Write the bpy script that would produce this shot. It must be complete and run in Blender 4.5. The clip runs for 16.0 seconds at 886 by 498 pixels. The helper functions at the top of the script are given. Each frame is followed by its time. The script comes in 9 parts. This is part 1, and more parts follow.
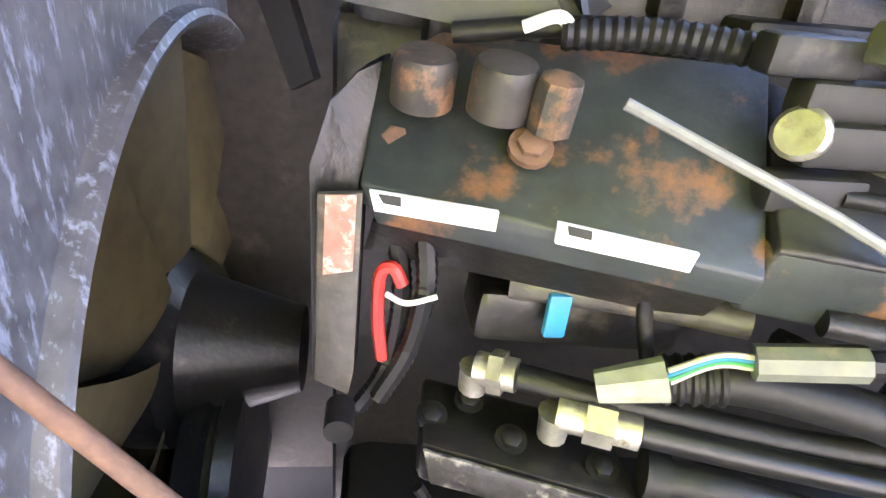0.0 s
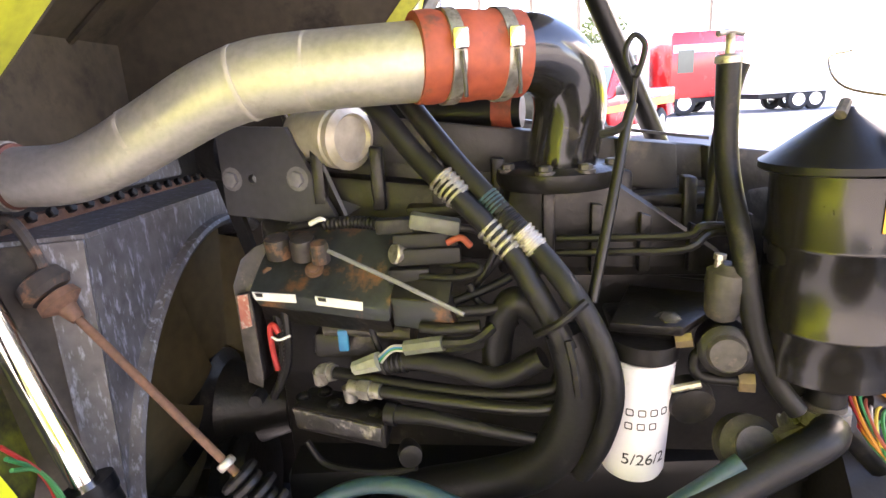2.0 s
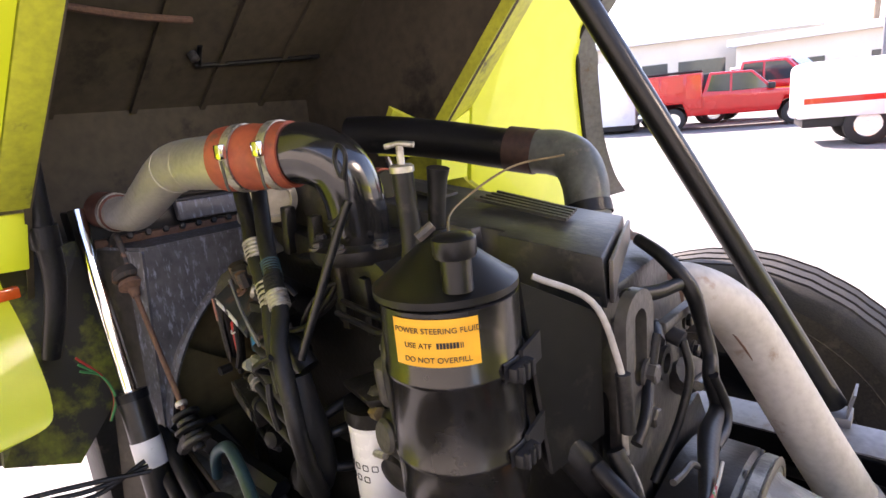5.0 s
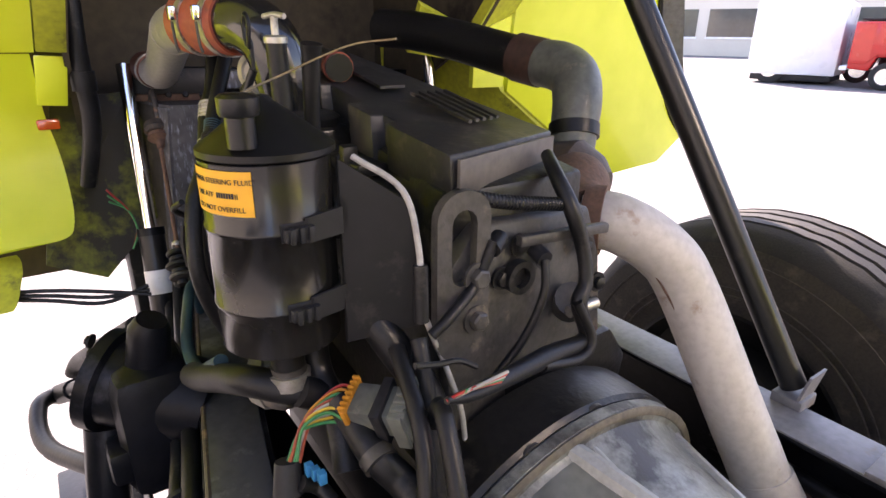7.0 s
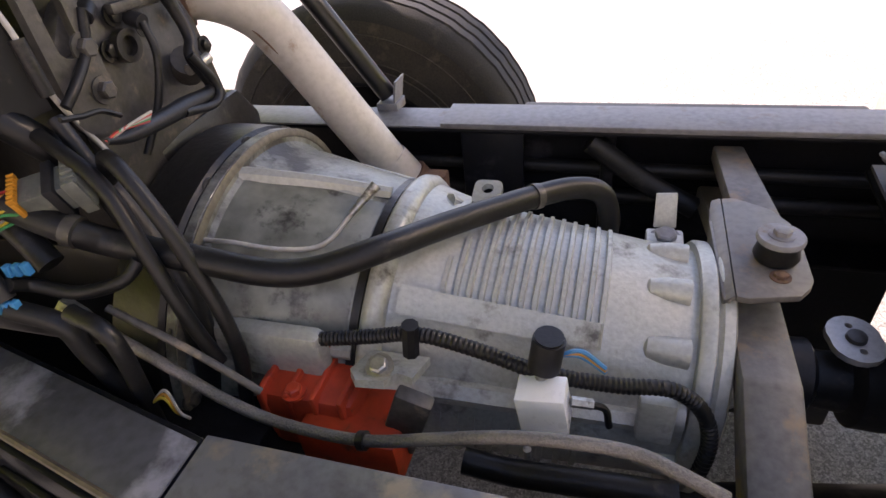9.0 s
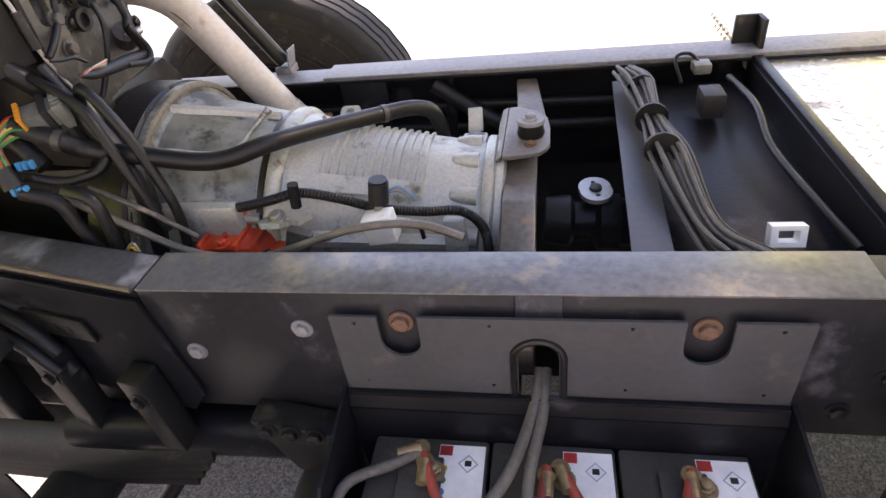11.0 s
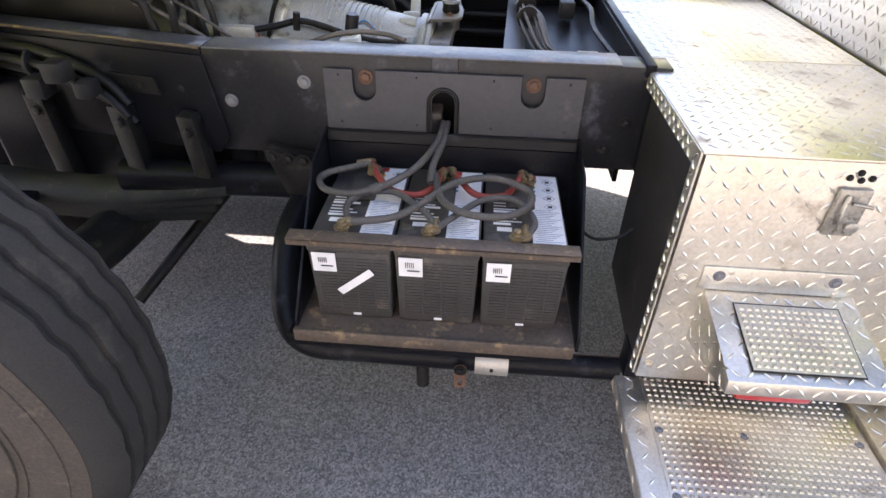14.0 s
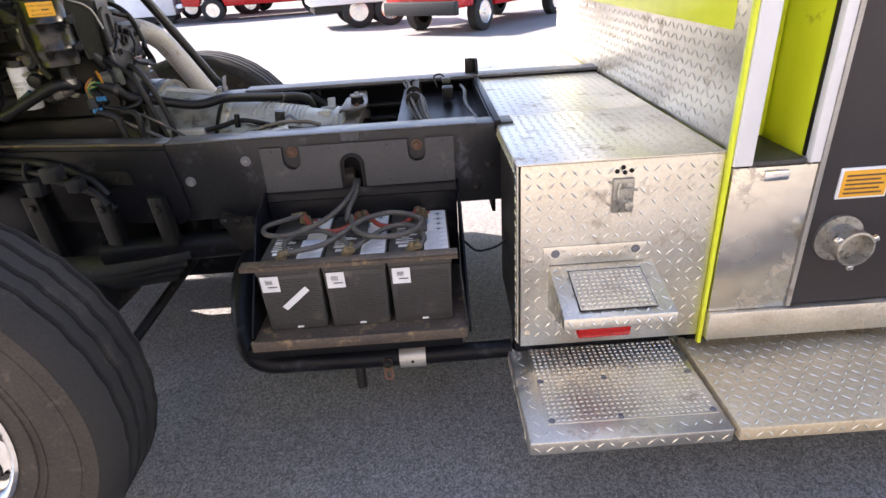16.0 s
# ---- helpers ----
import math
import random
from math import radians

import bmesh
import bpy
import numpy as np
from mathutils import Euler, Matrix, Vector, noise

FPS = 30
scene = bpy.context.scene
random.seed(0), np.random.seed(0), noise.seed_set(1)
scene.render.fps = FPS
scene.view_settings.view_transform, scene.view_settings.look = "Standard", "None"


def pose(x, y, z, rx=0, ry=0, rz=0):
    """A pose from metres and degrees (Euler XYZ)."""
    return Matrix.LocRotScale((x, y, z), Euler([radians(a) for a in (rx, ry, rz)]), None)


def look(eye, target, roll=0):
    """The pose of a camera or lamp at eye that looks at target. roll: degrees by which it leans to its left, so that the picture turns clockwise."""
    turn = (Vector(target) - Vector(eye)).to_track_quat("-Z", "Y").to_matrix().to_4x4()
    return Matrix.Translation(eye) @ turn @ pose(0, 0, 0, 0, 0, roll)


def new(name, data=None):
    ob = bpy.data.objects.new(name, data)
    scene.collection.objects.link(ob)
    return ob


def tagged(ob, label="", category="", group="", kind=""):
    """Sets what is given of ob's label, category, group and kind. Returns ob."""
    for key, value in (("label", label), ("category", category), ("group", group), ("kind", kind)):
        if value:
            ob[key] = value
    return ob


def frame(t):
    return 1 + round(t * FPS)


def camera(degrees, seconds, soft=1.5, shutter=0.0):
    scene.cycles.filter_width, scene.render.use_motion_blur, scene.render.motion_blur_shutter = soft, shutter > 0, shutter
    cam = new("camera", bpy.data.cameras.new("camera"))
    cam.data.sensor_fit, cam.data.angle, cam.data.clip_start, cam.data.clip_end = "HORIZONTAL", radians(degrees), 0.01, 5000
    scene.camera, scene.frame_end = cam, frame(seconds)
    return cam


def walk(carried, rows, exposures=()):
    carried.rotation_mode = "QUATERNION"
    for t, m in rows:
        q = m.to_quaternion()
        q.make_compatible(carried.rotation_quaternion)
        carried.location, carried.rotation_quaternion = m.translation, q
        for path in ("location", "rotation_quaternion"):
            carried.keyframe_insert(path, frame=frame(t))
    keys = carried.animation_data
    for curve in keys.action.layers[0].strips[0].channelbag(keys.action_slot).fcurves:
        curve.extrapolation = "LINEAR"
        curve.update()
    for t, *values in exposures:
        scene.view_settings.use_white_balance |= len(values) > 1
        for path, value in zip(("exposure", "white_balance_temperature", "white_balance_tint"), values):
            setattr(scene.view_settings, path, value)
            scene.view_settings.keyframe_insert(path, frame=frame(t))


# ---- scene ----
cam = camera(76.0, 16.0)
PATH = [
    (0, (-1.223, 0.02, 1.361), (-0.974, 1.771, 0.428), 5.9),
    (0.5, (-1.165, -0.16, 1.426), (-1.115, 1.703, 0.7), 0.1),
    (1, (-1.099, -0.313, 1.449), (-1.153, 1.596, 0.858), -0.7),
    (1.5, (-1.046, -0.37, 1.45), (-1.183, 1.548, 0.899), -1.2),
    (2, (-0.98, -0.344, 1.467), (-1.072, 1.583, 0.942), -3.6),
    (2.5, (-0.869, -0.37, 1.492), (-1.193, 1.543, 1.007), -4.2),
    (3, (-0.749, -0.421, 1.536), (-1.354, 1.413, 1.017), -0.6),
    (3.5, (-0.618, -0.379, 1.54), (-1.435, 1.371, 1.019), -3.1),
    (3.7, (-0.574, -0.361, 1.542), (-1.438, 1.366, 1.02), -4.2),
    (5.8, (-0.228, -0.095, 1.526), (-1.689, 1.151, 0.965), -2.6),
    (6, (-0.205, -0.077, 1.524), (-1.694, 1.113, 0.916), -1.6),
    (6.5, (-0.153, -0.030, 1.520), (-1.698, 1.065, 0.878), -0.4),
    (7, (-0.111, -0.001, 1.490), (-1.642, 1.072, 0.779), 0.5),
    (7.5, (-0.066, -0.016, 1.438), (-1.512, 1.119, 0.649), -0.5),
    (8, (0.020, -0.027, 1.424), (-1.251, 1.155, 0.432), -4.9),
    (8.5, (0.017, -0.100, 1.429), (-0.790, 1.337, 0.295), -3.0),
    (9, (0.044, -0.166, 1.407), (-0.507, 1.351, 0.227), -7.1),
    (11.3, (0.279, -0.626, 1.447), (-0.032, 0.943, 0.246), -7.5),
    (11.5, (0.272, -0.688, 1.440), (0.007, 0.905, 0.260), -7.0),
    (12, (0.222, -0.877, 1.408), (0.173, 0.735, 0.225), -3.9),
    (12.5, (0.240, -1.016, 1.396), (0.288, 0.570, 0.178), -1.5),
    (13, (0.306, -1.144, 1.369), (0.192, 0.443, 0.158), -2.0),
    (13.5, (0.356, -1.246, 1.366), (0.247, 0.358, 0.177), 0.3),
    (14, (0.355, -1.307, 1.369), (0.247, 0.306, 0.191), 1.3),
    (14.5, (0.300, -1.378, 1.392), (0.200, 0.255, 0.242), 1.3),
    (15, (0.226, -1.470, 1.397), (0.172, 0.185, 0.276), -0.5),
    (15.5, (0.235, -1.563, 1.415), (0.128, 0.136, 0.365), -4.6),
    (16, (0.517, -1.764, 1.410), (0.533, 0.023, 0.512), -3.8),
]
walk(cam, [(t, look(eye, target, roll)) for t, eye, target, roll in PATH], [(0, 4.95, 6100, 28), (0.5, 4.95, 6150, 28), (1, 4.3, 6200, 28), (1.5, 3.7, 6300, 29), (2, 3.7, 6800, 30), (3.5, 2.7, 7000, 31), (6, 2.6, 7000, 30), (9, 2.25, 7400, 30), (11.5, 2.7, 7300, 28), (12.5, 2.7, 7100, 25), (14.5, 2.35, 6800, 22), (16, 2.1, 6800, 23)])

# ---- light ----
world = bpy.data.worlds.new("world")
scene.world = world
world.use_nodes = True
wn = world.node_tree
sky = wn.nodes.new("ShaderNodeTexSky")
sky.sky_type = 'NISHITA'
sky.sun_disc = False
sky.sun_elevation = radians(41)
sky.sun_rotation = radians(-65)
bg = wn.nodes["Background"]
bg.inputs["Strength"].default_value = 0.13
wn.links.new(sky.outputs["Color"], bg.inputs["Color"])
sun_data = bpy.data.lights.new("sun", 'SUN')
sun_data.energy, sun_data.angle, sun_data.color = 4.5, radians(0.6), (1.0, 0.95, 0.86)
sun_ob = new("sun", sun_data)
sun_ob.matrix_world = look((-20.4, 9.6, 19.6), (0, 0, 0))

# ---- materials ----
def mat(name, col, rough=0.5, metal=0.0, col2=None, grain=60.0, stain=6.0, mix=0.45, bump=0.15, dirt=None, dirt_at=0.6, coat=0.0, spread=0.15, spec=0.5, streak=None):
    """A surface of two tones at two scales, with relief, and a dirt or rust tone in patches."""
    m = bpy.data.materials.new(name)
    m.use_nodes = True
    n, l = m.node_tree.nodes, m.node_tree.links
    b = n["Principled BSDF"]
    tc = n.new("ShaderNodeTexCoord")
    fine, big = n.new("ShaderNodeTexNoise"), n.new("ShaderNodeTexNoise")
    for tex, s, d in ((fine, grain, 4.0), (big, stain, 5.0)):
        tex.inputs["Scale"].default_value, tex.inputs["Detail"].default_value = s, d
        l.new(tc.outputs["Object"], tex.inputs["Vector"])
    col2 = col2 or tuple(c * 0.62 for c in col)
    both = n.new("ShaderNodeMath")
    both.operation = 'ADD'
    l.new(fine.outputs["Fac"], both.inputs[0])
    l.new(big.outputs["Fac"], both.inputs[1])
    ramp = n.new("ShaderNodeValToRGB")
    half = n.new("ShaderNodeMath")
    half.operation = 'MULTIPLY'
    half.inputs[1].default_value = 0.5
    l.new(both.outputs[0], half.inputs[0])
    ramp.color_ramp.elements[0].position, ramp.color_ramp.elements[1].position = mix - spread, mix + spread
    ramp.color_ramp.elements[0].color, ramp.color_ramp.elements[1].color = (*col2, 1), (*col, 1)
    l.new(half.outputs[0], ramp.inputs["Fac"])
    out = ramp.outputs["Color"]
    rg = n.new("ShaderNodeMapRange")
    rg.inputs["To Min"].default_value, rg.inputs["To Max"].default_value = max(0.03, rough - 0.13), min(1, rough + 0.13)
    l.new(big.outputs["Fac"], rg.inputs["Value"])
    l.new(rg.outputs[0], b.inputs["Roughness"])
    b.inputs["Specular IOR Level"].default_value = spec
    if dirt:
        patch = n.new("ShaderNodeTexNoise")
        patch.inputs["Scale"].default_value, patch.inputs["Detail"].default_value = stain * 1.7, 8.0
        if streak:
            mp = n.new("ShaderNodeMapping")
            mp.inputs["Scale"].default_value = streak
            l.new(tc.outputs["Object"], mp.inputs["Vector"])
            l.new(mp.outputs[0], patch.inputs["Vector"])
        else:
            l.new(tc.outputs["Object"], patch.inputs["Vector"])
        patch.inputs["Roughness"].default_value = 0.65
        pr = n.new("ShaderNodeValToRGB")
        pr.color_ramp.elements[0].position, pr.color_ramp.elements[1].position = dirt_at - 0.05, dirt_at + 0.06
        l.new(patch.outputs["Fac"], pr.inputs["Fac"])
        mx = n.new("ShaderNodeMix")
        mx.data_type = 'RGBA'
        l.new(pr.outputs["Color"], mx.inputs["Factor"])
        l.new(out, mx.inputs[6])
        mx.inputs[7].default_value = (*dirt, 1)
        out = mx.outputs[2]
        if metal > 0:
            mm = n.new("ShaderNodeMath")
            mm.operation, mm.inputs[0].default_value = 'SUBTRACT', metal
            l.new(pr.outputs["Color"], mm.inputs[1])
            mm.use_clamp = True
            l.new(mm.outputs[0], b.inputs["Metallic"])
    if metal > 0 and not dirt:
        b.inputs["Metallic"].default_value = metal
    l.new(out, b.inputs["Base Color"])
    b.inputs["Coat Weight"].default_value = coat
    if bump:
        bp = n.new("ShaderNodeBump")
        bp.inputs["Strength"].default_value, bp.inputs["Distance"].default_value = bump, 0.002
        l.new(fine.outputs["Fac"], bp.inputs["Height"])
        l.new(bp.outputs["Normal"], b.inputs["Normal"])
    return m


M = {
    "asphalt": mat("grey_asphalt", (0.21, 0.205, 0.20), 0.9, col2=(0.15, 0.148, 0.145), grain=60, stain=4, spread=0.2, bump=0.5, mix=0.5),
    # Worn rail top; its grey is raised to carry the sky's reflection.
    "railtop": mat("worn_sky_greyed_rail_top", (0.125, 0.127, 0.132), 0.34, col2=(0.05, 0.05, 0.053), grain=90, stain=7, dirt=(0.22, 0.185, 0.135), dirt_at=0.61),
    "rustcap": mat("rust_blotched_cap", (0.045, 0.038, 0.033), 0.6, col2=(0.02, 0.018, 0.017), grain=110, stain=30, bump=0.4, dirt=(0.17, 0.09, 0.05), dirt_at=0.57),
    "canblack": mat("black_can_paint", (0.0130, 0.0118, 0.0105), 0.24, col2=(0.008, 0.0075, 0.007), grain=60, stain=12, bump=0.05, coat=0.12, dirt=(0.026, 0.022, 0.018), dirt_at=0.66, spec=0.40),
    "tyredust": mat("dust_brown_sidewall", (0.070, 0.061, 0.051), 0.85, col2=(0.038, 0.034, 0.030), grain=160, stain=9, bump=0.3, dirt=(0.11, 0.092, 0.073), dirt_at=0.63, spec=0.2),
    "grime": mat("oil_stained_cast_aluminium", (0.29, 0.298, 0.265), 0.42, 0.3, col2=(0.145, 0.148, 0.128), grain=140, stain=6, bump=0.4, spread=0.2, dirt=(0.055, 0.052, 0.044), dirt_at=0.545, spec=0.5),
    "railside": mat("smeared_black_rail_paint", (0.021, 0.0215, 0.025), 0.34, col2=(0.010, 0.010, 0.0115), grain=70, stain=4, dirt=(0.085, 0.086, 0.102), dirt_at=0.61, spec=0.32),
    # Lighter copy of the black rail paint, with sky reflection in the colour.
    "railpaint": mat("sky_lightened_rail_paint", (0.062, 0.064, 0.071), 0.34, col2=(0.026, 0.027, 0.030), grain=70, stain=4, dirt=(0.19, 0.19, 0.215), dirt_at=0.585, spec=0.45),
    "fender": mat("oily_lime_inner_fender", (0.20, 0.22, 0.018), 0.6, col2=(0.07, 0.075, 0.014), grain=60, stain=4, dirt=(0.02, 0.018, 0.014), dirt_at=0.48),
    "angle": mat("worn_brown_angle_iron", (0.105, 0.078, 0.057), 0.52, col2=(0.045, 0.036, 0.030), grain=120, stain=14, dirt=(0.25, 0.17, 0.09), dirt_at=0.61),
    "grimy_side": mat("grimy_brown_black_plastic", (0.060, 0.052, 0.044), 0.65, col2=(0.03, 0.026, 0.022), grain=70, stain=9, bump=0.25, dirt=(0.10, 0.085, 0.068), dirt_at=0.60),
    "chipped": mat("chipped_black_paint_on_metal", (0.035, 0.033, 0.030), 0.36, col2=(0.014, 0.0135, 0.013), grain=160, stain=28, bump=0.4, dirt=(0.22, 0.205, 0.18), dirt_at=0.60),
    "lidblack": mat("satin_black_sheet_paint", (0.008, 0.008, 0.008), 0.42, col2=(0.005, 0.005, 0.005), grain=60, stain=12, bump=0.05, dirt=(0.03, 0.027, 0.023), dirt_at=0.67, spec=0.3),
    "xmember": mat("scuffed_brown_grey_steel", (0.13, 0.12, 0.11), 0.45, col2=(0.06, 0.055, 0.05), grain=100, stain=9, dirt=(0.19, 0.13, 0.08), dirt_at=0.62),
    "frame": mat("black_frame_paint", (0.0095, 0.0100, 0.0125), 0.36, col2=(0.005, 0.005, 0.006), grain=90, stain=5, bump=0.2, dirt=(0.040, 0.040, 0.046), dirt_at=0.64, spec=0.15),
    "dusty": mat("dusty_black_paint", (0.0135, 0.013, 0.0125), 0.46, col2=(0.006, 0.006, 0.006), grain=120, stain=10, bump=0.25, dirt=(0.050, 0.043, 0.034), dirt_at=0.645, spec=0.26),
    "greyframe": mat("grey_worn_steel", (0.20, 0.20, 0.21), 0.5, col2=(0.11, 0.11, 0.12), grain=90, stain=9, dirt=(0.14, 0.10, 0.07), dirt_at=0.64),
    "black": mat("black_gloss_paint", (0.011, 0.011, 0.011), 0.34, col2=(0.007, 0.007, 0.007), grain=90, stain=12, bump=0.06, coat=0.10, dirt=(0.032, 0.028, 0.024), dirt_at=0.64, spec=0.32),
    "blackplate": mat("satin_black_sheet", (0.055, 0.056, 0.062), 0.42, col2=(0.038, 0.039, 0.043), grain=90, stain=6, bump=0.04, dirt=(0.10, 0.09, 0.08), dirt_at=0.67),
    "rubber": mat("black_rubber", (0.0105, 0.0105, 0.011), 0.46, col2=(0.0055, 0.0055, 0.0055), grain=200, stain=14, dirt=(0.040, 0.036, 0.032), dirt_at=0.655, spec=0.30),
    "tyre": mat("tyre_rubber", (0.036, 0.0345, 0.0335), 0.75, col2=(0.021, 0.0205, 0.0205), grain=220, stain=6, bump=0.3, dirt=(0.06, 0.053, 0.046), dirt_at=0.62, spec=0.22),
    "lime": mat("lime_yellow_paint", (0.80, 0.86, 0.045), 0.32, col2=(0.70, 0.78, 0.02), grain=12, stain=3, bump=0.03, coat=0.4, dirt=(0.24, 0.25, 0.03), dirt_at=0.7),
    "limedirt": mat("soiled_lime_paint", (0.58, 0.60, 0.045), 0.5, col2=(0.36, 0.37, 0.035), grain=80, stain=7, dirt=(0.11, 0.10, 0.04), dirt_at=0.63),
    "tunnel": mat("brown_sooty_underbody", (0.085, 0.070, 0.048), 0.75, col2=(0.040, 0.033, 0.024), grain=40, stain=3, bump=0.4, spread=0.2, dirt=(0.020, 0.017, 0.014), dirt_at=0.60, spec=0.25),
    "alu": mat("brushed_aluminium_pipe", (0.50, 0.482, 0.445), 0.44, 0.6, col2=(0.36, 0.343, 0.31), grain=140, stain=8, dirt=(0.24, 0.20, 0.155), dirt_at=0.66),
    "cast": mat("cast_aluminium", (0.45, 0.455, 0.415), 0.46, 0.35, col2=(0.27, 0.275, 0.245), grain=150, stain=7, bump=0.4, spread=0.2, dirt=(0.075, 0.070, 0.058), dirt_at=0.625),
    "exhaust": mat("weathered_aluminised_steel", (0.52, 0.49, 0.45), 0.55, 0.15, col2=(0.38, 0.35, 0.31), grain=90, stain=10, dirt=(0.28, 0.19, 0.13), dirt_at=0.66),
    "chrome": mat("polished_metal", (0.86, 0.85, 0.83), 0.1, 1.0, col2=(0.7, 0.69, 0.66), grain=40, stain=10, bump=0.0),
    "zinc": mat("zinc_plated_steel", (0.48, 0.46, 0.41), 0.40, 0.8, col2=(0.27, 0.255, 0.22), grain=160, stain=30, dirt=(0.10, 0.085, 0.06), dirt_at=0.59),
    "tread": mat("bright_tread_plate", (0.76, 0.72, 0.63), 0.36, 0.9, col2=(0.57, 0.525, 0.44), grain=140, stain=6, bump=0.2, dirt=(0.36, 0.29, 0.20), dirt_at=0.625),
    "silicone": mat("red_silicone_hose", (0.36, 0.075, 0.033), 0.6, col2=(0.22, 0.045, 0.024), grain=110, stain=18, dirt=(0.12, 0.05, 0.035), dirt_at=0.62),
    "rust": mat("rusted_steel", (0.15, 0.080, 0.050), 0.8, col2=(0.07, 0.040, 0.028), grain=150, stain=22, bump=0.5),
    "engine": mat("grimy_black_engine", (0.0145, 0.0135, 0.0125), 0.38, col2=(0.0045, 0.0045, 0.0045), grain=110, stain=12, bump=0.4, dirt=(0.062, 0.052, 0.041), dirt_at=0.64, spec=0.36),
    "enginegrey": mat("grimy_grey_casting", (0.066, 0.061, 0.055), 0.48, col2=(0.022, 0.02, 0.018), grain=110, stain=14, bump=0.45, dirt=(0.15, 0.12, 0.09), dirt_at=0.62, spec=0.45),
    "cover": mat("dusty_valve_cover_paint", (0.028, 0.026, 0.024), 0.48, col2=(0.014, 0.013, 0.012), grain=130, stain=10, bump=0.25, dirt=(0.085, 0.07, 0.055), dirt_at=0.62),
    "ecm": mat("rust_specked_black_plate", (0.030, 0.036, 0.038), 0.42, col2=(0.015, 0.018, 0.019), grain=90, stain=14, bump=0.25, dirt=(0.16, 0.075, 0.035), dirt_at=0.60, spec=0.4),
    "shroud": mat("scuffed_grey_shroud", (0.115, 0.113, 0.118), 0.48, col2=(0.050, 0.049, 0.052), grain=60, stain=9, bump=0.35, dirt=(0.235, 0.25, 0.30), dirt_at=0.59, streak=(9.0, 9.0, 2.6)),
    "fan": mat("dusty_brown_fan", (0.17, 0.135, 0.062), 0.6, col2=(0.105, 0.084, 0.04), grain=50, stain=8),
    "white": mat("white_label", (0.80, 0.80, 0.79), 0.45, col2=(0.70, 0.70, 0.70), grain=60, stain=20, bump=0.0, dirt=(0.5, 0.47, 0.42), dirt_at=0.72),
    "filter": mat("white_filter_paint", (0.84, 0.84, 0.83), 0.3, col2=(0.72, 0.72, 0.72), grain=40, stain=12, bump=0.02),
    "ink": mat("black_print", (0.02, 0.02, 0.02), 0.6, bump=0.0),
    "label": mat("orange_yellow_label", (0.83, 0.42, 0.02), 0.5, col2=(0.72, 0.34, 0.02), grain=50, stain=30, bump=0.0, dirt=(0.35, 0.16, 0.03), dirt_at=0.68),
    "battery": mat("black_battery_case", (0.058, 0.055, 0.051), 0.46, col2=(0.038, 0.036, 0.034), grain=160, stain=10, dirt=(0.12, 0.105, 0.085), dirt_at=0.62, spec=0.4),
    "brass": mat("tarnished_brass", (0.27, 0.205, 0.115), 0.5, 0.6, col2=(0.13, 0.10, 0.06), grain=120, stain=40),
    "cable": mat("dusty_battery_cable", (0.088, 0.082, 0.076), 0.65, col2=(0.045, 0.042, 0.039), grain=160, stain=25, dirt=(0.15, 0.13, 0.105), dirt_at=0.66),
    "redcable": mat("red_battery_cable", (0.30, 0.05, 0.035), 0.65, col2=(0.18, 0.03, 0.025), grain=120, stain=25),
    "redpaint": mat("red_engine_paint", (0.45, 0.045, 0.015), 0.5, col2=(0.28, 0.03, 0.012), grain=80, stain=14, dirt=(0.10, 0.03, 0.02), dirt_at=0.62),
    "red": mat("red_vehicle_paint", (0.52, 0.015, 0.012), 0.25, col2=(0.45, 0.012, 0.01), grain=5, stain=2, bump=0.0, coat=0.5),
    "whitepaint": mat("white_vehicle_paint", (0.8, 0.8, 0.8), 0.3, col2=(0.72, 0.72, 0.73), grain=5, stain=2, bump=0.0, coat=0.4),
    "yellowstripe": mat("yellow_reflective_stripe", (0.8, 0.5, 0.03), 0.4, bump=0.0),
    "bluehose": mat("teal_rubber_hose", (0.022, 0.060, 0.078), 0.45, col2=(0.014, 0.038, 0.050), grain=120, stain=15, dirt=(0.07, 0.07, 0.068), dirt_at=0.66),
    "braid": mat("braided_steel_hose", (0.17, 0.155, 0.14), 0.5, 0.4, col2=(0.07, 0.065, 0.06), grain=420, stain=20, bump=0.6),
    "wirewhite": mat("white_wire_sheath", (0.42, 0.40, 0.36), 0.6, col2=(0.24, 0.22, 0.19), grain=90, stain=30),
    "plastic_grey": mat("grey_connector_plastic", (0.13, 0.138, 0.118), 0.45, col2=(0.07, 0.074, 0.064), grain=90, stain=25, dirt=(0.19, 0.17, 0.135), dirt_at=0.64),
    "orange": mat("orange_plastic", (0.55, 0.23, 0.02), 0.5, grain=60, stain=20, bump=0.05),
    "bluep": mat("blue_plastic", (0.02, 0.20, 0.42), 0.45, grain=60, stain=20, bump=0.05),
    "green": mat("green_wire", (0.03, 0.22, 0.07), 0.5, bump=0.0), "yellow": mat("yellow_wire", (0.6, 0.42, 0.04), 0.5, bump=0.0),
    "wirered": mat("red_wire", (0.42, 0.03, 0.025), 0.5, bump=0.0),
    "pump": mat("black_pump_panel", (0.035, 0.03, 0.032), 0.5, col2=(0.026, 0.023, 0.025), grain=200, stain=3),
    "glass": mat("dark_vehicle_glass", (0.03, 0.045, 0.05), 0.06, col2=(0.02, 0.03, 0.035), grain=3, stain=1, bump=0.0, coat=0.3),
    "lens": mat("red_lens", (0.5, 0.015, 0.01), 0.15, bump=0.0, coat=0.6), "amber": mat("amber_lens", (0.75, 0.11, 0.015), 0.15, bump=0.0, coat=0.6),
    "wall": mat("pale_rendered_wall", (0.70, 0.64, 0.54), 0.85, col2=(0.62, 0.56, 0.47), grain=20, stain=0.6),
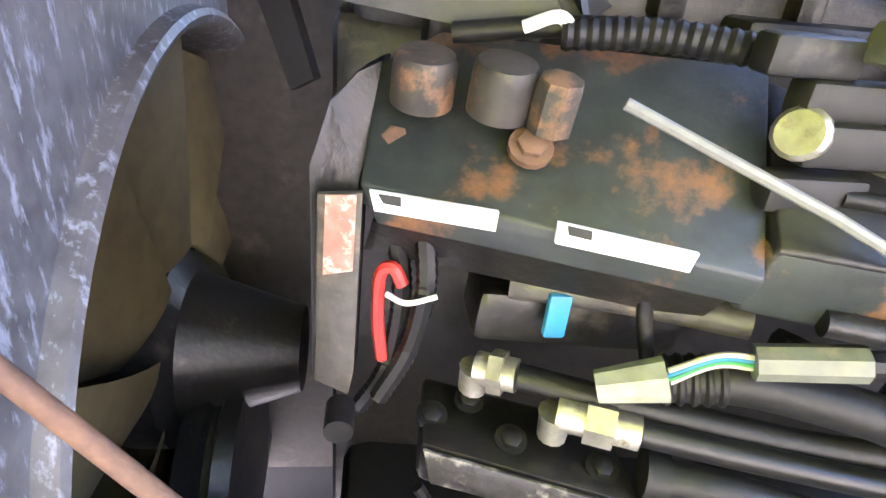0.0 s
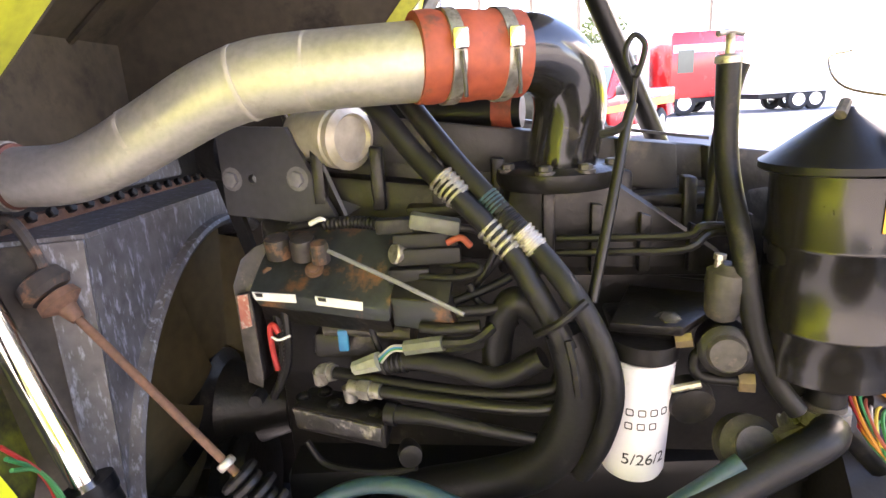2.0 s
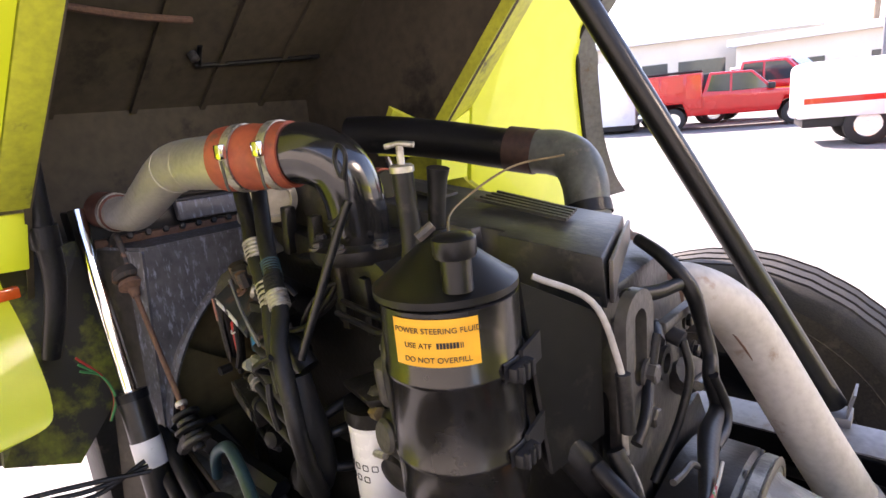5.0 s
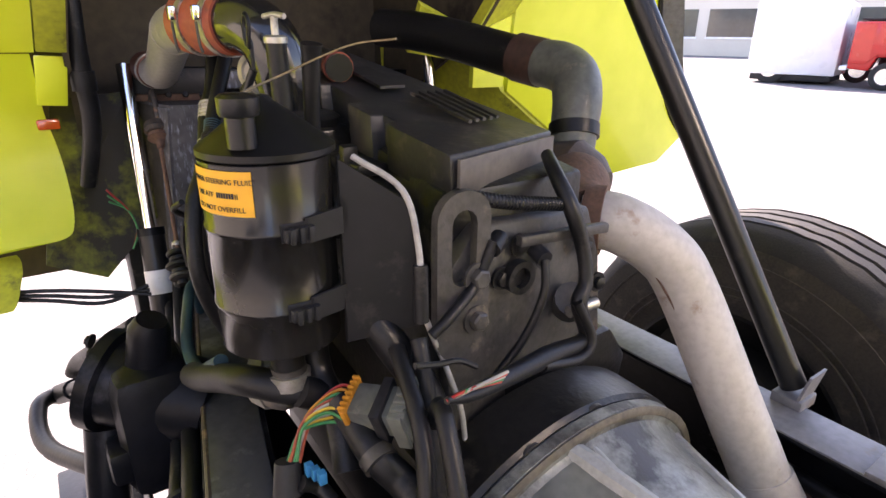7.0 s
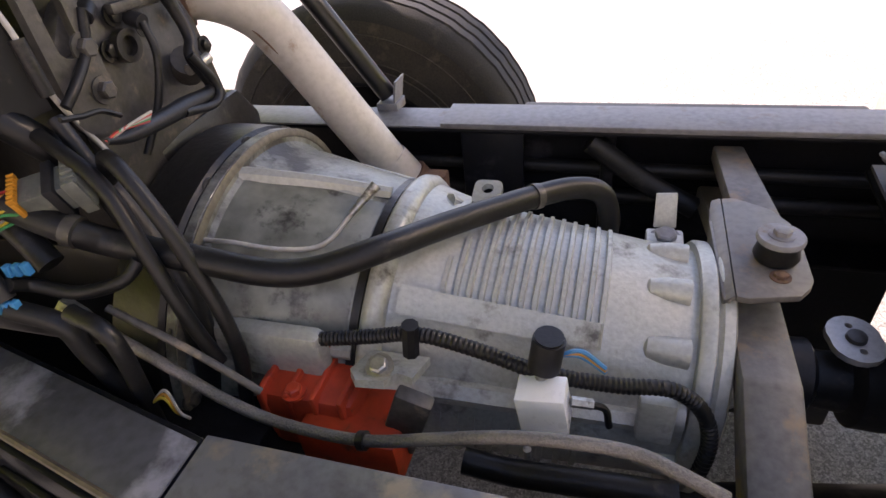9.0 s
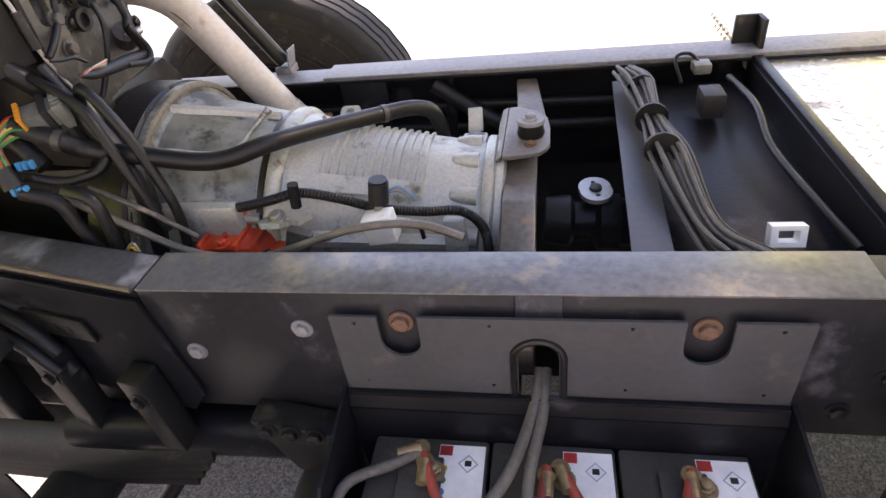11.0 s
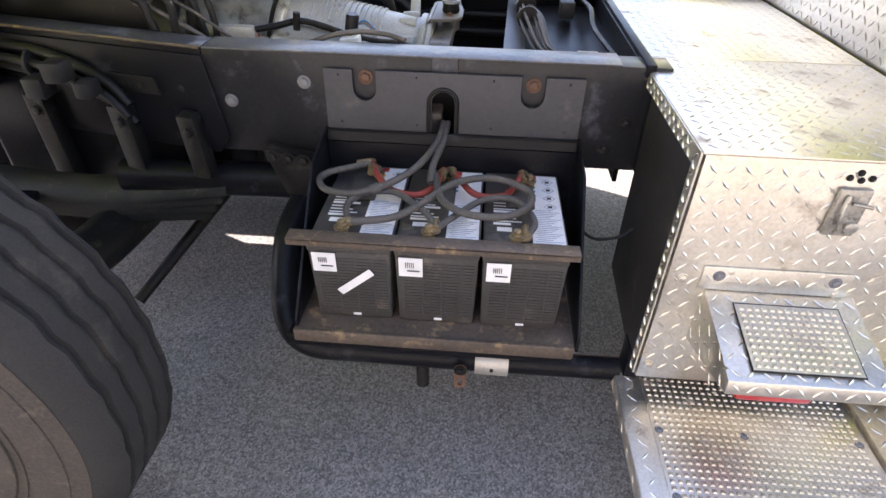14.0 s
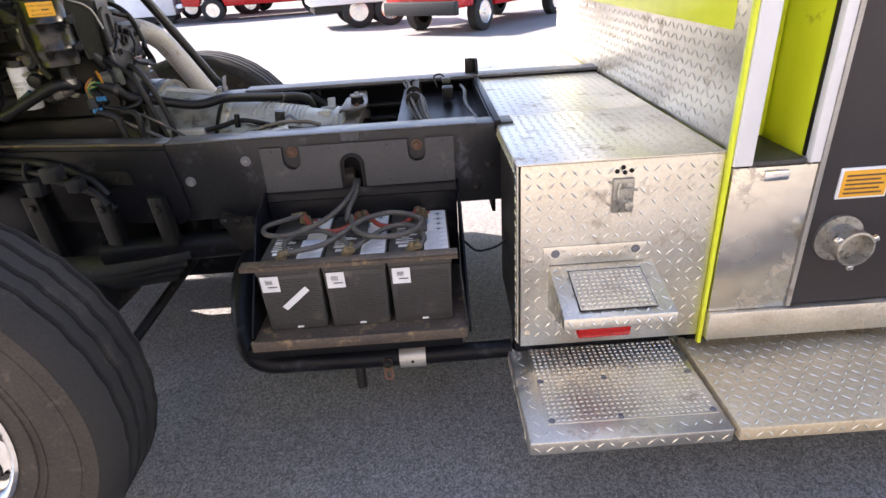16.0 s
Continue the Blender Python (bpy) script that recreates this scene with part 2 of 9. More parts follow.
    "leaf": mat("palm_leaf", (0.10, 0.13, 0.035), 0.6, col2=(0.05, 0.075, 0.02), grain=8, stain=2, bump=0.0),
    "bark": mat("palm_bark", (0.20, 0.155, 0.11), 0.9, col2=(0.11, 0.085, 0.06), grain=30, stain=5, bump=0.5),
    "tanrim": mat("tan_weathered_rim", (0.17, 0.148, 0.112), 0.58, 0.2, col2=(0.085, 0.075, 0.06), grain=120, stain=30),
    "oilpan": mat("oily_grey_green_casting", (0.26, 0.27, 0.235), 0.36, 0.2, col2=(0.070, 0.071, 0.060), grain=30, stain=12, bump=0.25, spread=0.16, dirt=(0.032, 0.030, 0.025), dirt_at=0.60),
    # Worn dusty board; the pale yellow also carries warm sun reflection in its colour.
    "board": mat("worn_sun_warmed_board", (0.78, 0.66, 0.46), 0.52, 0.5, col2=(0.52, 0.41, 0.26), grain=90, stain=4, bump=0.15, spread=0.2, dirt=(0.28, 0.205, 0.12), dirt_at=0.62),
    "plasticdark": mat("dark_trim_plastic", (0.020, 0.020, 0.0215), 0.52, col2=(0.012, 0.012, 0.013), grain=120, stain=14, bump=0.08, spec=0.3, dirt=(0.05, 0.046, 0.04), dirt_at=0.66),
}

# aggregate of the asphalt: single stones of differing grey
_n, _l = M["asphalt"].node_tree.nodes, M["asphalt"].node_tree.links
for scale, lo, hi in ((170.0, 0.62, 1.38), (420.0, 0.66, 1.34)):
    vor, tc, bw, rng, mul = (_n.new("ShaderNode" + k) for k in ("TexVoronoi", "TexCoord", "RGBToBW", "MapRange", "Mix"))
    vor.inputs["Scale"].default_value = scale
    rng.inputs["From Min"].default_value, rng.inputs["From Max"].default_value = 0.2, 0.8
    rng.inputs["To Min"].default_value, rng.inputs["To Max"].default_value = lo, hi
    mul.data_type, mul.blend_type = 'RGBA', 'MULTIPLY'
    mul.inputs["Factor"].default_value = 1.0
    _l.new(tc.outputs["Object"], vor.inputs["Vector"])
    _l.new(vor.outputs["Color"], bw.inputs[0])
    _l.new(bw.outputs[0], rng.inputs["Value"])
    base = _n["Principled BSDF"].inputs["Base Color"]
    _l.new(base.links[0].from_socket, mul.inputs["A"])
    _l.new(rng.outputs[0], mul.inputs["B"])
    _l.new(mul.outputs["Result"], base)

# ---- building helpers ----
V = Vector


def part(name, bm, material, parent=None, label="", smooth=True, kind=""):
    """One mesh object from a bmesh, under a thing or a part."""
    me = bpy.data.meshes.new(name)
    bm.normal_update()
    bm.to_mesh(me)
    bm.free()
    me.materials.append(M[material] if isinstance(material, str) else material)
    if smooth:
        me.shade_smooth()
        me.set_sharp_from_angle(angle=radians(38))
    ob = new(name, me)
    if parent:
        ob.parent = parent
        ob.matrix_parent_inverse = parent.matrix_basis.inverted()
    if label:
        ob["label"] = label
    if kind:
        ob["kind"] = kind
    return ob


def thing(name, label, category, at=(0, 0, 0), group="", kind=""):
    """An Empty at the base of a thing, which parents its parts."""
    ob = new(name)
    ob.empty_display_size = 0.05
    ob.location = at
    return tagged(ob, label, category, group, kind)


def only(ob, label, category, group="", kind=""):
    return tagged(ob, label, category, group, kind)


def box(lo, hi, bevel=0.0, m=None, bm=None, seg=2):
    """A box between two corners, with rounded edges; m turns it."""
    bm = bm or bmesh.new()
    lo, hi = V([min(a, b) for a, b in zip(lo, hi)]), V([max(a, b) for a, b in zip(lo, hi)])
    c, s = (lo + hi) / 2, hi - lo
    r = bmesh.ops.create_cube(bm, size=1.0, matrix=Matrix.Translation(c) @ Matrix.Diagonal((*s, 1)))
    if bevel:
        es = list({e for v in r["verts"] for e in v.link_edges})
        made = bmesh.ops.bevel(bm, geom=es, offset=min(bevel, min(s) * 0.45), segments=seg, profile=0.5, affect='EDGES')
        vs = made["verts"]
    else:
        vs = r["verts"]
    if m:
        bmesh.ops.transform(bm, matrix=m, verts=list({v for v in vs} | {v for v in r["verts"] if v.is_valid}))
    return bm


def slab(pts, out, bm=None, bevel=0.0):
    """A flat plate: a polygon, thickened along the vector out."""
    bm = bm or bmesh.new()
    out = V(out)
    vs = [bm.verts.new(V(p)) for p in pts]
    f = bm.faces.new(vs)
    ext = bmesh.ops.extrude_face_region(bm, geom=[f])
    nv = [g for g in ext["geom"] if isinstance(g, bmesh.types.BMVert)]
    bmesh.ops.translate(bm, vec=out, verts=nv)
    faces = list({ff for v in vs + nv for ff in v.link_faces})
    bmesh.ops.recalc_face_normals(bm, faces=faces)
    if bevel:
        bmesh.ops.bevel(bm, geom=list({e for ff in faces for e in ff.edges}), offset=bevel, segments=2, profile=0.5, affect='EDGES')
    return bm


def holed(outer, holes, m, thick, bm=None):
    """A plate cut from a flat outline with holes (x, y in the plate's plane), placed by m and thickened along its z."""
    bm = bm or bmesh.new()
    edges, vs_all = [], []
    for loop in [outer, *holes]:
        vs = [bm.verts.new((p[0], p[1], 0)) for p in loop]
        vs_all += vs
        edges += [bm.edges.new((vs[i], vs[(i + 1) % len(vs)])) for i in range(len(vs))]
    r = bmesh.ops.triangle_fill(bm, use_beauty=True, use_dissolve=False, edges=edges)
    fs = [g for g in r["geom"] if isinstance(g, bmesh.types.BMFace)]
    ext = bmesh.ops.extrude_face_region(bm, geom=fs)
    nv = [g for g in ext["geom"] if isinstance(g, bmesh.types.BMVert)]
    bmesh.ops.translate(bm, vec=(0, 0, thick), verts=nv)
    bmesh.ops.recalc_face_normals(bm, faces=bm.faces[:])
    bmesh.ops.transform(bm, matrix=m, verts=vs_all + nv)
    return bm


def circle(cx, cy, r, n=16, r2=None):
    return [(cx + r * math.cos(2 * math.pi * i / n), cy + (r2 or r) * math.sin(2 * math.pi * i / n)) for i in range(n)]


def stadium(cx, cy, w, h, n=8):
    """An upright slot with round ends."""
    r = w / 2
    top = [(cx + r * math.cos(a), cy + h / 2 - r + r * math.sin(a)) for a in np.linspace(0, math.pi, n)]
    return top + [(cx - r * math.cos(a), cy - h / 2 + r - r * math.sin(a)) for a in np.linspace(0, math.pi, n)]


def round_rect(x0, y0, x1, y1, r, n=4):
    pts = []
    for cx, cy, a in ((x1 - r, y1 - r, 0), (x0 + r, y1 - r, 90), (x0 + r, y0 + r, 180), (x1 - r, y0 + r, 270)):
        pts += [(cx + r * math.cos(radians(a + 90 * i / n)), cy + r * math.sin(radians(a + 90 * i / n))) for i in range(n + 1)]
    return pts


def spline(pts, n=6):
    """Points on a smooth curve through pts."""
    p = [V(q) for q in pts]
    if len(p) < 3:
        return p
    p = [2 * p[0] - p[1]] + p + [2 * p[-1] - p[-2]]
    out = []
    for i in range(1, len(p) - 2):
        a, b, c, d = p[i - 1:i + 3]
        for k in range(n):
            t = k / n
            out.append(0.5 * (2 * b + (c - a) * t + (2 * a - 5 * b + 4 * c - d) * t * t + (3 * b - a - 3 * c + d) * t ** 3))
    return out + [p[-2]]


def tube(pts, r, seg=10, smooth=6, bm=None, ribs=0.0, pitch=0.006, squash=1.0):
    """A hose or rod along a curve: r is one radius, or one at each point; ribs make it corrugated."""
    bm = bm or bmesh.new()
    radii = r if isinstance(r, (list, tuple)) else [r] * len(pts)
    path = spline(pts, smooth) if smooth > 1 else [V(q) for q in pts]
    if smooth > 1 and len(pts) > 2:
        rad = [radii[min(i // smooth, len(radii) - 1)] * (1 - (i % smooth) / smooth) + radii[min(i // smooth + 1, len(radii) - 1)] * (i % smooth) / smooth for i in range(len(path))]
    else:
        rad = list(radii)
    if ribs:
        dense, dr = [], []
        for i in range(len(path) - 1):
            k = max(2, int((path[i + 1] - path[i]).length / pitch * 2))
            for j in range(k):
                dense.append(path[i].lerp(path[i + 1], j / k))
                dr.append(rad[i])
        path = dense + [path[-1]]
        rad = [q + (ribs if i % 2 else 0.0) for i, q in enumerate(dr + [rad[-1]])]
    t = (path[1] - path[0]).normalized()
    side = t.orthogonal().normalized()
    rings = []
    for i, p in enumerate(path):
        d = (path[min(i + 1, len(path) - 1)] - path[max(i - 1, 0)]).normalized()
        side = (side - d * side.dot(d)).normalized()
        up = d.cross(side)
        rings.append([bm.verts.new(p + (side * math.cos(2 * math.pi * k / seg) + up * math.sin(2 * math.pi * k / seg) * squash) * rad[i]) for k in range(seg)])
    for a, b in zip(rings, rings[1:]):
        for k in range(seg):
            bm.faces.new((a[k], a[(k + 1) % seg], b[(k + 1) % seg], b[k]))
    bm.faces.new(rings[0][::-1])
    bm.faces.new(rings[-1])
    return bm


def lathe(profile, base, axis, seg=32, bm=None, arc=360.0, ref=None, caps=True):
    """A turned shape: profile of (distance along the axis, radius) from base."""
    bm = bm or bmesh.new()
    base, axis = V(base), V(axis).normalized()
    s = (V(ref) - axis * V(ref).dot(axis)).normalized() if ref else axis.orthogonal().normalized()
    u = axis.cross(s)
    n = seg if arc >= 360 else seg + 1
    rings = []
    for h, r in profile:
        rings.append([bm.verts.new(base + axis * h + (s * math.cos(radians(arc) * k / seg) + u * math.sin(radians(arc) * k / seg)) * max(r, 0.0002)) for k in range(n)])
    for a, b in zip(rings, rings[1:]):
        for k in range(n if arc >= 360 else seg):
            bm.faces.new((a[k], a[(k + 1) % n], b[(k + 1) % n], b[k]))
    if arc >= 360 and caps:
        bm.faces.new(rings[0][::-1])
        bm.faces.new(rings[-1])
    bmesh.ops.recalc_face_normals(bm, faces=bm.faces[:])
    return bm


def bolt(p, axis, r=0.008, h=0.006, bm=None, washer=True):
    """A hexagon head with its washer."""
    bm = bm or bmesh.new()
    p, axis = V(p), V(axis).normalized()
    if washer:
        tube([p - axis * 0.002, p + axis * 0.0015], r * 1.5, 14, 1, bm)
    tube([p, p + axis * h * 0.85, p + axis * h], [r, r, r * 0.8], 6, 1, bm)
    return bm


def frame_of(origin, xdir, ydir):
    """A pose with its x along xdir and its y nearly along ydir."""
    x = V(xdir).normalized()
    y = V(ydir)
    y = (y - x * y.dot(x)).normalized()
    z = x.cross(y)
    m = Matrix((x, y, z)).transposed().to_4x4()
    m.translation = V(origin)
    return m


def text(name, words, m, size, material, parent, extrude=0.0004):
    """Printed words in the built-in font; m puts the left end of the base line."""
    cu = bpy.data.curves.new(name, 'FONT')
    cu.body, cu.size, cu.extrude = words, size, extrude
    ob = bpy.data.objects.new(name, cu)
    scene.collection.objects.link(ob)
    me = bpy.data.meshes.new_from_object(ob)
    bpy.data.objects.remove(ob)
    bpy.data.curves.remove(cu)
    me.transform(m)
    me.materials.append(M[material])
    o = new(name, me)
    if parent:
        o.parent = parent
        o.matrix_parent_inverse = parent.matrix_basis.inverted()
    return o


def treads(m, w, h, pitch=0.028, length=0.026, wide=0.007, high=0.0016, bm=None):
    """Raised lozenges of tread plate over a rectangle w by h, alternately turned."""
    verts, faces = [], []
    nx, ny = int(w / pitch), int(h / pitch)
    for i in range(nx):
        for j in range(ny):
            cx, cy = (i + 0.5) * w / nx, (j + 0.5) * h / ny
            a = radians(45 if (i + j) % 2 else -45)
            c, s = math.cos(a), math.sin(a)
            k = len(verts)
            for lx, ly, lz in ((-length / 2, 0, 0), (0, -wide / 2, 0), (length / 2, 0, 0), (0, wide / 2, 0), (-length * 0.28, 0, high), (length * 0.28, 0, high)):
                verts.append(m @ V((cx + lx * c - ly * s, cy + lx * s + ly * c, lz)))
            faces += [(k, k + 1, k + 4), (k + 1, k + 5, k + 4), (k + 1, k + 2, k + 5), (k + 2, k + 3, k + 5), (k + 3, k + 4, k + 5), (k + 3, k, k + 4)]
    me = bpy.data.meshes.new("tread")
    me.from_pydata(verts, [], faces)
    bm = bm or bmesh.new()
    bm.from_mesh(me)
    bpy.data.meshes.remove(me)
    return bm


def studs(m, w, h, pitch=0.016, size=0.010, high=0.003):
    """Rows of small raised grip studs over a rectangle."""
    verts, faces = [], []
    nx, ny = int(w / pitch), int(h / pitch)
    for i in range(nx):
        for j in range(ny):
            cx, cy, k = (i + 0.5) * w / nx, (j + 0.5) * h / ny, len(verts)
            for q, z in ((size / 2, 0), (size / 4, high)):
                verts += [m @ V((cx + sx * q, cy + sy * q, z)) for sx, sy in ((-1, -1), (1, -1), (1, 1), (-1, 1))]
            faces += [(k + 4, k + 5, k + 6, k + 7)] + [(k + a, k + (a + 1) % 4, k + 4 + (a + 1) % 4, k + 4 + a) for a in range(4)]
    me = bpy.data.meshes.new("stud")
    me.from_pydata(verts, [], faces)
    bm = bmesh.new()
    bm.from_mesh(me)
    bpy.data.meshes.remove(me)
    return bm

# ---- ground ----
g = bmesh.new()
bmesh.ops.create_grid(g, x_segments=60, y_segments=60, size=600)
ground = part("ground", g, "asphalt", smooth=False)
tagged(ground, "grey asphalt yard, sunlit beyond the truck", "ground", kind="structure")

# ---- chassis ----
chassis = thing("truck_chassis", "black painted truck frame with worn rail tops greyed for reflected sky", "truck frame", (0, 0.43, 0.5))
RT, RB = 0.955, 0.695


def channel(y, inward, x0, x1, top=RT, bot=RB):
    """A C-section rail between x0 and x1, its flanges turned inwards."""
    i = inward
    sec = [(0, bot), (0, top), (0.082 * i, top), (0.082 * i, top - 0.009), (0.009 * i, top - 0.009), (0.009 * i, bot + 0.009), (0.082 * i, bot + 0.009), (0.082 * i, bot)]
    n = max(1, int((x1 - x0) / 0.35))
    bm = bmesh.new()
    rings = [[bm.verts.new((x0 + (x1 - x0) * k / n, y + a, z)) for a, z in sec] for k in range(n + 1)]
    for p, q in zip(rings, rings[1:]):
        for j in range(8):
            bm.faces.new((p[j], p[(j + 1) % 8], q[(j + 1) % 8], q[j]))
    for ring in (rings[0], rings[-1]):
        bm.faces.new([ring[j] for j in (0, 1, 4, 5)])
        bm.faces.new([ring[j] for j in (1, 2, 3, 4)])
        bm.faces.new([ring[j] for j in (0, 5, 6, 7)])
    bmesh.ops.recalc_face_normals(bm, faces=bm.faces[:])
    bmesh.ops.bevel(bm, geom=[e for e in bm.edges if len(e.link_faces) == 2 and e.calc_face_angle(0) > 1.0], offset=0.003, segments=2, profile=0.5, affect='EDGES')
    return bm


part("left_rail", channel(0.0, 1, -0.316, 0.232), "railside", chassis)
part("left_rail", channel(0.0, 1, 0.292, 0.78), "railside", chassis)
part("rail_slot_top", box((0.232, 0.0, 0.885), (0.292, 0.009, RT), 0.0), "railpaint", chassis)
part("rail_slot_foot", box((0.232, 0.0, RB), (0.292, 0.009, 0.732), 0.0), "railpaint", chassis)


def bent(bm, x0=-0.313, k=0.2):
    """Lean the part of the rail ahead of x0 inwards."""
    for v in bm.verts:
        v.co.y += max(0.0, (x0 - v.co.x) * k)
    return bm


part("left_rail_front", bent(channel(0.0, 1, -1.75, -0.318)), "frame", chassis)
# Cap tops are coloured lighter than the rail sides for reflected sky.
part("left_rail_cap", bent(box((-1.75, -0.004, RT + 0.0005), (-0.318, 0.074, RT + 0.0045), 0.002)), "railpaint", chassis, "black top of the front rail, lightened for reflected sky")
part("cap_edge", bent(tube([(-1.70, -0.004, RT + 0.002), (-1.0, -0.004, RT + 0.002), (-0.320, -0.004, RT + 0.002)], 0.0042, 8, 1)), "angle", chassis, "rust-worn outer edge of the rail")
part("left_rail_cap", box((-0.313, -0.004, RT + 0.0005), (0.665, 0.084, RT + 0.0045), 0.002), "railtop", chassis, "worn top of the rail, greyed in colour for reflected sky")
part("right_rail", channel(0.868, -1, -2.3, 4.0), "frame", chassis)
part("right_rail_cap", box((-2.3, 0.784, RT + 0.0005), (4.0, 0.872, RT + 0.0045), 0.002), "greyframe", chassis, "worn top of the rail, greyed in colour for reflected sky")
part("right_rail_plate", box((-0.275, 0.780, RT + 0.005), (4.0, 0.876, RT + 0.013), 0.002), "greyframe", chassis)
# forward liner plate on the near rail with its slanted end
part("rail_liner", bent(slab([(-1.7, -0.002, 0.94), (-0.315, -0.002, 0.94), (-0.285, -0.002, 0.735), (-0.32, -0.002, 0.69), (-1.7, -0.002, 0.69)], (0, -0.010, 0), bevel=0.002)), "frame", chassis)
for x, z in ((-0.076, 0.885), (-0.265, 0.83), (-0.50, 0.85), (-0.53, 0.85), (-0.56, 0.85), (0.70, 0.82), (0.66, 0.75)):
    part("rail_bolt", bent(bolt((x, -0.012 if x < -0.3 else -0.001, z), (0, -1, 0), 0.011, 0.009)), "greyframe" if -0.3 < x < 0.1 else "dusty", chassis)
part("bolt_plate", bent(slab([(-0.60, -0.012, 0.875), (-0.46, -0.012, 0.875), (-0.45, -0.012, 0.83), (-0.61, -0.012, 0.825)], (0, -0.008, 0), bevel=0.002)), "dusty", chassis)
# spring hanger brackets under the near rail
for x0, w, zb in ((-0.60, 0.055, 0.50), (-0.40, 0.05, 0.63), (-0.86, 0.06, 0.50)):
    bm = slab([(x0, -0.012, 0.80), (x0 + w, -0.012, 0.80), (x0 + w * 1.3, -0.012, zb), (x0 + w * 0.25, -0.012, zb)], (0, -0.05, 0), bevel=0.006)
    bolt((x0 + w * 0.6, -0.062, 0.76), (0, -1, 0), 0.012, 0.01, bm)
    part("spring_bracket", bent(bm), "dusty", chassis)
bm = slab([(-0.19, -0.005, 0.73), (-0.05, -0.005, 0.70), (-0.06, -0.005, 0.58), (-0.14, -0.005, 0.60)], (0, -0.05, 0), bevel=0.004)
for i in range(3):
    bolt((-0.165 + i * 0.04, -0.056, 0.71 - 0.004 * i), (0, -1, 0), 0.012, 0.01, bm)
part("rear_hanger", bm, "dusty", chassis)
# leaf spring pack, axle beam, links
for i in range(4):
    z = 0.575 - i * 0.017
    part("leaf_spring", tube([(-1.45, -0.01, z + 0.10), (-1.1, -0.01, z + 0.01), (-0.67, -0.01, z - 0.02), (-0.32 + i * -0.02, -0.01, z + 0.03 - i * 0.01)], 0.042, 8, 6, squash=0.2), "dusty", chassis)
part("spring_tube", tube([(-0.62, 0.02, 0.59), (-0.14, 0.02, 0.60)], 0.048, 18, 1), "frame", chassis)
part("spring_collar", tube([(-0.135, 0.02, 0.60), (-0.06, 0.02, 0.595)], [0.056, 0.05], 16, 1), "dusty", chassis)
part("axle_beam", tube([(-0.67, -0.42, 0.50), (-0.67, -0.1, 0.44), (-0.67, 0.43, 0.42), (-0.67, 0.97, 0.44), (-0.67, 1.28, 0.50)], [0.055, 0.07, 0.07, 0.07, 0.055], 10, 4), "dusty", chassis)
part("drag_link", tube([(-0.394, 0.350, 0.489), (-0.66, -0.07, 0.20)], 0.019, 12, 1), "dusty", chassis)
part("cross_tube", tube([(-0.05, 0.05, 0.62), (0.1, 0.3, 0.55), (0.5, 0.4, 0.55)], 0.05, 12), "dusty", chassis)
# Dark filler box, sized to block sunlit ground between rail and engine.
part("gap_light_block", box((-1.04, 0.095, 0.52), (-0.34, 0.275, 0.83), 0.02), "frame", chassis)
# rear mount crossmember and its saddle
part("crossmember", slab([(0.195, 0.05, 0.80), (0.195, 0.30, 0.905), (0.195, 0.58, 0.905), (0.195, 0.82, 0.84), (0.195, 0.82, 0.80), (0.195, 0.56, 0.865), (0.195, 0.32, 0.865), (0.195, 0.05, 0.74)], (0.060, 0, 0), bevel=0.006), "xmember", chassis, "grey dusty crossmember bar")
sad = [(0.192, 0.388), (0.205, 0.386), (0.261, 0.399), (0.274, 0.416), (0.280, 0.432), (0.281, 0.505), (0.276, 0.549), (0.257, 0.582), (0.214, 0.607), (0.196, 0.604)]
bm = slab([(x, y, 0.935) for x, y in sad], (0, 0, 0.010), bevel=0.003)
slab([(0.191, 0.388, 0.9452), (0.195, 0.604, 0.9452), (0.183, 0.602, 0.9405), (0.178, 0.560, 0.930), (0.180, 0.390, 0.934)], (0.001, 0, -0.006), bm, bevel=0.001)
slab([(0.180, 0.389, 0.937), (0.178, 0.560, 0.934), (0.184, 0.545, 0.845), (0.186, 0.440, 0.835), (0.182, 0.410, 0.860)], (0.009, 0, 0), bm, bevel=0.002)
part("far_arm", slab([(0.214, 0.57, 0.9345), (0.204, 0.80, 0.932), (0.252, 0.80, 0.932), (0.274, 0.57, 0.9345)], (0, 0, -0.03), bevel=0.005), "xmember", chassis)
saddle = part("mount_saddle", bm, "xmember", chassis, "bent steel saddle over the crossmember")
part("rubber_puck", lathe([(0, 0.024), (0.006, 0.0265), (0.02, 0.0235), (0.027, 0.0255)], (0.244, 0.468, 0.946), (0, 0, 1), 24), "rubber", chassis)
bm = lathe([(0, 0.027), (0.005, 0.027), (0.007, 0.0255)], (0.244, 0.468, 0.973), (0, 0, 1), 24)
bolt((0.244, 0.468, 0.980), (0, 0, 1), 0.010, 0.009, bm)
part("puck_washer", bm, "greyframe", chassis)
part("mount_bolt", bolt((0.244, 0.430, 0.945), (0, 0, 1), 0.008, 0.007), "rust", chassis)
# dark shelf behind the crossmember
part("shelf_plate", slab([(0.40, 0.05, 0.862), (0.43, 0.78, 0.90), (0.735, 0.78, 0.90), (0.735, 0.05, 0.862)], (0, 0, 0.006), bevel=0.002), "frame", chassis)
part("inner_shelf", slab([(0.395, 0.10, 0.90), (0.42, 0.74, 0.93), (0.47, 0.74, 0.93), (0.455, 0.10, 0.90)], (0, 0, 0.006)), "blackplate", chassis)
part("front_bulkhead", box((0.716, 0.075, 0.62), (0.728, 0.795, 0.95), 0.002), "frame", chassis)
part("bulkhead_rail", box((0.72, -0.004, 0.935), (0.742, 0.90, 0.962), 0.003), "frame", chassis)
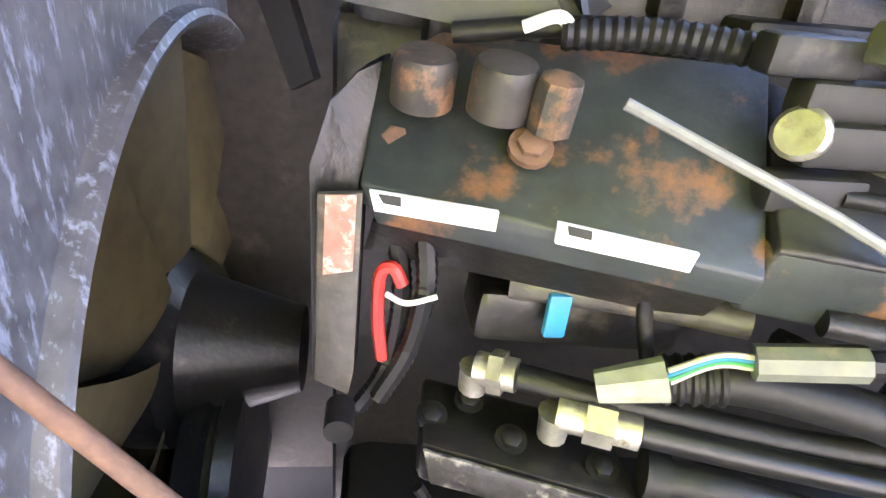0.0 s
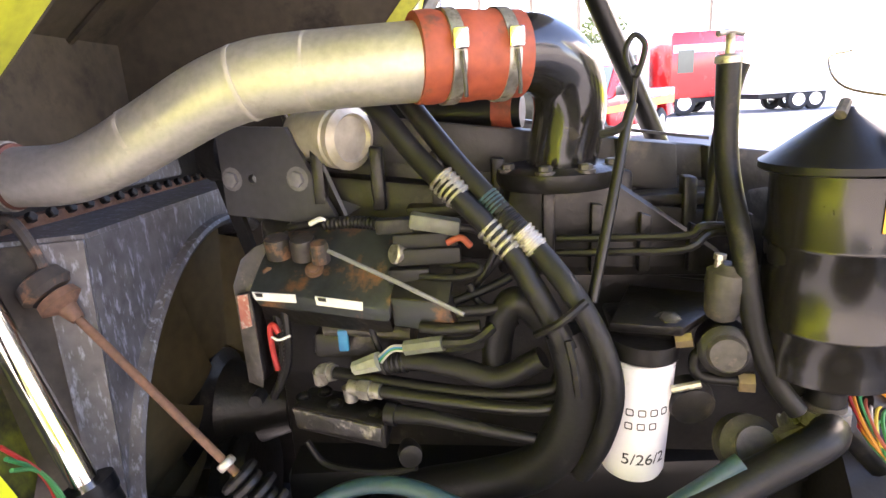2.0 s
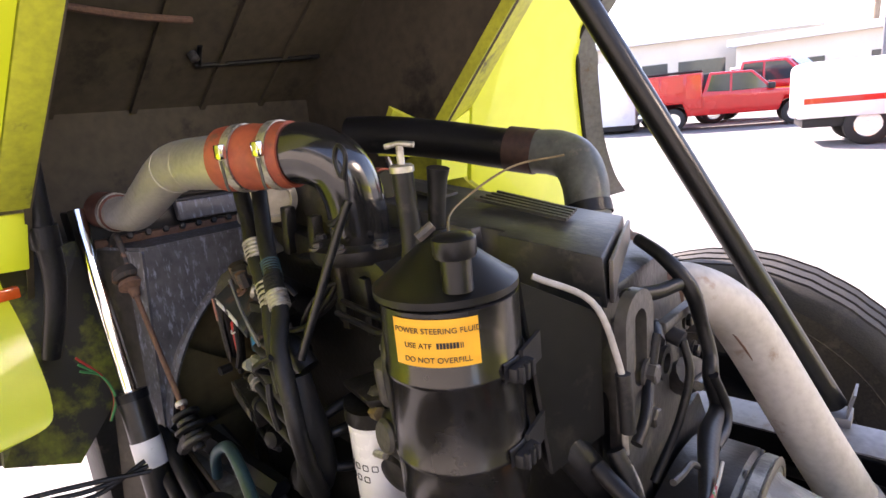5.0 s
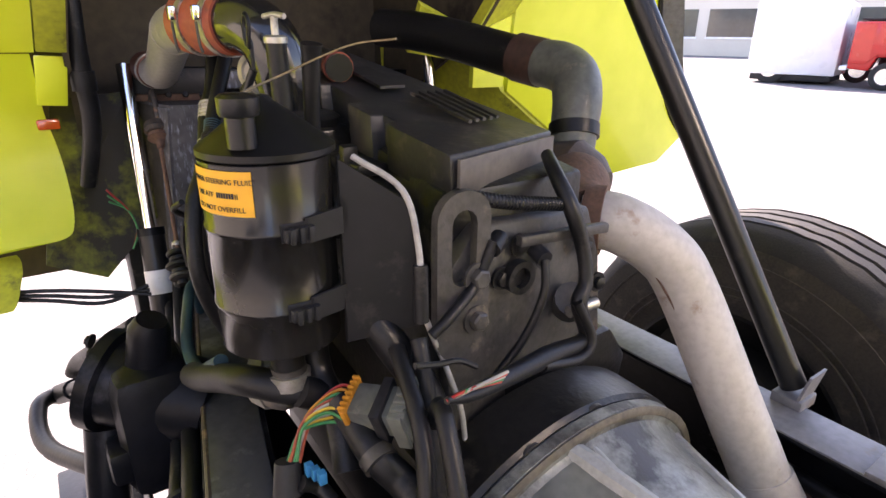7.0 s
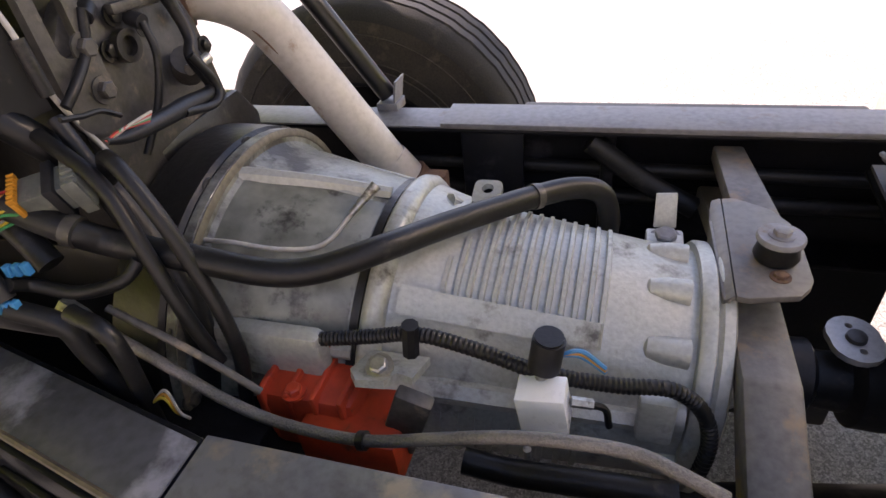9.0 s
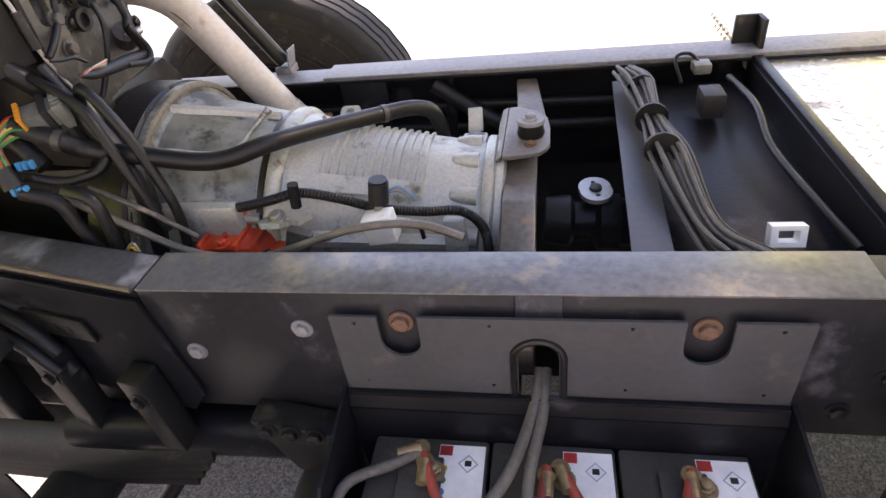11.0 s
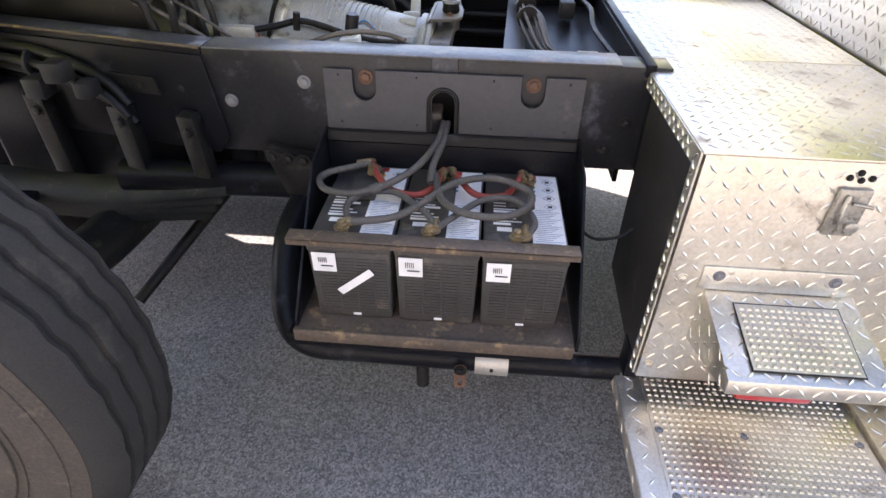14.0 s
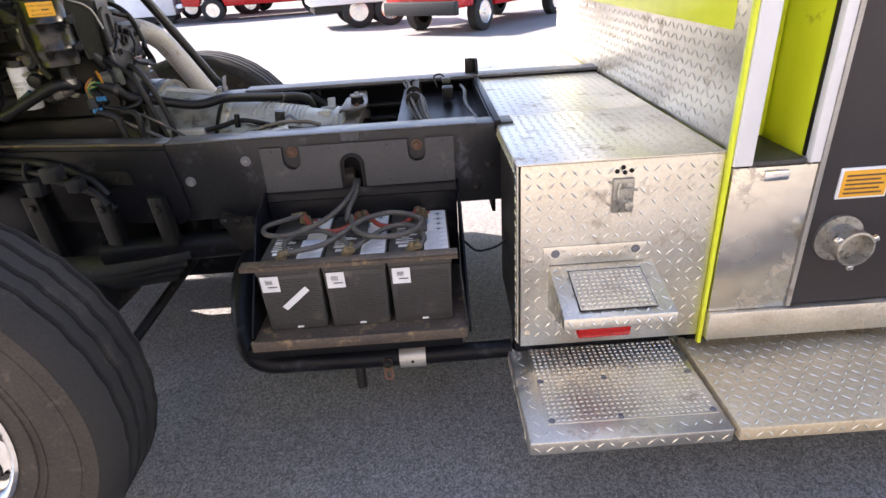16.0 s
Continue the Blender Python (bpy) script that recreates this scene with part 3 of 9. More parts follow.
bm = box((0.69, 0.845, 0.95), (0.735, 0.855, 1.03), 0.002)
box((0.735, 0.80, 0.96), (0.745, 0.855, 1.03), 0.002, bm=bm)
part("end_bracket", bm, "dusty", chassis)

part("rail_inner_plate", box((-0.30, 0.0835, 0.70), (0.62, 0.088, 0.945), 0.001), "frame", chassis)

# ---- battery box ----
BX0, BX1 = -0.022, 0.588
tray = thing("battery_tray", "black steel battery tray bolted to the frame rail", "battery tray", (0.28, -0.2, 0.44))
hm = frame_of((BX0, -0.016, 0.70), (1, 0, 0), (0, 0.016, 1))
w = BX1 - BX0
PH = 0.226
outer = [(0, 0), (w, 0), (w, PH), (w - 0.090, PH)] + [(w - 0.118 + 0.028 * math.cos(a), PH - 0.046 + 0.028 * math.sin(a)) for a in np.linspace(0, -math.pi, 8)] + [(w - 0.146, PH), (0.124, PH)] + [(0.096 + 0.028 * math.cos(a), PH - 0.046 + 0.028 * math.sin(a)) for a in np.linspace(0, -math.pi, 8)] + [(0.068, PH), (0, PH)]
dots = [circle(x, y, 0.003, 6) for x in (0.035, 0.22, 0.40, 0.575) for y in (0.098, 0.214)]
ovals = [[(cx + 0.026 * math.cos(a), 0.045 + 0.011 * math.sin(a)) for a in np.linspace(0, 2 * math.pi, 14, endpoint=False)] for cx in (0.09, w - 0.125)]
part("back_plate", holed(outer, [stadium(0.283, 0.108, 0.056, 0.15)] + dots + ovals, hm, 0.005), "blackplate", tray, "dark satin back plate with slots")
ring = stadium(0.283, 0.108, 0.068, 0.162)
part("slot_edging", tube([hm @ V((x, y, 0.006)) for x, y in ring[::1]] + [hm @ V((*ring[0], 0.006))], 0.005, 8, 2), "rubber", tray)
for x in (0.075, 0.471):
    part("plate_bolt", bolt((x, -0.003, 0.905 if x < 0.2 else 0.902), (0, -1, 0), 0.012, 0.010), "rust", tray)
part("plate_crease", box((BX0, -0.030, 0.776), (BX1, -0.020, 0.781), 0.001), "frame", tray)
part("lower_face", slab([(BX0, -0.027, 0.776), (BX1, -0.027, 0.776), (BX1, -0.034, 0.755), (BX0, -0.034, 0.755)], (0, -0.002, 0)), "frame", tray)
part("back_wall", box((BX0, -0.0365, 0.475), (BX1, -0.030, 0.752), 0.001), "frame", tray)
for x in (BX0 - 0.008, BX1 + 0.002):
    part("side_plate", slab([(x, -0.02, 0.785), (x, -0.02, 0.46), (x, -0.415, 0.46), (x, -0.415, 0.50), (x, -0.17, 0.757)], (0.006, 0, 0), bevel=0.001), "frame", tray)
bm = box((BX0 - 0.01, -0.42, 0.474), (BX1 - 0.004, -0.02, 0.481), 0.002)
box((BX0 - 0.01, -0.430, 0.450), (BX1 - 0.004, -0.420, 0.484), 0.003, bm=bm)
part("tray_floor", bm, "angle", tray, "rusty front lip of the tray")
bm = box((-0.028, -0.396, 0.690), (0.568, -0.390, 0.706), 0.0015)
box((-0.028, -0.396, 0.7005), (0.568, -0.360, 0.7065), 0.0015, bm=bm)
part("hold_down_bar", bm, "angle", tray, "worn brown angle iron across the batteries")
part("under_beam", box((-0.06, -0.40, 0.405), (0.57, -0.34, 0.437), 0.004), "frame", tray)

# ---- batteries ----
BW = 0.180
GLOSS = mat("glossy_white_label", (0.82, 0.83, 0.84), 0.16, col2=(0.70, 0.72, 0.75), grain=60, stain=30, bump=0.0, coat=0.6)
PRINT = mat("blue_grey_print", (0.34, 0.39, 0.48), 0.5, bump=0.0)


def battery(x0, first):
    b = thing("battery", "black truck battery with a white warning label" + (" and slanted sticker" if first else " on top"), "battery", (x0 + BW / 2, -0.22, 0.481), group="batteries in the tray")
    y0, y1, zt = -0.384, -0.040, 0.690
    m = frame_of((0, 0, 0), (1, 0, 0), (0, 1, 0))
    bm = bmesh.new()
    r = bmesh.ops.create_cube(bm, size=1.0, matrix=Matrix.Translation((x0 + BW / 2, (y0 + y1) / 2, 0.577)) @ Matrix.Diagonal((BW - 0.006, y1 - y0, 0.192, 1)))
    for v in bm.verts:
        if v.co.z < 0.52:
            v.co.x = x0 + BW / 2 + (v.co.x - x0 - BW / 2) * 0.95
            v.co.y += 0.012 if v.co.y < -0.2 else 0
    bmesh.ops.bevel(bm, geom=bm.edges[:], offset=0.006, segments=2, profile=0.5, affect='EDGES')
    part("case", bm, "battery", b)
    part("lid", box((x0 + 0.001, y0 - 0.002, 0.668), (x0 + BW - 0.001, y1 + 0.002, zt), 0.006), "battery", b)
    part("vent_ridge", box((x0 + 0.05, -0.21, zt), (x0 + 0.115, -0.075, zt + 0.010), 0.004), "battery", b)
    bm = bmesh.new()
    for i in range(18):
        z = 0.506 + i * 0.0085
        yf = y0 + 0.0125 * (0.672 - z) / 0.2 - 0.0012
        for a, c in ((0.022, 0.06), (0.064, 0.10), (0.104, 0.138), (0.142, 0.168)):
            if i > 11 and a < 0.05:
                continue
            box((x0 + a, yf - 0.0010, z), (x0 + c, yf + 0.004, z + 0.0042), bm=bm)
    part("front_ribs", bm, "battery", b, kind="stuff")
    part("foot_mark", box((x0 + 0.085, y0 + 0.0105, 0.488), (x0 + 0.103, y0 + 0.014, 0.495), 0.001), "white", b)
    part("code_label", slab([(x0 + 0.012, y0 - 0.0055, 0.670), (x0 + 0.062, y0 - 0.0055, 0.670), (x0 + 0.062, y0 - 0.0025, 0.620), (x0 + 0.012, y0 - 0.0025, 0.620)], (0, 0.001, 0)), "white", b, "small white code label")
    bm = bmesh.new()
    for i in range(5):
        x = x0 + 0.026 + i * 0.004
        slab([(x, y0 - 0.0068, 0.660), (x + 0.0014, y0 - 0.0068, 0.658), (x + 0.0014, y0 - 0.0052, 0.646), (x, y0 - 0.0052, 0.644)], (0, 0.0008, 0), bm)
    slab([(x0 + 0.03, y0 - 0.0052, 0.638), (x0 + 0.056, y0 - 0.0052, 0.638), (x0 + 0.056, y0 - 0.0050, 0.635), (x0 + 0.03, y0 - 0.0050, 0.635)], (0, 0.0008, 0), bm)
    part("code_bars", bm, "ink", b, kind="stuff")
    if first:
        part("slant_sticker", slab([(x0 + 0.058, y0 - 0.001, 0.570), (x0 + 0.07, y0 - 0.001, 0.557), (x0 + 0.142, y0 - 0.0045, 0.619), (x0 + 0.131, y0 - 0.0045, 0.633)], (0, 0.001, 0)), "white", b, "slanted white sticker")
    # top label with its bars and pictogram boxes
    z = zt + 0.0012
    lx = x0 + BW - 0.075
    part("top_label", box((lx, y0 + 0.012, zt), (x0 + BW - 0.006, y1 - 0.01, z), 0.0), GLOSS, b, "white warning label on the lid")
    part("label_red", box((lx + 0.001, y1 - 0.028, z - 0.0005), (lx + 0.02, y1 - 0.012, z + 0.0008)), "wirered", b)
    last = x0 > 0.3
    for i in range(4 if last else 1):
        cy, cx, q = y1 - 0.04 - i * 0.038, x0 + BW - 0.03, 0.015
        loop = [(cx - q, cy), (cx, cy - q), (cx + q, cy), (cx, cy + q)]
        inn = [(cx + (x - cx) * 0.84, cy + (y - cy) * 0.84) for x, y in loop]
        part("label_diamond", holed(loop, [inn], Matrix.Translation((0, 0, z)), 0.0006), PRINT, b)
    bm = bmesh.new()
    for i in range(22):
        y = y0 + 0.022 + i * 0.0072
        box((lx + 0.006 + 0.004 * (i % 2), y, z), (lx + 0.064 - 0.007 * (i * 7 % 4), y + 0.0022, z + 0.0005), bm=bm)
    part("small_print", bm, PRINT, b, kind="stuff")
    bm = bmesh.new()
    for i in range(4 if last else 1):
        cy, cx = y1 - 0.04 - i * 0.038, x0 + BW - 0.03
        box((cx - 0.005, cy - 0.004, z), (cx + 0.005, cy + 0.005, z + 0.0006), bm=bm)
    box((lx + 0.004, y0 + 0.014, z), (lx + 0.018, y0 + 0.03, z + 0.0006), bm=bm)
    box((lx + 0.024, y0 + 0.014, z), (lx + 0.034, y0 + 0.022, z + 0.0006), bm=bm)
    part("label_print", bm, "ink", b, kind="stuff")
    for i, mt in enumerate(("yellow", "green", "bluep", "bluep")):
        y = y1 - 0.05 - i * 0.018
        part("label_dot", tube([(lx + 0.010, y, z - 0.0006), (lx + 0.010, y, z + 0.001)], 0.0055, 12, 1), mt, b)
    bm = bmesh.new()
    for i in range(9):
        y = -0.275 + i * 0.0125
        box((x0 + 0.022, y, zt), (x0 + 0.060 + 0.012 * (i * 5 % 3), y + 0.0035 + 0.004 * (i % 4 == 0), zt + 0.0007), bm=bm)
    part("lid_print", bm, "white", b, kind="stuff")
    part("lid_logo", box((x0 + 0.030, -0.30, zt), (x0 + 0.062, -0.285, zt + 0.0008)), "white", b)
    for nm, tx, ty in (("positive_post", x0 + 0.105, -0.105), ("negative_post", x0 + 0.070, -0.345)):
        bm = lathe([(0, 0.013), (0.012, 0.013), (0.014, 0.008), (0.034, 0.008), (0.035, 0.006)], (tx, ty, zt), (0, 0, 1), 14)
        bolt((tx, ty, zt + 0.018), (0, 0, 1), 0.011, 0.009, bm)
        part(nm, bm, "brass", b)
    return b


BATS = [0.008, 0.190, 0.372]
for i, x0 in enumerate(BATS):
    battery(x0, i == 0)

# ---- tread-plate compartment and steps ----
CX0, CX1, CY, CT = 0.738, 1.262, -0.403, 0.945
comp = thing("tread_plate_compartment", "bright aluminium tread-plate compartment with a flat top", "truck body", (1.0, 0.4, 0.36))
part("box_body", slab([(CX0, CY, 0.385), (CX0, CY, CT - 0.004), (CX0, -0.05, CT - 0.004), (CX0, -0.05, 0.43)], (CX1 - CX0, 0, 0), bevel=0.003), "tread", comp)
part("box_bridge", box((CX0 + 0.002, -0.049, 0.70), (CX1, 0.919, CT - 0.005), 0.003), "frame", comp, "black bridge between the side boxes")
part("far_box", box((CX0, 0.92, 0.57), (CX1, 1.62, CT - 0.004), 0.004), "tread", comp)
part("black_end", slab([(CX0 - 0.006, CY + 0.014, 0.388), (CX0 - 0.006, CY + 0.014, CT - 0.03), (CX0 - 0.006, -0.046, CT - 0.03), (CX0 - 0.006, -0.05, 0.432)], (0.005, 0, 0)), "cover", comp, "black sheet facing the engine")
part("end_edge", slab([(CX0 - 0.010, CY - 0.002, 0.40), (CX0 - 0.010, CY + 0.028, 0.40), (CX0 - 0.010, CY + 0.028, CT - 0.035), (CX0 - 0.010, 1.62, CT - 0.035), (CX0 - 0.010, 1.62, CT), (CX0 - 0.010, CY - 0.002, CT)], (0.004, 0, 0)), "tread", comp)
part("end_edge_treads", treads(frame_of((CX0 - 0.0105, CY + 0.03, 0.40), (0, -1, 0), (0, 0, 1)), 0.032, 0.54, 0.0165, 0.020, 0.008, 0.003), "tread", comp, kind="stuff")
part("end_top_treads", treads(frame_of((CX0 - 0.0105, 1.60, CT - 0.034), (0, -1, 0), (0, 0, 1)), 1.96, 0.034, 0.017, 0.020, 0.008, 0.003), "tread", comp, kind="stuff")
TOPS = [(CY - 0.006, 0.108), (0.112, 1.05), (1.054, 1.62)]
for a, b in TOPS:
    part("top_plate", box((CX0 - 0.008, a, CT - 0.003), (CX1 - 0.003, b, CT + 0.003), 0.002), "tread", comp)
    part("top_treads", treads(frame_of((CX0, a + 0.01, CT + 0.003), (1, 0, 0), (0, 1, 0)), CX1 - CX0 - 0.01, b - a - 0.02, 0.026, 0.022, 0.006, 0.0013), "tread", comp, kind="stuff")
part("side_treads", treads(frame_of((CX0 + 0.004, CY - 0.0005, 0.41), (1, 0, 0), (0, 0, 1)), CX1 - CX0 - 0.012, CT - 0.425, 0.030), "tread", comp, kind="stuff")
for x, z in ((CX0 + 0.03, 0.675), (CX0 + 0.02, 0.43), (CX0 + 0.115, 0.70), (CX0 + 0.285, 0.70), (CX0 + 0.32, 0.66)):
    part("box_bolt", bolt((x, CY - 0.002, z), (0, -1, 0), 0.007, 0.005), "tread", comp)
latch = part("latch", box((0.975, CY - 0.012, 0.80), (1.03, CY - 0.001, 0.895), 0.004), "zinc", comp, "small hasp latch")
bm = lathe([(0, 0.012), (0.005, 0.012), (0.007, 0.009)], (1.018, CY - 0.012, 0.82), (0, -1, 0), 18)
tube([(0.99, CY - 0.016, 0.885), (0.985, CY - 0.024, 0.85), (0.995, CY - 0.022, 0.82)], 0.004, 8, 5, bm)
tube([(1.0, CY - 0.016, 0.87), (1.035, CY - 0.018, 0.865)], 0.0035, 8, 1, bm)
part("latch_catch", bm, "zinc", latch)
bm = bmesh.new()
for x, z in ((0.985, 0.912), (1.005, 0.908), (1.022, 0.912), (1.0, 0.922)):
    bolt((x, CY - 0.001, z), (0, -1, 0), 0.004, 0.004, bm)
part("latch_rivets", bm, "dusty", latch)
# folding upper step
us = thing("upper_step", "small tread-plate step with a studded grip pad", "step", (0.93, -0.5, 0.56))
bm = slab([(0.815, CY, 0.655), (0.815, -0.60, 0.605), (0.815, -0.605, 0.575), (0.815, CY, 0.515)], (0.285, 0, 0), bevel=0.003)
part("step_body", bm, "tread", us)
sm = frame_of((0.815, -0.60, 0.606), (1, 0, 0), (0, 0.197, 0.05))
part("step_treads", treads(sm, 0.285, 0.195, 0.028), "tread", us, kind="stuff")
part("grip_pad", slab([sm @ V(p) for p in ((0.045, 0.02, 0.002), (0.24, 0.02, 0.002), (0.24, 0.165, 0.002), (0.045, 0.165, 0.002))], (0, -0.0005, 0.003)), "tread", us)
part("grip_studs", studs(frame_of(sm @ V((0.05, 0.025, 0.0052)), (1, 0, 0), (0, 0.197, 0.05)), 0.185, 0.135, 0.0135, 0.009, 0.0025), "tread", us, kind="stuff")
part("pad_edge", tube([sm @ V(p) for p in ((0.045, 0.02, 0.004), (0.24, 0.02, 0.004), (0.24, 0.165, 0.004), (0.045, 0.165, 0.004), (0.045, 0.02, 0.004))], 0.002, 6, 1), "dusty", us)
part("side_treads", treads(frame_of((0.8145, CY, 0.53), (0, -1, 0), (0, 0, 1)), 0.19, 0.10, 0.03), "tread", us, kind="stuff")
part("lip_treads", treads(frame_of((0.818, -0.6055, 0.576), (1, 0, 0), (0, 0.005, 0.03)), 0.28, 0.029, 0.028), "tread", us, kind="stuff")
part("leaf_treads", treads(frame_of((0.802, CY - 0.006, 0.658), (1, 0, 0), (0, 0, 1)), 0.275, 0.05, 0.026), "tread", us, kind="stuff")
for x in (0.832, 1.05):
    part("leaf_bolt", bolt((x, CY - 0.006, 0.69), (0, -1, 0), 0.008, 0.005), "greyframe", us)
part("back_leaf", box((0.80, CY - 0.006, 0.655), (1.08, CY - 0.001, 0.71), 0.002), "tread", us)
part("red_lamp", box((0.86, -0.57, 0.52), (1.0, -0.45, 0.565), 0.008), "lens", us, "red marker lamp below the step")
# lower steps
for nm, x0, x1, lab in (("lower_step", 0.708, 1.222, "wide tread-plate step with a studded grip pad"), ("running_board", 1.236, 3.2, "long bright running board beside the pump panel")):
    ls = thing(nm, lab, "step", ((x0 + x1) / 2, -0.55, 0.26))
    zt = 0.336
    part("step_body", box((x0, -0.735, zt - 0.042), (x1, -0.345, zt), 0.006), "tread" if nm == "lower_step" else "board", ls)
    part("hanger", box((x0 + 0.02, -0.36, zt - 0.03), (x1 - 0.02, -0.30, 0.42), 0.004), "frame", ls)
    part("rim_treads", treads(frame_of((x0 + 0.004, -0.73, zt), (1, 0, 0), (0, 1, 0)), x1 - x0 - 0.01, 0.052 if nm == "lower_step" else 0.37, 0.03), "tread", ls, kind="stuff")
    part("front_treads", treads(frame_of((x0 + 0.004, -0.7355, zt - 0.040), (1, 0, 0), (0, 0, 1)), x1 - x0 - 0.01, 0.036, 0.03), "tread", ls, kind="stuff")
    part("end_treads", treads(frame_of((x0 - 0.0005, -0.350, zt - 0.040), (0, -1, 0), (0, 0, 1)), 0.38, 0.036, 0.03), "tread", ls, kind="stuff")
    if nm == "lower_step":
        part("edge_treads", treads(frame_of((x0 + 0.004, -0.68, zt), (1, 0, 0), (0, 1, 0)), 0.05, 0.33, 0.03), "tread", ls, kind="stuff")
        part("grip_pad", box((x0 + 0.058, -0.675, zt), (x1 - 0.012, -0.352, zt + 0.003), 0.001), "tread", ls)
        part("grip_studs", studs(frame_of((x0 + 0.062, -0.67, zt + 0.003), (1, 0, 0), (0, 1, 0)), x1 - x0 - 0.08, 0.312, 0.0155, 0.010, 0.0028), "tread", ls, kind="stuff")
        for x in (x0 + 0.07, x0 + 0.25, x1 - 0.025):
            for y in (-0.665, -0.51, -0.362):
                part("pad_bolt", bolt((x, y, zt + 0.003), (0, 0, 1), 0.006, 0.004), "greyframe", ls)

# ---- pump body behind the compartment ----
body = thing("pump_house", "lime and bright metal pump house of a fire engine", "truck body", (2.2, 0.43, 0.3))
BX = 1.268
part("front_wall", box((BX, -0.395, CT), (BX + 0.02, 1.63, 1.50), 0.002), "tread", body)
part("wall_treads", treads(frame_of((BX - 0.0005, 1.62, CT + 0.005), (0, -1, 0), (0, 0, 1)), 2.0, 0.54, 0.030), "tread", body, kind="stuff")
part("upper_wall", box((BX + 0.012, -0.33, 1.51), (BX + 0.034, 1.63, 2.6), 0.002), "tread", body)
part("wall_window", box((BX - 0.004, -0.325, 1.225), (BX + 0.004, 1.6, 1.5), 0.002), "lime", body)
part("corner_edge", box((BX - 0.005, -0.414, 0.36), (BX + 0.006, -0.397, 2.6), 0.002), "lime", body, "lime edging strip")
part("bright_post", box((BX + 0.007, -0.418, 0.905), (BX + 0.058, -0.36, 2.6), 0.004), "whitepaint", body)
part("recess_back", box((BX + 0.062, -0.20, 0.917), (1.468, -0.18, 2.6), 0.002), "lime", body)
part("recess_side", box((BX + 0.03, -0.358, 0.917), (BX + 0.060, -0.202, 2.6), 0.002), "lime", body)
part("recess_floor", box((BX + 0.02, -0.414, 0.902), (1.466, -0.18, 0.915), 0.002), "enginegrey", body)
part("second_post", box((1.470, -0.420, 0.905), (1.498, -0.385, 2.6), 0.003), "whitepaint", body)
part("recess_cheek", box((1.470, -0.384, 0.905), (1.498, -0.171, 2.6), 0.002), "lime", body)
part("edge_seal", box((1.4665, -0.400, 0.917), (1.4695, -0.386, 2.6), 0.001), "rubber", body)
part("post_trim", box((1.499, -0.422, 0.475), (1.512, -0.395, 2.6), 0.002), "alu", body)
part("lower_panel", box((BX + 0.010, -0.418, 0.472), (1.497, -0.39, 0.901), 0.003), mat("polished_steel_panel", (0.72, 0.68, 0.60), 0.24, 0.95, col2=(0.55, 0.51, 0.44), grain=30, stain=5, bump=0.12, spread=0.2, dirt=(0.34, 0.29, 0.22), dirt_at=0.64), body, "polished steel lower panel")
part("panel_latch", box((1.355, -0.43, 0.865), (1.42, -0.415, 0.893), 0.004), "chrome", body)
part("pump_panel", box((1.513, -0.412, 0.475), (3.2, -0.38, 2.6), 0.003), "pump", body, "black pump operator panel")
part("sill", box((BX + 0.010, -0.43, 0.38), (3.2, -0.38, 0.470), 0.004), "tread", body)
part("core", box((BX + 0.035, -0.17, 0.36), (3.2, 1.63, 2.6), 0.004), "lime", body)
nt = part("notice", box((1.562, -0.418, 0.796), (1.695, -0.411, 0.882), 0.003), "white", body, "small yellow notice plate")
part("notice_face", box((1.569, -0.4205, 0.803), (1.688, -0.4175, 0.875), 0.001), "label", nt)
bm = bmesh.new()
for i in range(5):
    box((1.577, -0.4225, 0.812 + i * 0.012), (1.677 - 0.01 * (i % 2), -0.420, 0.816 + i * 0.012), bm=bm)
part("notice_print", bm, "rust", nt, kind="stuff")
ip = V((1.600, -0.412, 0.683))
inlet = part("suction_inlet", lathe([(0, 0.066), (0.010, 0.066), (0.012, 0.046), (0.055, 0.043), (0.058, 0.049), (0.078, 0.049), (0.080, 0.043), (0.045, 0.039), (0.044, 0.0)], ip, (0, -1, 0), 32), "zinc", body, "chromed round inlet coupling")
for k in range(3):
    a = radians(30 + 120 * k)
    part("coupling_lug", box((-0.008, -0.010, -0.004), (0.008, 0.010, 0.012), 0.003, m=Matrix.Translation(ip + V((0.050 * math.cos(a), -0.068, 0.050 * math.sin(a)))) @ Matrix.Rotation(-a + math.pi / 2, 4, 'Y')), "chrome", inlet)

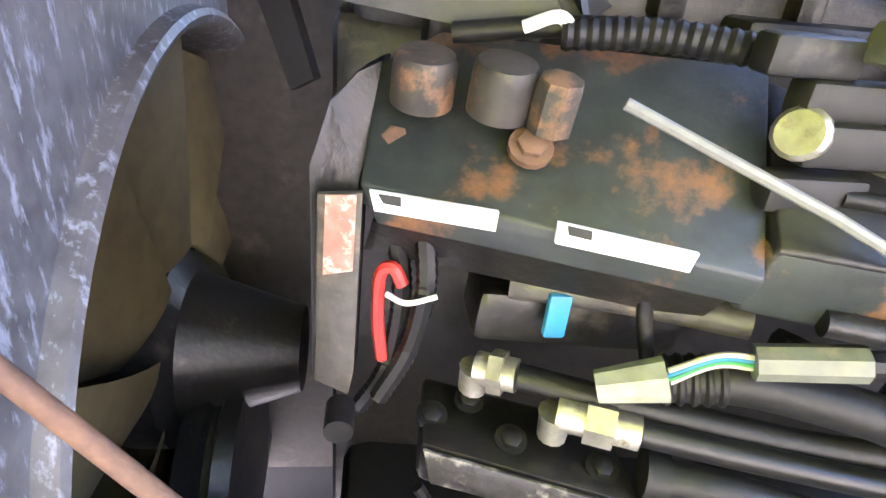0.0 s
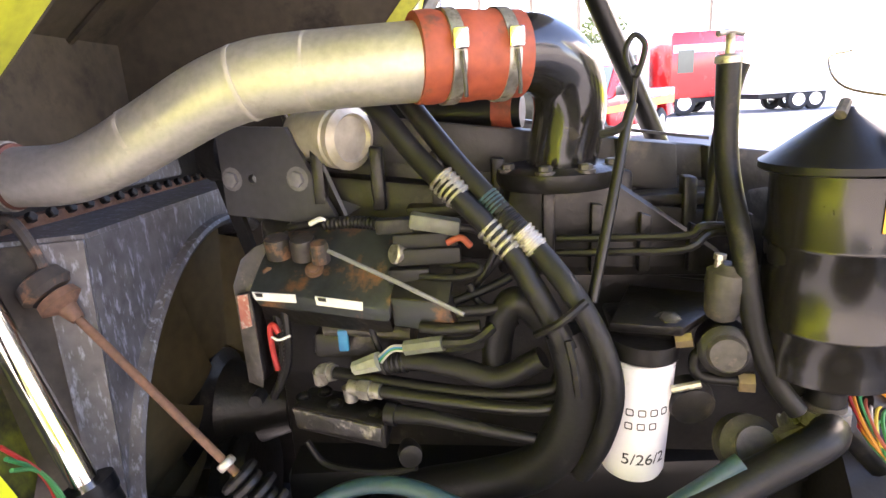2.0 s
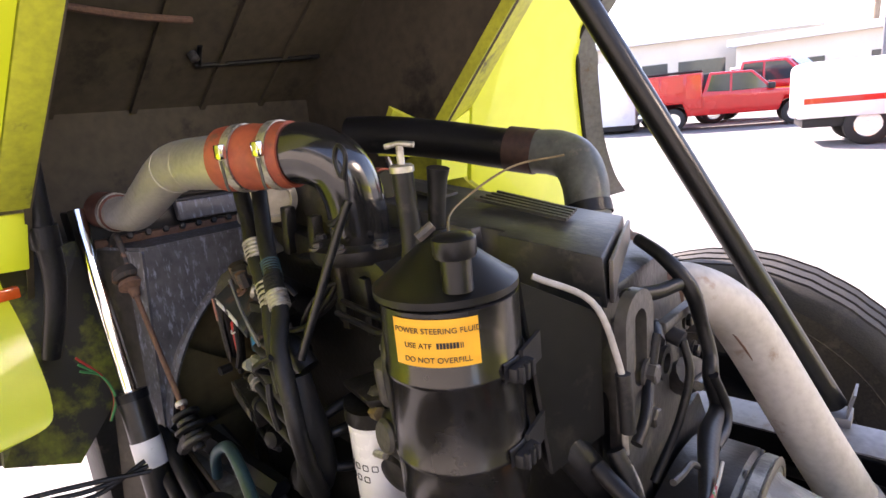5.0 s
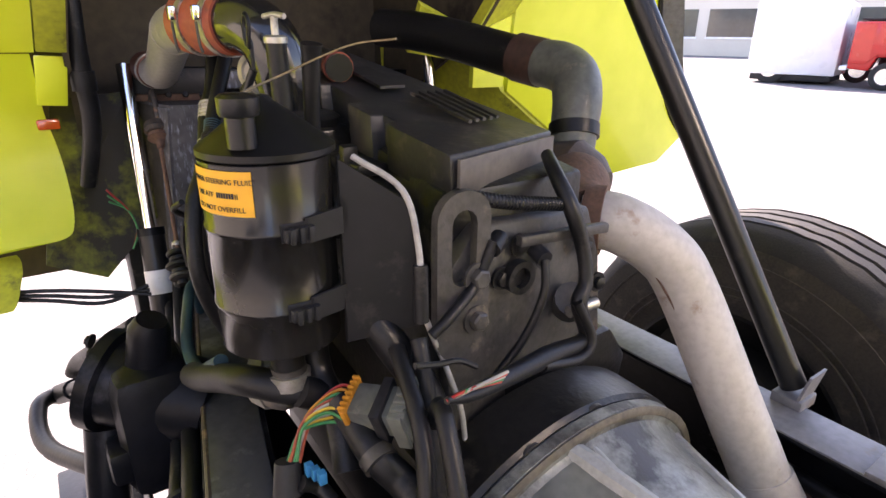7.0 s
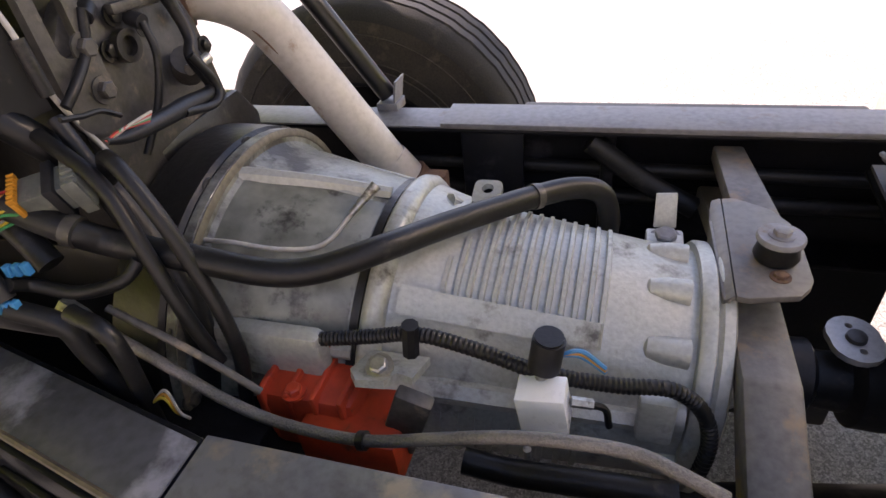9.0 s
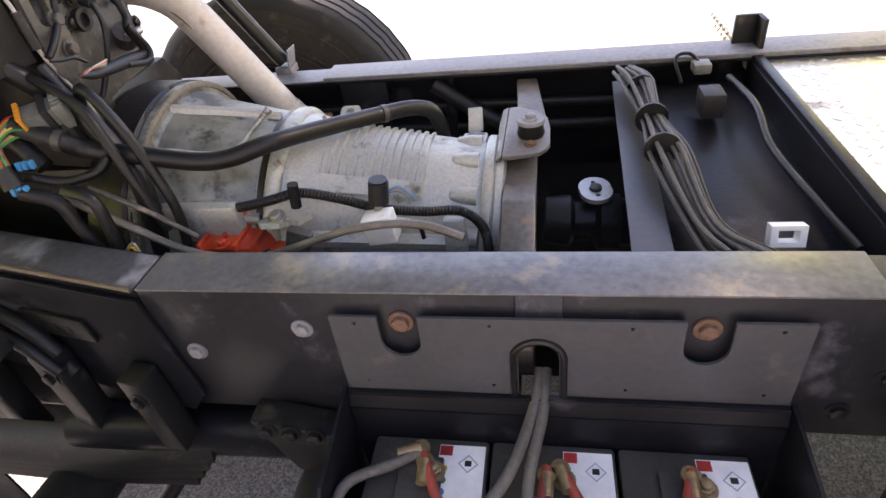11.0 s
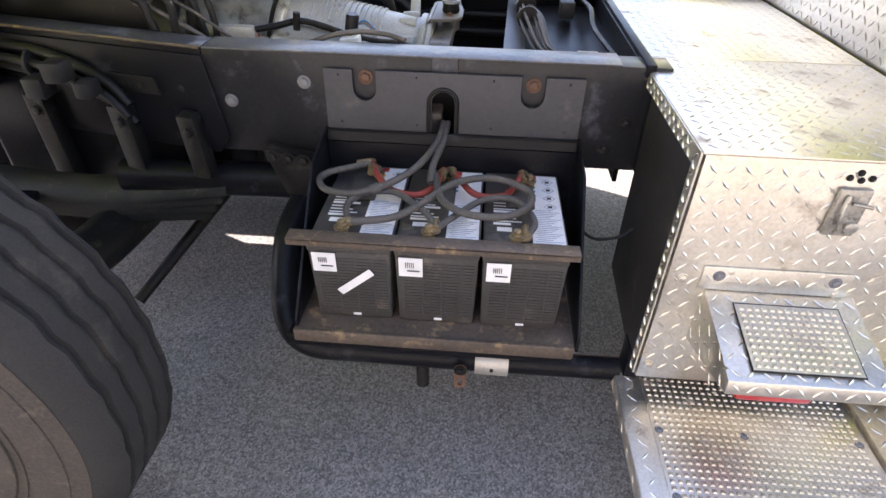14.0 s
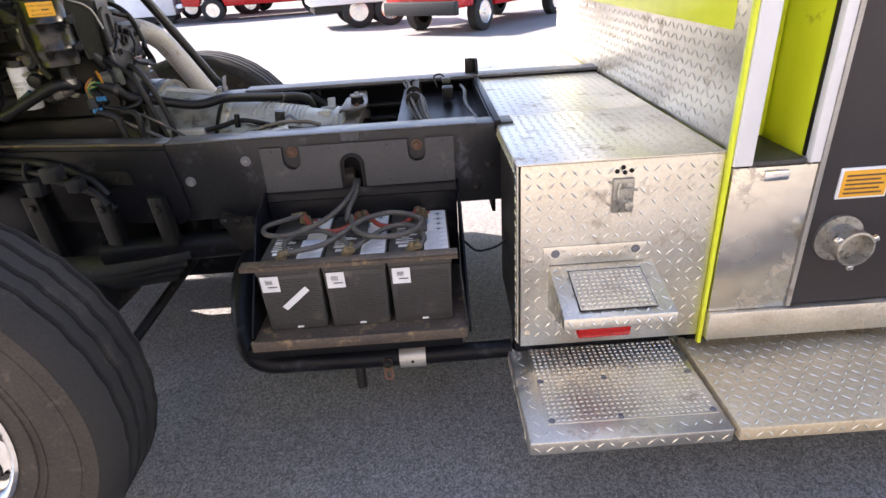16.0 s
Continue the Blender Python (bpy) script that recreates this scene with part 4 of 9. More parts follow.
# ---- front wheels ----
def wheel(name, cx, cy, side, polished, W=0.285):
    """side: -1 shows its outer face towards -y."""
    R = 0.53
    lab = "worn front truck tyre on a polished aluminium disc wheel" if polished else "front truck tyre seen from its dusty inner side"
    prof = [(-W / 2, 0.30), (-W / 2 - 0.004, 0.34), (-W / 2 - 0.010, 0.42), (-W / 2 - 0.002, 0.485), (-W / 2 + 0.02, 0.515), (-W / 2 + 0.03, 0.522)]
    grooves = [k * W for k in (-0.30, -0.105, 0.105, 0.30)]
    for gx in grooves:
        prof += [(gx - 0.009, R), (gx - 0.005, R - 0.011), (gx + 0.005, R - 0.011), (gx + 0.009, R)]
    prof += [(W / 2 - 0.03, 0.522), (W / 2 - 0.02, 0.515), (W / 2 + 0.002, 0.485), (W / 2 + 0.010, 0.42), (W / 2 + 0.004, 0.34), (W / 2, 0.30)]
    ty = lathe(prof, (cx, cy, R), (0, 1, 0), 96, caps=False)
    for v in ty.verts:
        rr = math.hypot(v.co.x - cx, v.co.z - R)
        off = v.co.y - cy
        if rr > 0.512 and abs(off) < 0.11:
            v.co.y += 0.004 * math.sin(math.atan2(v.co.z - R, v.co.x - cx) * 60)
    wh = part(name, ty, "tyre", chassis, lab)
    rings = bmesh.new()
    for rr in (0.345, 0.365, 0.44):
        lathe([(0, rr), (side * 0.004, rr + 0.002), (side * 0.004, rr + 0.006), (0, rr + 0.008)], (cx, cy + side * (W / 2 + 0.006), R), (0, 1, 0), 64, rings, caps=False)
    part("sidewall_ring", rings, "tyredust", wh)
    part("sidewall", lathe([(side * 0.001, 0.300), (side * 0.005, 0.34), (side * 0.011, 0.42), (side * 0.0035, 0.482)], (cx, cy + side * W / 2, R), (0, 1, 0), 96, caps=False), "tyredust", wh, "dusty brown sidewall")
    s = side
    y = cy + s * W / 2
    if polished:
        rim = part("rim", lathe([(0.02 * -s, 0.298), (0.006 * s, 0.306), (0.010 * s, 0.298), (0.004 * s, 0.288), (-0.04 * s, 0.270), (-0.075 * s, 0.255), (-0.082 * s, 0.22), (-0.055 * s, 0.15), (-0.03 * s, 0.135), (0.0 * s, 0.105), (0.05 * s, 0.098), (0.055 * s, 0.08), (0.05 * s, 0.0)], (cx, y, R), (0, 1, 0), 64, caps=False), "chrome", wh, "polished aluminium disc")
        for k in range(10):
            a = 2 * math.pi * k / 10
            p = V((cx + 0.168 * math.cos(a), y - s * 0.06, R + 0.168 * math.sin(a)))
            part("lug_nut", lathe([(0, 0.019), (0.018, 0.019), (0.02, 0.016), (0.05, 0.015), (0.055, 0.01)], p, (0, s, 0), 12), "chrome", wh)
            a += math.pi / 10
            p = V((cx + 0.233 * math.cos(a), y - s * 0.076, R + 0.233 * math.sin(a)))
            part("hand_hole", lathe([(0, 0.024), (0.004, 0.024)], p, (0, s, 0), 18), "ink", wh)
    else:
        rim = part("rim", lathe([(0.0, 0.30), (0.006 * s, 0.304), (0.008 * s, 0.295), (-0.05 * s, 0.27), (-0.06 * s, 0.2), (0.02 * s, 0.19), (0.02 * s, 0.06), (0.0, 0.0)], (cx, y, R), (0, 1, 0), 48, caps=False), "dusty", wh)
    return wh


wheel("front_wheel", -0.775, -0.652, -1, True, 0.25)
wheel("front_wheel", -0.72, 1.485, -1, False)
bm = box((-1.25, 0.18, 0.20), (-0.86, 0.27, 0.62), 0.03)
part("axle_bracket", bm, "frame", chassis)
# Added dark sheet, no real liner: keeps sunlit ground out of the view.
part("near_light_block", box((-1.72, 0.03, 0.05), (-0.98, 0.036, 0.60), 0.002), "frame", chassis)
# Made-up box that casts shade on the ground beyond the batteries.
part("far_shade_box", box((-0.20, 0.90, 0.12), (0.60, 1.30, 0.80), 0.01), "frame", chassis)
# Second added sheet, blocking the sunlit ground on the far side.
part("far_light_block", box((-1.75, 0.90, 0.02), (-0.22, 0.908, 0.66), 0.002), "frame", chassis)

# ---- tilted cab ----
cab = thing("tilted_cab", "lime-yellow fire engine cab tilted forward over the engine", "truck cab", (-1.5, 0.43, 0.95))
C0, UPD = V((-1.345, 0.011, 1.454)), V((0.69, 0.085, 0.72))


def up(p, d):
    return V(p) + UPD * d


def mirror(p):
    return V((p[0], 0.868 - p[1], p[2]))


# left rear face: lower leaf, upper leaf, inner strip and flap
edge = spline([(-1.350, 0.004, 1.452), (-1.374, 0.004, 1.39), (-1.382, 0.006, 1.34), (-1.378, 0.012, 1.30), (-1.368, 0.016, 1.26), (-1.352, 0.017, 1.22), (-1.333, 0.016, 1.18), (-1.315, 0.010, 1.15), (-1.308, 0.0, 1.136), (-1.305, -0.025, 1.130), (-1.303, -0.07, 1.130)], 3)
bm = bmesh.new()
rows_ = []
for p in edge:
    q = V((-1.30 - 0.10 * (p[2] - 1.13) / 0.32, -0.85, 1.06 + (p[2] - 1.13) * 1.23))
    rows_.append([bm.verts.new(V(p).lerp(q, k / 6)) for k in range(7)])
for a, b in zip(rows_, rows_[1:]):
    for k in range(6):
        bm.faces.new((a[k], a[k + 1], b[k + 1], b[k]))
bmesh.ops.solidify(bm, geom=bm.faces[:], thickness=0.012)
for f in bm.faces:
    f.smooth = True
part("left_lower_leaf", bm, "lime", cab, "bright lime rear panel")
part("left_upper_leaf", slab([C0, up(C0, 0.9), up((-1.345, -0.8, 1.454), 0.9), (-1.345, -0.85, 1.454)], (-0.015, 0, 0.012)), "lime", cab)
ci = C0 + V((-0.004, 0.05, -0.003))
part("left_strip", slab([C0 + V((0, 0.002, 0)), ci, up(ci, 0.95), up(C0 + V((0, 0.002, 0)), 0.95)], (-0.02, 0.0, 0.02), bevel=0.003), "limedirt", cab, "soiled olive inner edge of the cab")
part("left_flap", slab([C0 + V((-0.006, -0.002, -0.005)), (-1.368, 0.059, 1.446), (-1.373, 0.044, 1.360), (-1.371, -0.002, 1.364)], (-0.012, 0, 0), bevel=0.002), "lime", cab)
part("left_tunnel_wall", slab([ci, up(ci, 0.95), up(ci + V((-0.55, 0.03, 0.10)), 0.95), ci + V((-0.55, 0.03, 0.05)), ci + V((-0.3, 0.01, -0.35))], (0, -0.01, 0)), "tunnel", cab)
part("marker_lamp", box((-1.400, -0.010, 1.319), (-1.377, 0.026, 1.338), 0.004), "amber", cab, "orange side marker lamp")
# right side
rp = [mirror(p) for p in ((-1.345, -0.004, 1.40), (-1.31, -0.25, 1.27), (-1.28, -0.50, 1.16), (-1.275, -0.62, 1.185), (-1.30, -0.655, 1.28), (-1.33, -0.63, 1.38), (-1.345, -0.60, 1.454))] + [mirror(C0)]
arch = [(-1.07, 1.345, 1.72), (-1.10, 1.36, 1.62), (-1.115, 1.40, 1.51), (-1.125, 1.445, 1.39), (-1.125, 1.515, 1.275), (-1.12, 1.585, 1.205)]
part("right_panel", slab([(-1.16, 0.93, 1.54), (-1.08, 0.985, 1.68), (-0.78, 1.02, 2.05), (-0.78, 1.36, 2.05)] + arch + [(-1.10, 1.45, 1.145), (-1.12, 1.24, 1.125), (-1.19, 0.94, 1.36)], (-0.02, 0, -0.008)), "lime", cab, "bright lime fender panel")
trim = [(-0.78, 1.36, 2.05)] + arch
bm = bmesh.new()
inner, outer_ = spline(trim, 5), spline([V(p) + V((0.05, 0.035, 0.012)) for p in trim], 5)
for k in range(len(inner) - 1):
    a, b, c, d = inner[k], inner[k + 1], outer_[k + 1], outer_[k]
    bm.faces.new([bm.verts.new(q) for q in (a, b, c, d)])
bmesh.ops.remove_doubles(bm, verts=bm.verts[:], dist=0.0005)
bmesh.ops.solidify(bm, geom=bm.faces[:], thickness=0.008)
part("arch_trim", bm, "greyframe", cab, "grey wheel-arch trim")
part("arch_bead", tube([V(p) + V((0.004, 0.0, 0.0)) for p in trim], 0.007, 8, 5), "rubber", cab)
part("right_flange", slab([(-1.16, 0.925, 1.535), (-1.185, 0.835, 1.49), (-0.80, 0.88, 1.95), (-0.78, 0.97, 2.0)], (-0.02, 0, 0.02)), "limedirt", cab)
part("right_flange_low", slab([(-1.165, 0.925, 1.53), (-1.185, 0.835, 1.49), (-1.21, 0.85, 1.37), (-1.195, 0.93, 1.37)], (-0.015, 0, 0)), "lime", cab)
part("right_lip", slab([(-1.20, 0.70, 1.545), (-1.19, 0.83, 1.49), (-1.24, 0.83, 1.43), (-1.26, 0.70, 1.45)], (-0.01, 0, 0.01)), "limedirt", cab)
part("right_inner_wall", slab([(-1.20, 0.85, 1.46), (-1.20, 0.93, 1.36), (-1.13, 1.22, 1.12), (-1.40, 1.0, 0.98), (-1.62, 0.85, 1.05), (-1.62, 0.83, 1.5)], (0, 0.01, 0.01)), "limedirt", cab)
part("right_tunnel_wall", slab([(-1.185, 0.84, 1.49), (-0.80, 0.885, 1.95), (-1.3, 0.86, 2.1), (-1.75, 0.83, 1.5), (-1.75, 0.83, 1.2)], (0, 0.01, 0)), "tunnel", cab)
part("cab_floor", slab([up((-1.595, -0.8, 1.70), 0), up((-1.595, 1.34, 1.70), 0), up((-1.595, 1.34, 1.70), 1.2), up((-1.595, -0.8, 1.70), 1.2)], (-0.03, 0, 0.03)), "tunnel", cab)
# tunnel roof and front wall in the dark
part("tunnel_roof", slab([(-1.66, 0.02, 1.60), (-0.92, 0.09, 2.20), (-0.92, 0.90, 2.20), (-1.66, 0.86, 1.60)], (-0.02, 0, 0.03)), "tunnel", cab, "sooty underside of the engine tunnel")
for yy in (0.20, 0.36, 0.52, 0.68):
    part("roof_seam", slab([(-1.66, yy, 1.597), (-0.92, yy + 0.03, 2.197), (-0.92, yy + 0.042, 2.197), (-1.66, yy + 0.012, 1.597)], (0.004, 0, -0.006)), "tunnel", cab)
part("roof_pipe", tube([(-1.42, 0.16, 1.76), (-1.44, 0.3, 1.752), (-1.44, 0.42, 1.75)], 0.007, 8), "rust", cab)
part("roof_bolt", lathe([(0, 0.010), (0.016, 0.010), (0.018, 0.007)], (-1.528, 0.455, 1.700), (0.62, 0, -0.78), 16), "enginegrey", cab)
part("roof_brace", tube([(-1.515, 0.470, 1.715), (-1.548, 0.480, 1.684), (-1.552, 0.500, 1.680), (-1.530, 0.794, 1.698)], 0.0055, 10), "dusty", cab, "thin brace under the tunnel")
part("tunnel_front", slab([(-1.66, -0.25, 0.95), (-1.66, -0.25, 1.6), (-1.66, 1.0, 1.62), (-1.66, 1.0, 0.95)], (-0.02, 0, 0)), "tunnel", cab)
part("floor_left", slab([(-1.345, -0.85, 1.47), (-0.72, -0.8, 2.12), (-1.4, -0.8, 2.6), (-2.2, -0.85, 1.8)], (0, 0.01, 0.01)), "tunnel", cab)
# Upper cab mass, mostly out of view, added to shade the engine bay.
part("cab_back_shade", slab([up((-1.345, -0.85, 1.454), 0.9), up((-1.345, -0.85, 1.454), 2.3), up((-1.345, 1.72, 1.454), 2.3), up((-1.345, 1.72, 1.454), 1.05), up((-1.345, 0.9, 1.454), 1.05), up((-1.345, 0.02, 1.454), 1.05)], (-0.3, 0, 0.3)), "tunnel", cab)
part("cab_side_shade", slab([(-1.10, 1.66, 1.95), (0.25, 1.70, 3.12), (-0.6, 1.70, 3.9), (-2.6, 1.66, 2.2), (-2.2, 1.66, 1.2), (-1.5, 1.66, 1.15)], (0, 0.03, 0)), "lime", cab)
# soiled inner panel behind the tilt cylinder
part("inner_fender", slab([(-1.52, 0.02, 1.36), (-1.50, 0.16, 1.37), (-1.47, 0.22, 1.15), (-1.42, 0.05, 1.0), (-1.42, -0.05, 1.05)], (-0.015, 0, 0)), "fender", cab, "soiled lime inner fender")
part("loom_sleeve", tube([(-1.42, 0.10, 1.80), (-1.392, 0.085, 1.60), (-1.386, 0.076, 1.45), (-1.396, 0.078, 1.33), (-1.42, 0.05, 1.2)], [0.018, 0.018, 0.018, 0.017, 0.014], 12), "rubber", cab)
part("sleeve_collar", tube([(-1.387, 0.077, 1.42), (-1.388, 0.077, 1.385)], 0.0215, 12, 1), "rubber", cab)
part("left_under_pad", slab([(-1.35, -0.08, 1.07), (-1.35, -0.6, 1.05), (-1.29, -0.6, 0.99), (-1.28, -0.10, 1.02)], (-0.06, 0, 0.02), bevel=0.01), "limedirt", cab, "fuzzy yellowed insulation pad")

# ---- tilt cylinders and strut ----
def ram(name, a, b, c, label):
    t = thing(name, label, "hydraulic ram", c)
    part("rod", tube([a, b], 0.0135, 16, 1), "chrome", t, "polished chrome rod")
    part("barrel", tube([b, c], 0.025, 18, 1), "black", t)
    d = (V(c) - V(b)).normalized()
    part("barrel_cap", tube([V(b) - d * 0.004, V(b) + d * 0.012], 0.027, 18, 1), "frame", t)
    part("clevis", tube([V(c) - d * 0.03, V(c) + d * 0.02], 0.03, 12, 1), "dusty", t)
    return t


CJ = V((-1.384, 0.142, 1.10))
CD = V((-0.29, 0.045, 0.955)).normalized()
rm = ram("tilt_cylinder", CJ + CD * 0.34, CJ, CJ - CD * 0.42, "chrome and black hydraulic cab tilt cylinder")
part("white_tag", tube([CJ - CD * 0.085, CJ - CD * 0.135], 0.0262, 18, 1), "white", rm)
ram("tilt_cylinder", (-1.33, 0.80, 1.46), (-1.29, 0.80, 1.25), (-1.22, 0.79, 0.9), "far hydraulic cab tilt cylinder with a bright rod")
strut = thing("cab_stay", "long black steel cab stay with a clevis foot", "stay bar", (-0.411, 0.875, 0.97))
S0 = V((-0.411, 0.875, 0.985))
SD = V((-0.451, -0.182, 0.874)).normalized()
part("stay_tube", tube([S0, S0 + SD * 1.3], 0.0195, 18, 1), "black", strut)
bm = box((-0.43, 0.85, 0.955), (-0.385, 0.90, 0.975), 0.002)
slab([(-0.395, 0.852, 0.97), (-0.395, 0.90, 0.97), (-0.385, 0.90, 1.02), (-0.385, 0.852, 1.02)], (0.004, 0, 0), bm)
part("foot_clevis", bm, "greyframe", strut)

# ---- transmission ----
TY = 0.445
trans = thing("transmission", "dusty cast aluminium automatic transmission behind the engine", "gearbox", (-0.15, TY, 0.65))


def tz(x):
    return 0.822 - 0.055 * (x + 0.48) / 0.65


AX = (V((0.17, TY, tz(0.17))) - V((-0.48, TY, tz(-0.48)))).normalized()
T0 = V((-0.48, TY, tz(-0.48)))
hous = [(-0.004, 0.258), (0.0, 0.262), (0.013, 0.262), (0.017, 0.258), (0.018, 0.243), (0.026, 0.237), (0.06, 0.228), (0.20, 0.207), (0.232, 0.204)]
part("bell_housing", lathe(hous, T0, AX, 64), "grime", trans, "stained bell housing")
for k in range(16):
    a = 2 * math.pi * k / 16 + 0.08
    part("rim_bolt", bolt(T0 + AX * 0.016 + V((0, 0.251 * math.sin(a), 0.251 * math.cos(a))), AX, 0.010, 0.011), "enginegrey", trans)
part("rim_edge", lathe([(0.015, 0.2622), (0.017, 0.2632), (0.0195, 0.259), (0.0195, 0.252), (0.0175, 0.2505)], T0, AX, 64, caps=False), "tanrim", trans, "tan weathered rim of the bell housing")
part("joint_flange", lathe([(0.230, 0.208), (0.233, 0.214), (0.238, 0.217), (0.250, 0.217), (0.257, 0.212), (0.262, 0.205)], T0, AX, 64), "cast", trans)
part("bell_pan", lathe([(0.020, 0.2360), (0.026, 0.2385), (0.06, 0.2300), (0.13, 0.2195), (0.211, 0.2072), (0.215, 0.2050)], T0, AX, 24, arc=60, ref=(0, math.sin(radians(-3)), math.cos(radians(-3)))), "oilpan", trans, "oily recessed panel of the bell housing")
for a0 in (-63, -2):
    part("pan_edge", tube([T0 + AX * h + V((0, r * math.sin(radians(a0)), r * math.cos(radians(a0)))) for h, r in ((0.024, 0.237), (0.10, 0.2235), (0.212, 0.2065))], 0.006, 8, 3), "cast", trans)
main = [(0.256, 0.206), (0.29, 0.196), (0.34, 0.184), (0.56, 0.164), (0.60, 0.160), (0.63, 0.158)]
part("main_case", lathe(main, T0, AX, 64), "cast", trans)
part("rear_flange", lathe([(0.628, 0.17), (0.632, 0.173), (0.645, 0.173), (0.648, 0.168), (0.652, 0.173), (0.664, 0.173), (0.668, 0.165), (0.672, 0.09), (0.70, 0.06), (0.715, 0.05)], T0, AX, 64), "cast", trans)
ribs = bmesh.new()
for i in range(13):
    h = 0.318 + i * 0.0162
    r = 0.184 - (h - 0.34) / 0.22 * 0.02
    arc = lathe([(h, r - 0.004), (h + 0.001, r + 0.0055), (h + 0.0062, r + 0.0055), (h + 0.0085, r - 0.004)], T0, AX, 16, ribs, arc=min(60, 16 + 11 * i), ref=(0, math.sin(radians(min(60, 16 + 11 * i) - 36)), math.cos(radians(min(60, 16 + 11 * i) - 36))))
part("case_ribs", ribs, "cast", trans)
ribs = bmesh.new()
for i in range(9):
    h = 0.33 + i * 0.022
    r = 0.184 - (h - 0.34) / 0.22 * 0.02
    lathe([(h, r - 0.004), (h + 0.001, r + 0.004), (h + 0.008, r + 0.004), (h + 0.009, r - 0.004)], T0, AX, 10, ribs, arc=34, ref=(0, -0.96, 0.1))
part("lower_ribs", ribs, "cast", trans)
# long step along the case and square bosses
bm = bmesh.new()
tube([T0 + AX * 0.27 + V((0, -0.185, 0.058)), T0 + AX * 0.59 + V((0, -0.155, 0.05))], [0.018, 0.014], 6, 1, bm)
lathe([(0.270, 0.195), (0.275, 0.214), (0.34, 0.199), (0.515, 0.1815), (0.521, 0.164)], T0, AX, 6, bm, arc=10, ref=(0, math.sin(radians(-36)), math.cos(radians(-36))))
part("case_steps", bm, "cast", trans)
for k in range(9):
    a = radians(-97 + k * 28)
    q = V((0, math.sin(a), math.cos(a)))
    part("flange_boss", tube([T0 + AX * 0.576 + q * 0.152, T0 + AX * 0.583 + q * 0.155, T0 + AX * 0.604 + q * 0.157, T0 + AX * 0.629 + q * 0.157], [0.006, 0.0145, 0.0175, 0.0185], 16, 1), "cast", trans)
part("bell_window", box((-0.44, TY - 0.215, 0.86), (-0.27, TY - 0.185, 0.945), 0.012), "cast", trans)
RID = [T0 + AX * h + V((0, r * math.sin(radians(a)), r * math.cos(radians(a)))) for h, r, a in ((0.02, 0.240, -9), (0.06, 0.232, -6), (0.14, 0.221, -1), (0.232, 0.207, 4))]
part("bell_ridge", tube(RID, [0.014, 0.014, 0.012, 0.011], 8, 4), "cast", trans, "raised ridge along the bell housing")
for a in (-62, 50, 88):
    part("bell_ridge", tube([T0 + AX * h + V((0, r * math.sin(radians(a)), r * math.cos(radians(a)))) for h, r in ((0.02, 0.238), (0.10, 0.224), (0.232, 0.205))], 0.011, 8, 3), "cast", trans)
part("joint_groove", lathe([(0.2170, 0.2050), (0.2175, 0.2085), (0.2285, 0.2085), (0.2290, 0.2045)], T0, AX, 64, caps=False), "engine", trans, "oily joint line")
# lifting lugs
def lug(p, ydir, k=1.0, name="lifting_lug"):
    m = frame_of(p, (1, 0, 0), ydir)
    pl = holed(round_rect(-0.026 * k, -0.03 * k, 0.026 * k, 0.026 * k, 0.012 * k), [circle(0, 0.006 * k, 0.011 * k, 14)], m, 0.014 * k)
    part(name, pl, "cast", trans)


lug((-0.126, 0.520, 0.978), (0.15, 0.8, 0.30), 0.78)
part("lug_web", tube([(-0.175, 0.485, 0.985), (-0.158, 0.500, 0.968), (-0.140, 0.508, 0.966), (-0.120, 0.512, 0.972)], [0.014, 0.009, 0.009, 0.012], 8, 4), "cast", trans)
part("bracket_tab", slab([(0.108, 0.575, 0.905), (0.108, 0.600, 0.948), (0.138, 0.604, 0.948), (0.140, 0.578, 0.905)], (0, 0.004, 0), bevel=0.0015), "cast", trans)
part("bracket_foot", box((0.098, 0.535, 0.885), (0.150, 0.578, 0.903), 0.004), "cast", trans)
bm = bolt((0.125, 0.556, 0.900), (0, -0.2, 1), 0.015, 0.014)
part("lug_bolt", bm, "greyframe", trans)
m = frame_of((-0.19, 0.245, 0.915), (1, 0, 0), (0, -1, 0.35))
part("side_lug", holed([(-0.03, -0.02), (0.045, -0.02), (0.04, 0.03), (0.02, 0.024), (0.012, 0.045), (-0.02, 0.05), (-0.035, 0.03)], [circle(0, 0.02, 0.009, 12)], m, 0.010), "cast", trans)
part("side_lug_bolt", bolt((-0.19, 0.222, 0.93), (0, -0.35, 1), 0.011, 0.010), "zinc", trans)
part("yoke", lathe([(0, 0.05), (0.05, 0.055), (0.06, 0.04), (0.10, 0.042), (0.11, 0.06), (0.15, 0.06)], (0.27, 0.47, 0.745), (1, 0, -0.05), 20), "dusty", trans)
part("drive_shaft", tube([(0.40, 0.47, 0.74), (0.72, 0.47, 0.72)], 0.05, 20, 1), "frame", trans)
m = frame_of((0.372, 0.485, 0.802), (1, 0.2, 0), (0, 1, 0.1))
part("yoke_cap", holed([(0.032 * math.cos(a) * (1 + 0.25 * abs(math.sin(a))), 0.032 * math.sin(a) * (1 + 0.25 * abs(math.sin(a)))) for a in np.linspace(0, 2 * math.pi, 20, endpoint=False)], [circle(0, 0.022, 0.005, 8), circle(0, -0.022, 0.005, 8)], m, 0.010), "alu", trans, "bright bearing cap on the yoke")
part("cap_boss", lathe([(0, 0.013), (0.006, 0.012), (0.008, 0.008)], m @ V((0, 0, 0.010)), m.to_3x3() @ V((0, 0, 1)), 16), "enginegrey", trans)
